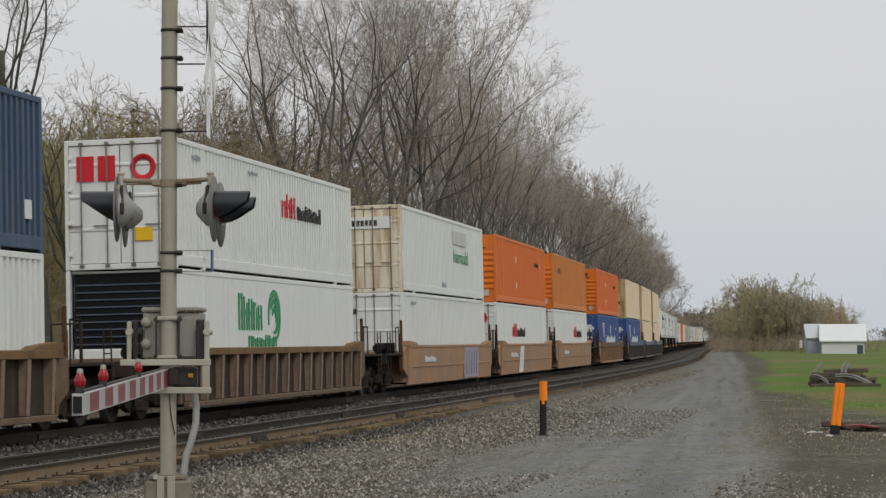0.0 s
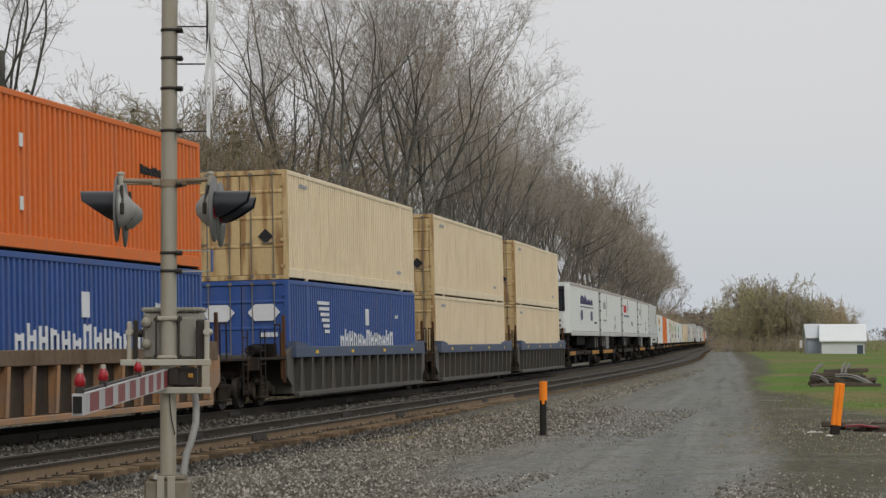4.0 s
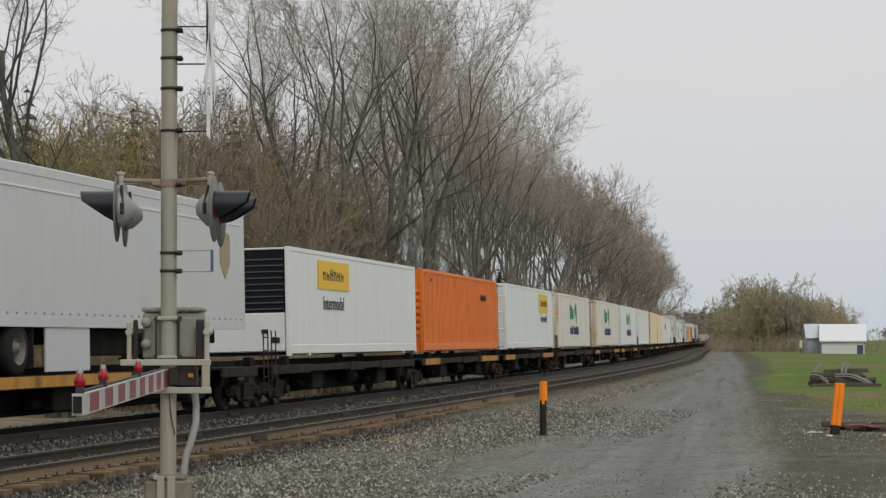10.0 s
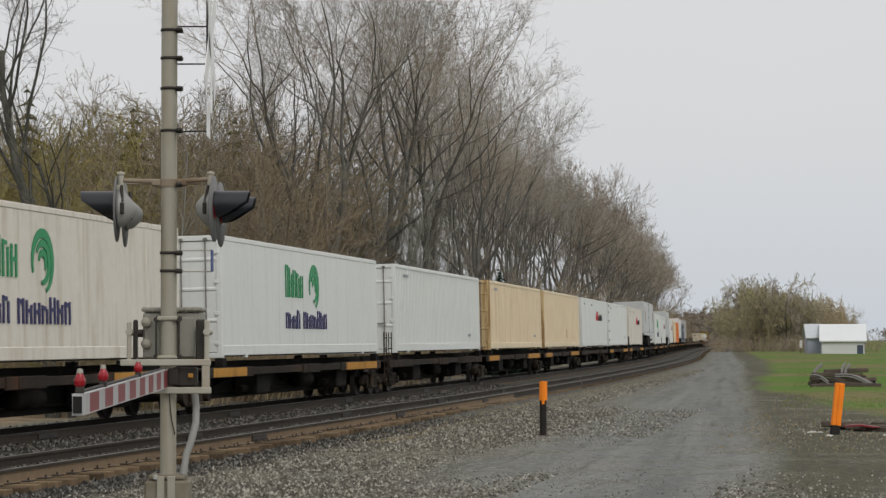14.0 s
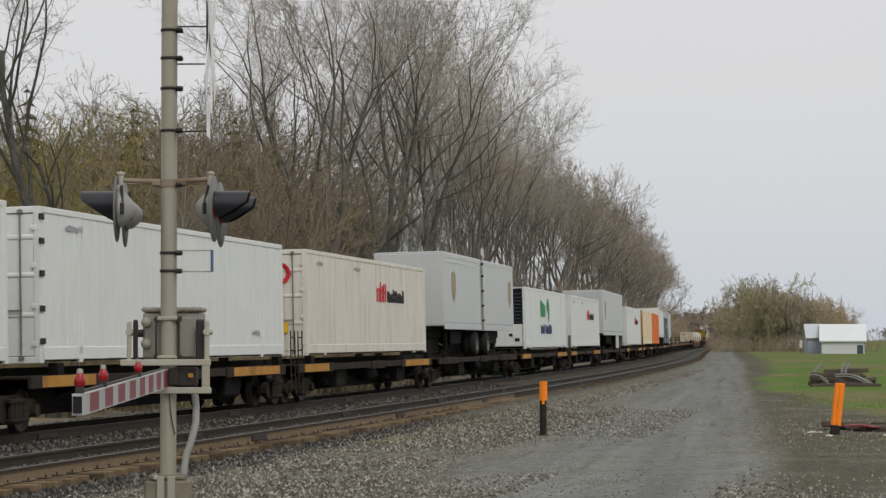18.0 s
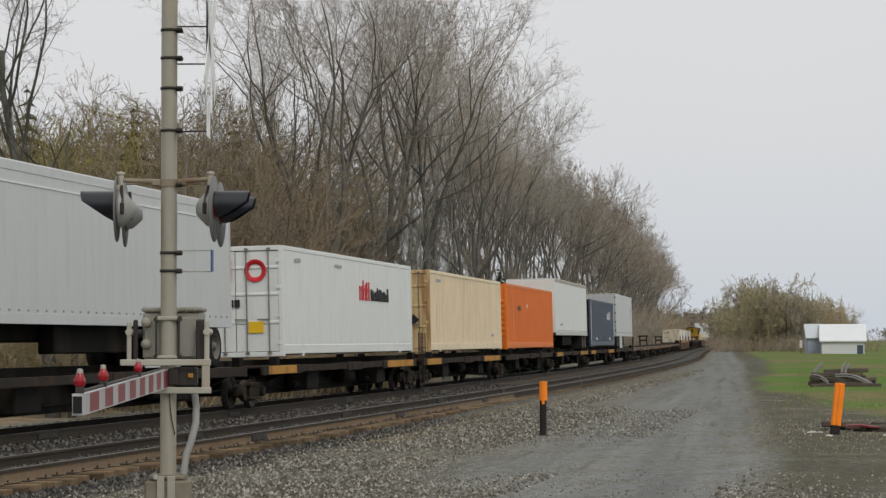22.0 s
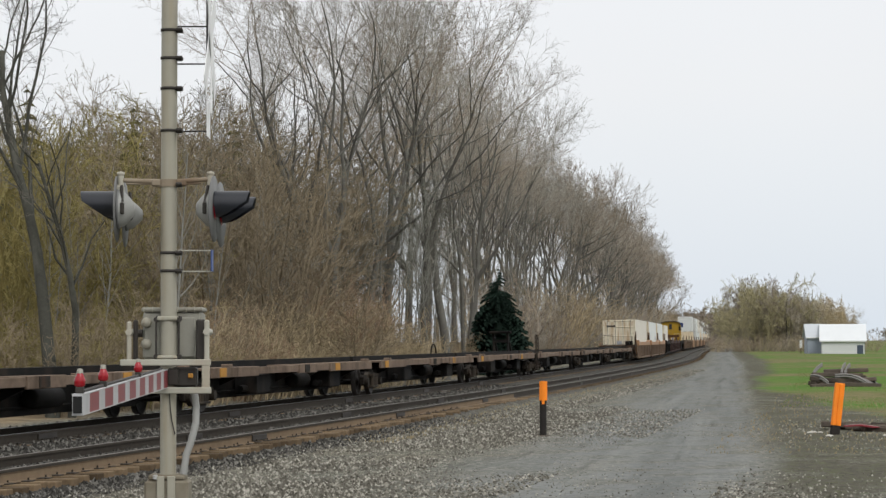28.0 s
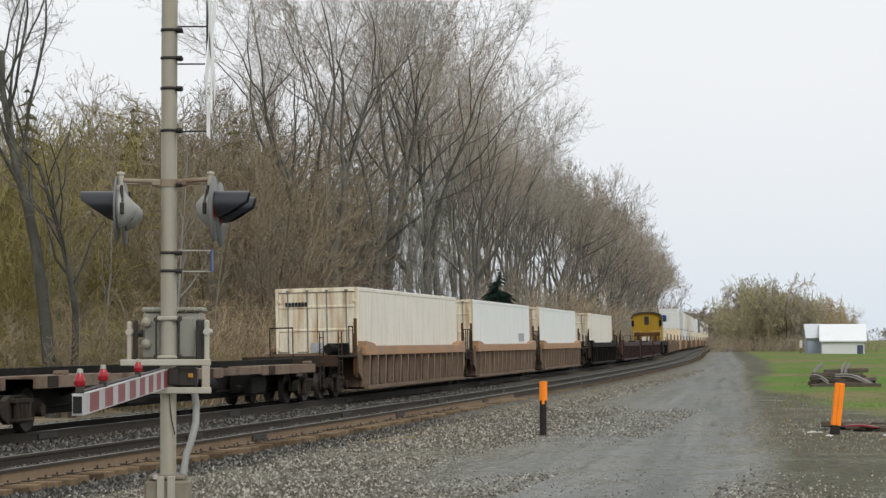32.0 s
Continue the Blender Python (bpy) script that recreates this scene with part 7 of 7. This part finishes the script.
# ---- the crossing signal: built round its mast, x to the right as the camera sees it, y away ----
def build_signal():
    d = 18.0
    px = d / 3643.7                      # metres a step at the mast
    base = Vector(((298.5 - 784) * px, d, 0.0))

    def H(row):
        """Height for a row of the view at the mast."""
        return EYE + (604.2 - row) * px

    def X(col):
        return (col - 298.5) * px

    mast = thing("crossing_signal", "grey crossing signal mast with flashing lamps and gate machine", "crossing signal", at=Matrix.Translation(base))
    part("mast", Shape().rod((0, 0, 0.2), (0, 0, H(-260)), 0.0705, n=24), M["mast"], mast, "painted round steel mast")
    # base casting
    foot = part("base", Shape().box(X(260), X(337), -0.14, 0.14, -0.35, H(848), 0.02).box(X(266), X(331), -0.12, 0.12, H(848), H(838), 0.015), M["base_iron"], mast, "grimy cast mast base")
    part("base_flange", Shape().box(X(283), X(296), -0.165, -0.14, -0.3, H(840), 0.006).box(X(301), X(315), -0.165, -0.14, -0.3, H(840), 0.006), M["mast"], foot)
    part("bolt", Shape().rod((X(280), -0.15, H(845)), (X(280), -0.15, H(838)), 0.02, n=8), M["chrome"], foot)
    part("foundation", Shape().box(-0.4, 0.4, -0.4, 0.4, -0.75, -0.2, 0.03), M["concrete"], mast, "concrete foundation")
    # clamps up the mast
    for row in (52, 102, 156, 231, 327, 448, 480):
        part("clamp", Shape().turned([(-0.012, 0.070), (-0.012, 0.078), (0.012, 0.078), (0.012, 0.070)], (0, 0, 0), (0, 0, 1), 20).box(0.055, 0.12, -0.045, 0.03, -0.022, 0.02, 0.01).rod((0.07, -0.07, 0), (0.12, -0.07, 0.0), 0.016, n=8),
             M["iron"], mast, "dark clamp band", Matrix.Translation((0, 0, H(row))))
    # lamp crossarm
    part("crossarm", Shape().rod((X(213), 0, H(319)), (X(284), 0, H(322)), 0.019, 0.026, n=10).rod((X(313), 0, H(322)), (X(372), 0, H(317)), 0.026, 0.019, n=10).rod((X(222), 0, H(325)), (X(284), 0, H(326)), 0.01, n=8).rod((X(313), 0, H(326)), (X(356), 0, H(324)), 0.01, n=8), M["rusty_arm"], mast, "rusty cream crossarm")
    part("crossarm_hub", Shape().rod((0, 0, H(331)), (0, 0, H(318)), 0.079, n=20).box(X(268), X(286), -0.04, 0.04, H(330), H(317), 0.012).box(X(311), X(330), -0.04, 0.04, H(330), H(317), 0.012), M["rusty_arm"], mast, "rust-stained arm hub")
    for col, way in ((213, -1), (372, 1)):
        lamp = part("lamp_head", Shape().rod((X(col), 0, H(330)), (X(col), 0, H(311)), 0.028, n=12).turned([(0.0, 0.024), (0.012, 0.034), (0.03, 0.034), (0.04, 0.0)], (X(col), 0, H(311)), (0, 0, 1), 12).box(X(col) - 0.045, X(col) + 0.03, -0.05, 0.05, H(345), H(328), 0.015), M["bracket"], mast, "flashing-light unit with a black hood")
        cx, cz = X(col - way * 1), H(370)
        # two lights back to back behind their discs: one for each side of the crossing
        for x0, y0, drop, wide in ((cx, 0.0, 0.0, 0.88), (cx + 0.02, 0.34, 0.03, 0.72)):
            zc, zh = cz - drop, H(362) - drop
            part("housing", Shape().turned([(0.03, 0.185 * wide), (-0.03, 0.17 * wide), (-0.08, 0.11 * wide), (-0.115, 0.06 * wide), (-0.12, 0.0)], (x0, y0, zc), (way, -0.05, 0), 24), M["lamp_grey"], lamp, "cast lamp housing")
            part("mount", Shape().box(x0 - way * 0.03 - 0.017, x0 - way * 0.03 + 0.017, y0 - 0.185 * wide, y0 - 0.12, zc - 0.055, zc + 0.05, 0.008).rod((x0 - way * 0.03, y0 - 0.15 * wide, zc + 0.05), (x0 - way * 0.01, y0 - 0.05, zc + 0.2), 0.014, n=8), M["iron"], lamp, "dark hinge and cable gland")
            part("rim", Shape().turned([(0.012, 0.17 * wide), (0.012, 0.2 * wide), (0.032, 0.2 * wide), (0.032, 0.17 * wide)], (x0, y0, zc), (way, -0.05, 0), 28), M["lamp_dark"], lamp)
            part("background", Shape().turned([(0.034, 0.0), (0.034, 0.29), (0.041, 0.29), (0.041, 0.0)], (x0, y0, zc), (way, -0.05, 0), 32), M["lamp_dark"], lamp, "round background plate")
            part("lens", Shape().turned([(0.045, 0.12), (0.065, 0.085), (0.073, 0.0)], (x0, y0, zh - 0.02), (way, 0, 0), 20), M["lens"], lamp, "dark red lens")
            # hood: a tube cut away slantwise below
            hood, ring, rad = Shape(), 20, 0.118
            rows = []
            for k in range(7):
                f = k / 6
                half = radians(178 - 100 * f)
                rows.append([(x0 + way * (0.042 + 0.28 * f + (0.03 * math.cos(half * (2 * i / ring - 1)) if k == 6 else 0)), y0 + rad * math.sin(half * (2 * i / ring - 1)), zh + rad * math.cos(half * (2 * i / ring - 1))) for i in range(ring + 1)])
            for shrink in (1.0, 0.95):
                pts = [(p[0], y0 + (p[1] - y0) * shrink, zh + (p[2] - zh) * shrink) for r_ in rows for p in r_]
                hood.face_loop(pts, [(k * (ring + 1) + i, k * (ring + 1) + i + 1, (k + 1) * (ring + 1) + i + 1, (k + 1) * (ring + 1) + i) for k in range(6) for i in range(ring)], True)
            part("hood", hood, M["hood"], lamp, "black lamp hood")
    # edge-on warning sign: a cross of two white blades
    sign = part("crossbuck", Shape().box(X(366) - 0.008, X(366) + 0.004, -0.035, 0.035, H(130), H(-60), 0.002), M["iron"], mast, "white crossed warning boards seen edge-on")
    for tilt in (45, -45):
        m = Matrix.Translation((X(372) + (0.006 if tilt > 0 else -0.006), 0.0, H(74))) @ Matrix.Rotation(radians(2.2 if tilt > 0 else 0.8), 4, "Z") @ Matrix.Rotation(radians(tilt), 4, "X")
        part("board", Shape().box(-0.003, 0.003, -0.115, 0.115, -0.61, 0.61, 0.001), M["sign_white"], sign, "", m)
    part("plate", Shape().box(X(368) - 0.003, X(368) + 0.003, -0.16, 0.16, H(243), H(180), 0.001), M["sign_white"], sign, "", Matrix.Rotation(radians(1.5), 4, "Z"))
    part("strap", Shape().box(X(372), X(374.5), -0.03, 0.03, H(200), H(60), 0.001), M["sign_white"], sign)
    for row in (45, 112, 232):
        part("sign_bracket", Shape().rod((0.06, 0, H(row)), (X(366), 0, H(row)), 0.007, n=8), M["iron"], mast)
    part("notice", Shape().box(X(374), X(376), -0.08, 0.08, H(481), H(443), 0.001), M["sign_blue"], mast, "small blue notice plate seen edge-on", Matrix.Rotation(radians(0.6), 4, "Z"))
    part("sign_bracket", Shape().rod((0.06, 0, H(444)), (X(375), 0, H(444)), 0.006, n=8).rod((0.06, 0, H(481)), (X(375), 0, H(481)), 0.006, n=8), M["bracket"], mast)
    # gate machine behind the mast
    box = part("gate_machine", Shape().box(X(250), X(354), 0.09, 0.42, H(636), H(552), 0.02), M["box"], mast, "cast aluminium gate machine")
    part("lid", Shape().box(X(248), X(356), 0.07, 0.44, H(552), H(544), 0.012), M["box"], box)
    for i in range(7):
        part("lid_rib", Shape().box(X(252 + i * 15), X(253.5 + i * 15), 0.055, 0.07, H(553), H(543)), M["mast"], box)
    part("cover", Shape().box(X(314), X(345), 0.055, 0.09, H(634), H(561), 0.015), M["box"], box, "raised cover")
    for col, row in ((257, 571), (257, 609)):
        part("knob", Shape().turned([(0.0, 0.045), (-0.03, 0.045), (-0.05, 0.034), (-0.055, 0.0)], (X(col), 0.09, H(row)), (0, 1, 0), 16), M["mast"], box, "round cast plug")
    for col in (278, 318):
        part("u_bolt", Shape().rod((X(col), -0.02, H(562)), (X(col), 0.1, H(562)), 0.012, n=8).rod((X(col), -0.05, H(632)), (X(col), -0.05, H(565)), 0.008, n=8).rod((X(col), -0.07, H(566)), (X(col), 0.0, H(566)), 0.022, n=8).rod((X(col), -0.07, H(631)), (X(col), 0.0, H(631)), 0.022, n=8), M["iron"], box)
    part("saddle", Shape().box(X(280), X(316), -0.085, 0.09, H(568), H(560), 0.01).box(X(280), X(316), -0.085, 0.09, H(636), H(629), 0.01), M["mast"], box)
    # counterweight frame round the machine
    fr = part("gate_frame", Shape().box(X(217), X(376), -0.13, -0.10, H(647), H(636), 0.006).box(X(232), X(377), -0.13, -0.10, H(696), H(685), 0.006), M["bracket"], mast, "cream gate-arm frame")
    for c0, c1, r0 in ((228, 236, 569), (364, 373, 567)):
        part("upright", Shape().box(X(c0), X(c1), -0.12, -0.08, H(646), H(r0), 0.012).rod(((X(c0) + X(c1)) / 2, -0.13, H(588)), ((X(c0) + X(c1)) / 2, 0.12, H(588)), 0.03, n=12), M["bracket"], fr)
        part("shaft_arm", Shape().box(X(c0 + (9 if c0 < 300 else -16)), X(c1 + (9 if c0 < 300 else -8)), -0.05, 0.0, H(640), H(566), 0.012), M["iron"], fr)
    part("upright", Shape().box(X(360), X(374), -0.125, -0.095, H(690), H(640), 0.008), M["bracket"], fr)
    part("bearing", Shape().rod((X(347), 0.1, H(588)), (X(366), 0.1, H(588)), 0.035, n=12).rod((X(236), 0.1, H(590)), (X(250), 0.1, H(590)), 0.035, n=12), M["iron"], fr)
    part("lower_gear", Shape().box(X(298), X(350), -0.06, 0.06, H(684), H(650), 0.015).box(X(300), X(318), -0.1, 0.02, H(682), H(652), 0.01), M["iron"], fr, "greasy dark arm pivot")
    part("tag", Shape().box(X(335), X(344), -0.09, -0.07, H(669), H(661), 0.006), M["yellow_car"], fr)
    # cable and conduit
    hose = Shape()
    pts = [Vector((X(343), 0.05, H(690))), Vector((X(347), 0.03, H(720))), Vector((X(347), 0.0, H(750))), Vector((X(340), -0.03, H(780))), Vector((X(331), -0.04, H(805))), Vector((X(327), -0.05, H(838)))]
    for a, b in zip(pts, pts[1:]):
        hose.rod(a, b, 0.031, n=12, caps=False)
    for p in pts[1:-1]:
        hose.turned([(-0.030, 0.001), (-0.02, 0.023), (0.0, 0.0312), (0.02, 0.023), (0.030, 0.001)], p, (0, 0, 1), 12)
    part("conduit", hose, M["lamp_grey"], mast, "grey flexible conduit")
    wire = Shape()
    pts = [Vector((X(302), -0.08, H(690))), Vector((X(304), -0.082, H(720))), Vector((X(307), -0.08, H(745))), Vector((X(312), -0.06, H(768)))]
    for a, b in zip(pts, pts[1:]):
        wire.rod(a, b, 0.005, n=6, caps=False)
    part("cable", wire, M["iron"], mast)


def build_arm():
    """The lowered gate arm, reaching out from the mast towards the viewer."""
    root, tip = Vector((-2.42, 17.9, 1.385)), Vector((-1.905, 10.75, 1.38))
    way = (tip - root).normalized()
    length = (tip - root).length
    m = Matrix.Translation(root) @ Matrix.Rotation(math.atan2(way.y, way.x), 4, "Z") @ Matrix.Rotation(-math.asin(way.z), 4, "Y")
    arm = thing("gate_arm", "lowered crossing gate arm with red and white stripes", "crossing gate", at=m)

    def high(x):
        return 0.074 - 0.024 * x / length
    n, edges = 16, [0.0]
    x = 0.0
    for i in range(n):
        x0, x1 = length * (i + (0.2 if i % 2 else 0)) / n, length * (i + (1 if i % 2 else 1.2)) / n
        h0, h1 = high(x0), high(x1)
        part("stripe", Shape().prism([(x0, -h0), (x1, -h1), (x1, h1), (x0, h0)], "y", -0.028, 0.028), M["arm_white" if i % 2 else "arm_red"], arm, "reflective stripe")
    part("edge_strip", Shape().prism([(0, high(0)), (length, high(length)), (length, high(length) + 0.006), (0, high(0) + 0.006)], "y", -0.031, 0.031).prism([(0, -high(0) - 0.006), (length, -high(length) - 0.006), (length, -high(length)), (0, -high(0))], "y", -0.031, 0.031), M["arm_white"], arm)
    part("end_cap", Shape().box(length, length + 0.014, -0.023, 0.023, -high(length) + 0.006, high(length) - 0.006, 0.002), M["tyre"], arm)
    part("conduit", Shape().rod((0.3, 0.0, high(0) + 0.018), (length * 0.96, 0.0, high(length) + 0.016), 0.009, n=8), M["iron"], arm)
    for f in (0.42, 0.80, 0.985):
        x = length * f
        z = high(x) + 0.012
        lamp = part("arm_lamp", Shape().box(x - 0.03, x + 0.03, -0.022, 0.022, z - 0.01, z + 0.028, 0.006), M["iron"], arm, "small red gate lamp")
        part("lens", Shape().turned([(0.026, 0.016), (0.036, 0.029), (0.066, 0.031), (0.092, 0.019), (0.1, 0.017)], (x, 0, z), (0, 0, 1), 14), M["lamp_red"], lamp, "red lamp lens")
        part("cap", Shape().turned([(0.1, 0.018), (0.122, 0.015), (0.126, 0.0)], (x, 0, z), (0, 0, 1), 12), M["box"], lamp, "clear grey lamp top")


# ---- posts, scrap and barn ----
def build_roadside():
    left = thing("marker_post", "black marker post with a fluorescent orange top", "post", at=pose(2.1, 43.6, -0.32, 0, 0.6, 5))
    part("post", Shape().rod((0, 0, -0.1), (0, 0, 0.76), 0.075, 0.07, n=14), M["post_black"], left)
    part("top", Shape().rod((0, 0, 0.76), (0, 0, 1.165), 0.085, 0.083, n=14), M["post_orange"], left, "fluorescent orange sleeve")
    part("drip", Shape().box(-0.04, 0.02, -0.079, -0.06, 0.68, 0.77, 0.004), M["post_orange"], left)
    part("footing", Shape().turned([(0.0, 0.26), (0.03, 0.18), (0.05, 0.08)], (0, 0, -0.02), (0, 0, 1), 12), M["old_wood"], left, "dark rotted base")
    right = thing("marker_post", "leaning fluorescent orange marker post", "post", at=pose(8.2, 43.3, -0.32, 0, 7.5, 20))
    part("board", Shape().box(-0.115, 0.105, -0.035, 0.035, 0.22, 1.12, 0.012).box(-0.03, 0.03, -0.06, 0.06, 0.24, 1.10, 0.01), M["post_orange"], right)
    part("foot", Shape().box(-0.11, 0.10, -0.04, 0.04, -0.15, 0.23, 0.015), M["post_black"], right)
    # scrap and rotten mats round the leaning post
    rng = random.Random(9)
    for i in range(9):
        x, y = 8.8 + rng.uniform(0.0, 2.8), 45.6 + rng.uniform(-1.0, 1.4)
        ob = thing("scrap_timber", "rotten dark timber lying in the dirt", "timber", "scrap timbers", at=pose(x, y, -0.27 + rng.uniform(0, 0.1), rng.uniform(-4, 4), rng.uniform(-3, 3), rng.uniform(-40, 40)))
        w, l_ = rng.uniform(0.12, 0.34), rng.uniform(0.2, 0.55)
        part("timber", Shape().box(-l_, l_, -w / 2, w / 2, -0.06, 0.07, 0.02), M["old_wood"], ob)
    ob = thing("warning_strip", "crumpled orange-red plastic strip among scrap timber", "plastic strip", at=pose(9.0, 44.6, -0.2, 0, 4, -12))
    part("strip", Shape().prism([(-0.35, 0), (0.0, 0.04), (0.3, 0.02), (0.42, 0.05), (0.3, 0.06), (0.0, 0.08), (-0.35, 0.03)], "y", -0.09, 0.09), M["arm_red"], ob)
    for i in range(11):
        x, y = 7.3 + rng.uniform(0, 3.2), 41.6 + rng.uniform(0, 2.6)
        r = rng.uniform(0.04, 0.13)
        ob = thing("rock", "pale broken rock on the ground", "rock", "pale rocks", at=pose(x, y, -0.29, rng.uniform(-20, 20), rng.uniform(-20, 20), rng.uniform(0, 180)))
        part("rock", Shape().turned([(-r * 0.4, r * 0.5), (-r * 0.1, r), (r * 0.3, r * 0.7), (r * 0.45, 0.0)], (0, 0, 0), (0.2, 0.1, 1), 7), M["pale_rock"], ob)
    # track-panel scrap on the grass
    heap = Matrix.Translation((17.0, 88.2, -0.32))
    for x, y, z, rx, ry, rz, half in ((-0.35, -0.75, 0.10, 4, -3, 12, 1.15), (0.35, -0.7, 0.11, -6, 2, -14, 1.2), (-0.2, -0.55, 0.29, 3, 4, 5, 1.25), (0.5, -0.5, 0.28, 0, -5, -7, 0.9), (-0.1, 0.6, 0.12, 0, 2, 4, 1.2),
                                     (0.1, 0.65, 0.31, 5, -2, -5, 1.15), (-0.05, 0.6, 0.50, -4, 1, 3, 1.1), (0.35, 0.7, 0.68, 3, -2, -3, 0.95), (1.0, 0.2, 0.3, 0, 10, 78, 0.7), (-1.0, 0.0, 0.3, 0, -8, 66, 0.75)):
        ob = thing("old_tie", "rotten railway tie in a scrap heap on grass", "railway tie", "scrap ties", at=heap @ pose(x, y, z, rx, ry, rz))
        part("tie", Shape().box(-half, half, -0.11, 0.11, -0.09, 0.09, 0.025), M["old_wood"], ob)
    for p, q, rise in (((-1.4, -0.5, 0.50), (-0.7, -0.9, 0.22), 0.12), ((-0.35, -0.5, 0.52), (1.15, -0.95, 0.06), 0.2), ((-0.15, -0.4, 0.50), (1.25, -0.8, 0.1), 0.16), ((-1.1, 0.5, 0.62), (-0.65, 0.85, 0.98), 0.06), ((0.1, 0.5, 0.62), (0.35, 0.85, 1.02), 0.05), ((0.25, 0.5, 0.60), (0.55, 0.85, 0.98), 0.05), ((0.95, -0.2, 0.4), (1.5, -0.7, 0.05), 0.08)):
        ob = thing("bent_rail", "short bent length of bare steel rail on scrap ties", "rail", "bent rails", at=heap)
        pts = [Vector(p).lerp(Vector(q), k / 7) + Vector((0, 0, rise * math.sin(math.pi * k / 7))) for k in range(8)]
        sh = Shape()
        for u, w in zip(pts, pts[1:]):
            sh.rod(u, w, 0.042, n=6)
            sh.rod(u - Vector((0, 0, 0.09)), w - Vector((0, 0, 0.09)), 0.05, n=6)
        part("rail", sh, M["scrap_steel"], ob)
    pole = thing("reflector_post", "small white reflector post by the field", "post", at=pose(50.3, 290, -0.45))
    part("post", Shape().rod((0, 0, 0), (0, 0, 2.2), 0.05, n=8), M["old_wood"], pole)
    part("plate", Shape().box(-0.16, 0.16, -0.03, 0.03, 1.0, 2.1, 0.01), M["sign_white"], pole)


def barn(name, words, w, d, eave, ridge, wall, roof, at, door=None):
    ob = thing(name, words, "barn", "barns across the field", at=at)
    part("wall", Shape().box(0, w, 0, 0.12, 0, eave), M[wall], ob, "front wall")
    part("wall", Shape().box(0, w, d - 0.12, d, 0, eave), M[wall], ob)
    for x in (0, w - 0.12):
        part("gable_wall", Shape().prism([(0, 0), (d, 0), (d, eave), (d / 2, ridge), (0, eave)], "x", x, x + 0.12), M[wall], ob)
    k = (ridge - eave) / (d / 2)
    part("roof", Shape().prism([(-0.3, eave - 0.3 * k), (d / 2, ridge), (d / 2, ridge + 0.1), (-0.3, eave - 0.3 * k + 0.1)], "x", -0.25, w + 0.25), M[roof], ob, "metal roof slope")
    part("roof", Shape().prism([(d + 0.3, eave - 0.3 * k), (d / 2, ridge), (d / 2, ridge + 0.1), (d + 0.3, eave - 0.3 * k + 0.1)], "x", -0.25, w + 0.25), M[roof], ob)
    n = int(w / 0.6)
    for i in range(1, n):
        part("batten", Shape().box(-0.02, 0.02, -0.02, 0.0, 0.02, eave), M[wall], ob, "", Matrix.Translation((w * i / n, 0, 0)), ("batten", wall, round(eave, 1)))
    part("eave_board", Shape().box(-0.25, w + 0.25, -0.36, -0.3, eave - 0.3 * k - 0.06, eave - 0.3 * k + 0.1), M["sign_white"], ob)
    if door:
        part("door", Shape().box(door, door + 0.85, -0.04, 0.02, 0, 1.35, 0.01), M["slate"], ob, "dark small door")
    return ob


build_signal()
build_arm()
build_roadside()
barn("barn", "small white metal-roofed barn on the grass", 6.1, 6.5, 2.1, 4.25, "barn_white", "barn_roof", pose(53.7, 293.0, -0.45, 0, 0, -10.5), door=5.0)
barn("barn", "blue-grey shed behind the white barn", 2.2, 2.6, 2.75, 4.3, "barn_blue", "barn_roof_grey", pose(52.15, 295.5, -0.45, 0, 0, -1))


def build_grass():
    """Tufts of grass: green on the verge, dead along the tracks and the dirt."""
    rng = np.random.default_rng(8)
    for name, words, mat, count, boxes, tall in (("green_grass", "short green spring grass", "grass_blade", 9000, ((13.6, 30, 62, 140),), 0.035), ("dead_grass", "dead straw-coloured grass tufts", "dry_grass", 6000, ((13.2, 19, 36, 95), (5.8, 6.8, 40, 130), (-7.5, -4.4, 45, 130)), 0.06)):
        sh = Shape()
        for i in range(count):
            l0, l1, s0, s1 = boxes[i % len(boxes)]
            s, lat = s0 + (s1 - s0) * rng.random() ** 1.4, rng.uniform(l0, l1)
            c = np.array(beside(s, lat, ground_height(s, lat)))
            a, h, w = rng.uniform(0, 6.28), tall * rng.uniform(0.4, 1.1), rng.uniform(0.012, 0.03)
            dx, dy = math.cos(a), math.sin(a)
            lean = rng.uniform(-0.6, 0.6, 2) * h
            sh.face_loop([(c[0] - dx * w, c[1] - dy * w, c[2] - 0.02), (c[0] + dx * w, c[1] + dy * w, c[2] - 0.02), (c[0] - dy * w * 0.6, c[1] + dx * w * 0.6, c[2] - 0.02), (c[0] + lean[0], c[1] + lean[1], c[2] + h)], [(0, 1, 3), (1, 2, 3), (2, 0, 3)])
        tagged(part(name, sh, M[mat], None, words), category="grass", kind="stuff")


build_grass()


def motions():
    """The train rolls towards the crossing along the canted curve."""
    for ob, u in MOVING:
        walk(ob, [(float(t), rail_pose(u - SPEED * t - 0.5 * GAIN * t * t)) for t in range(0, 33)])


motions()
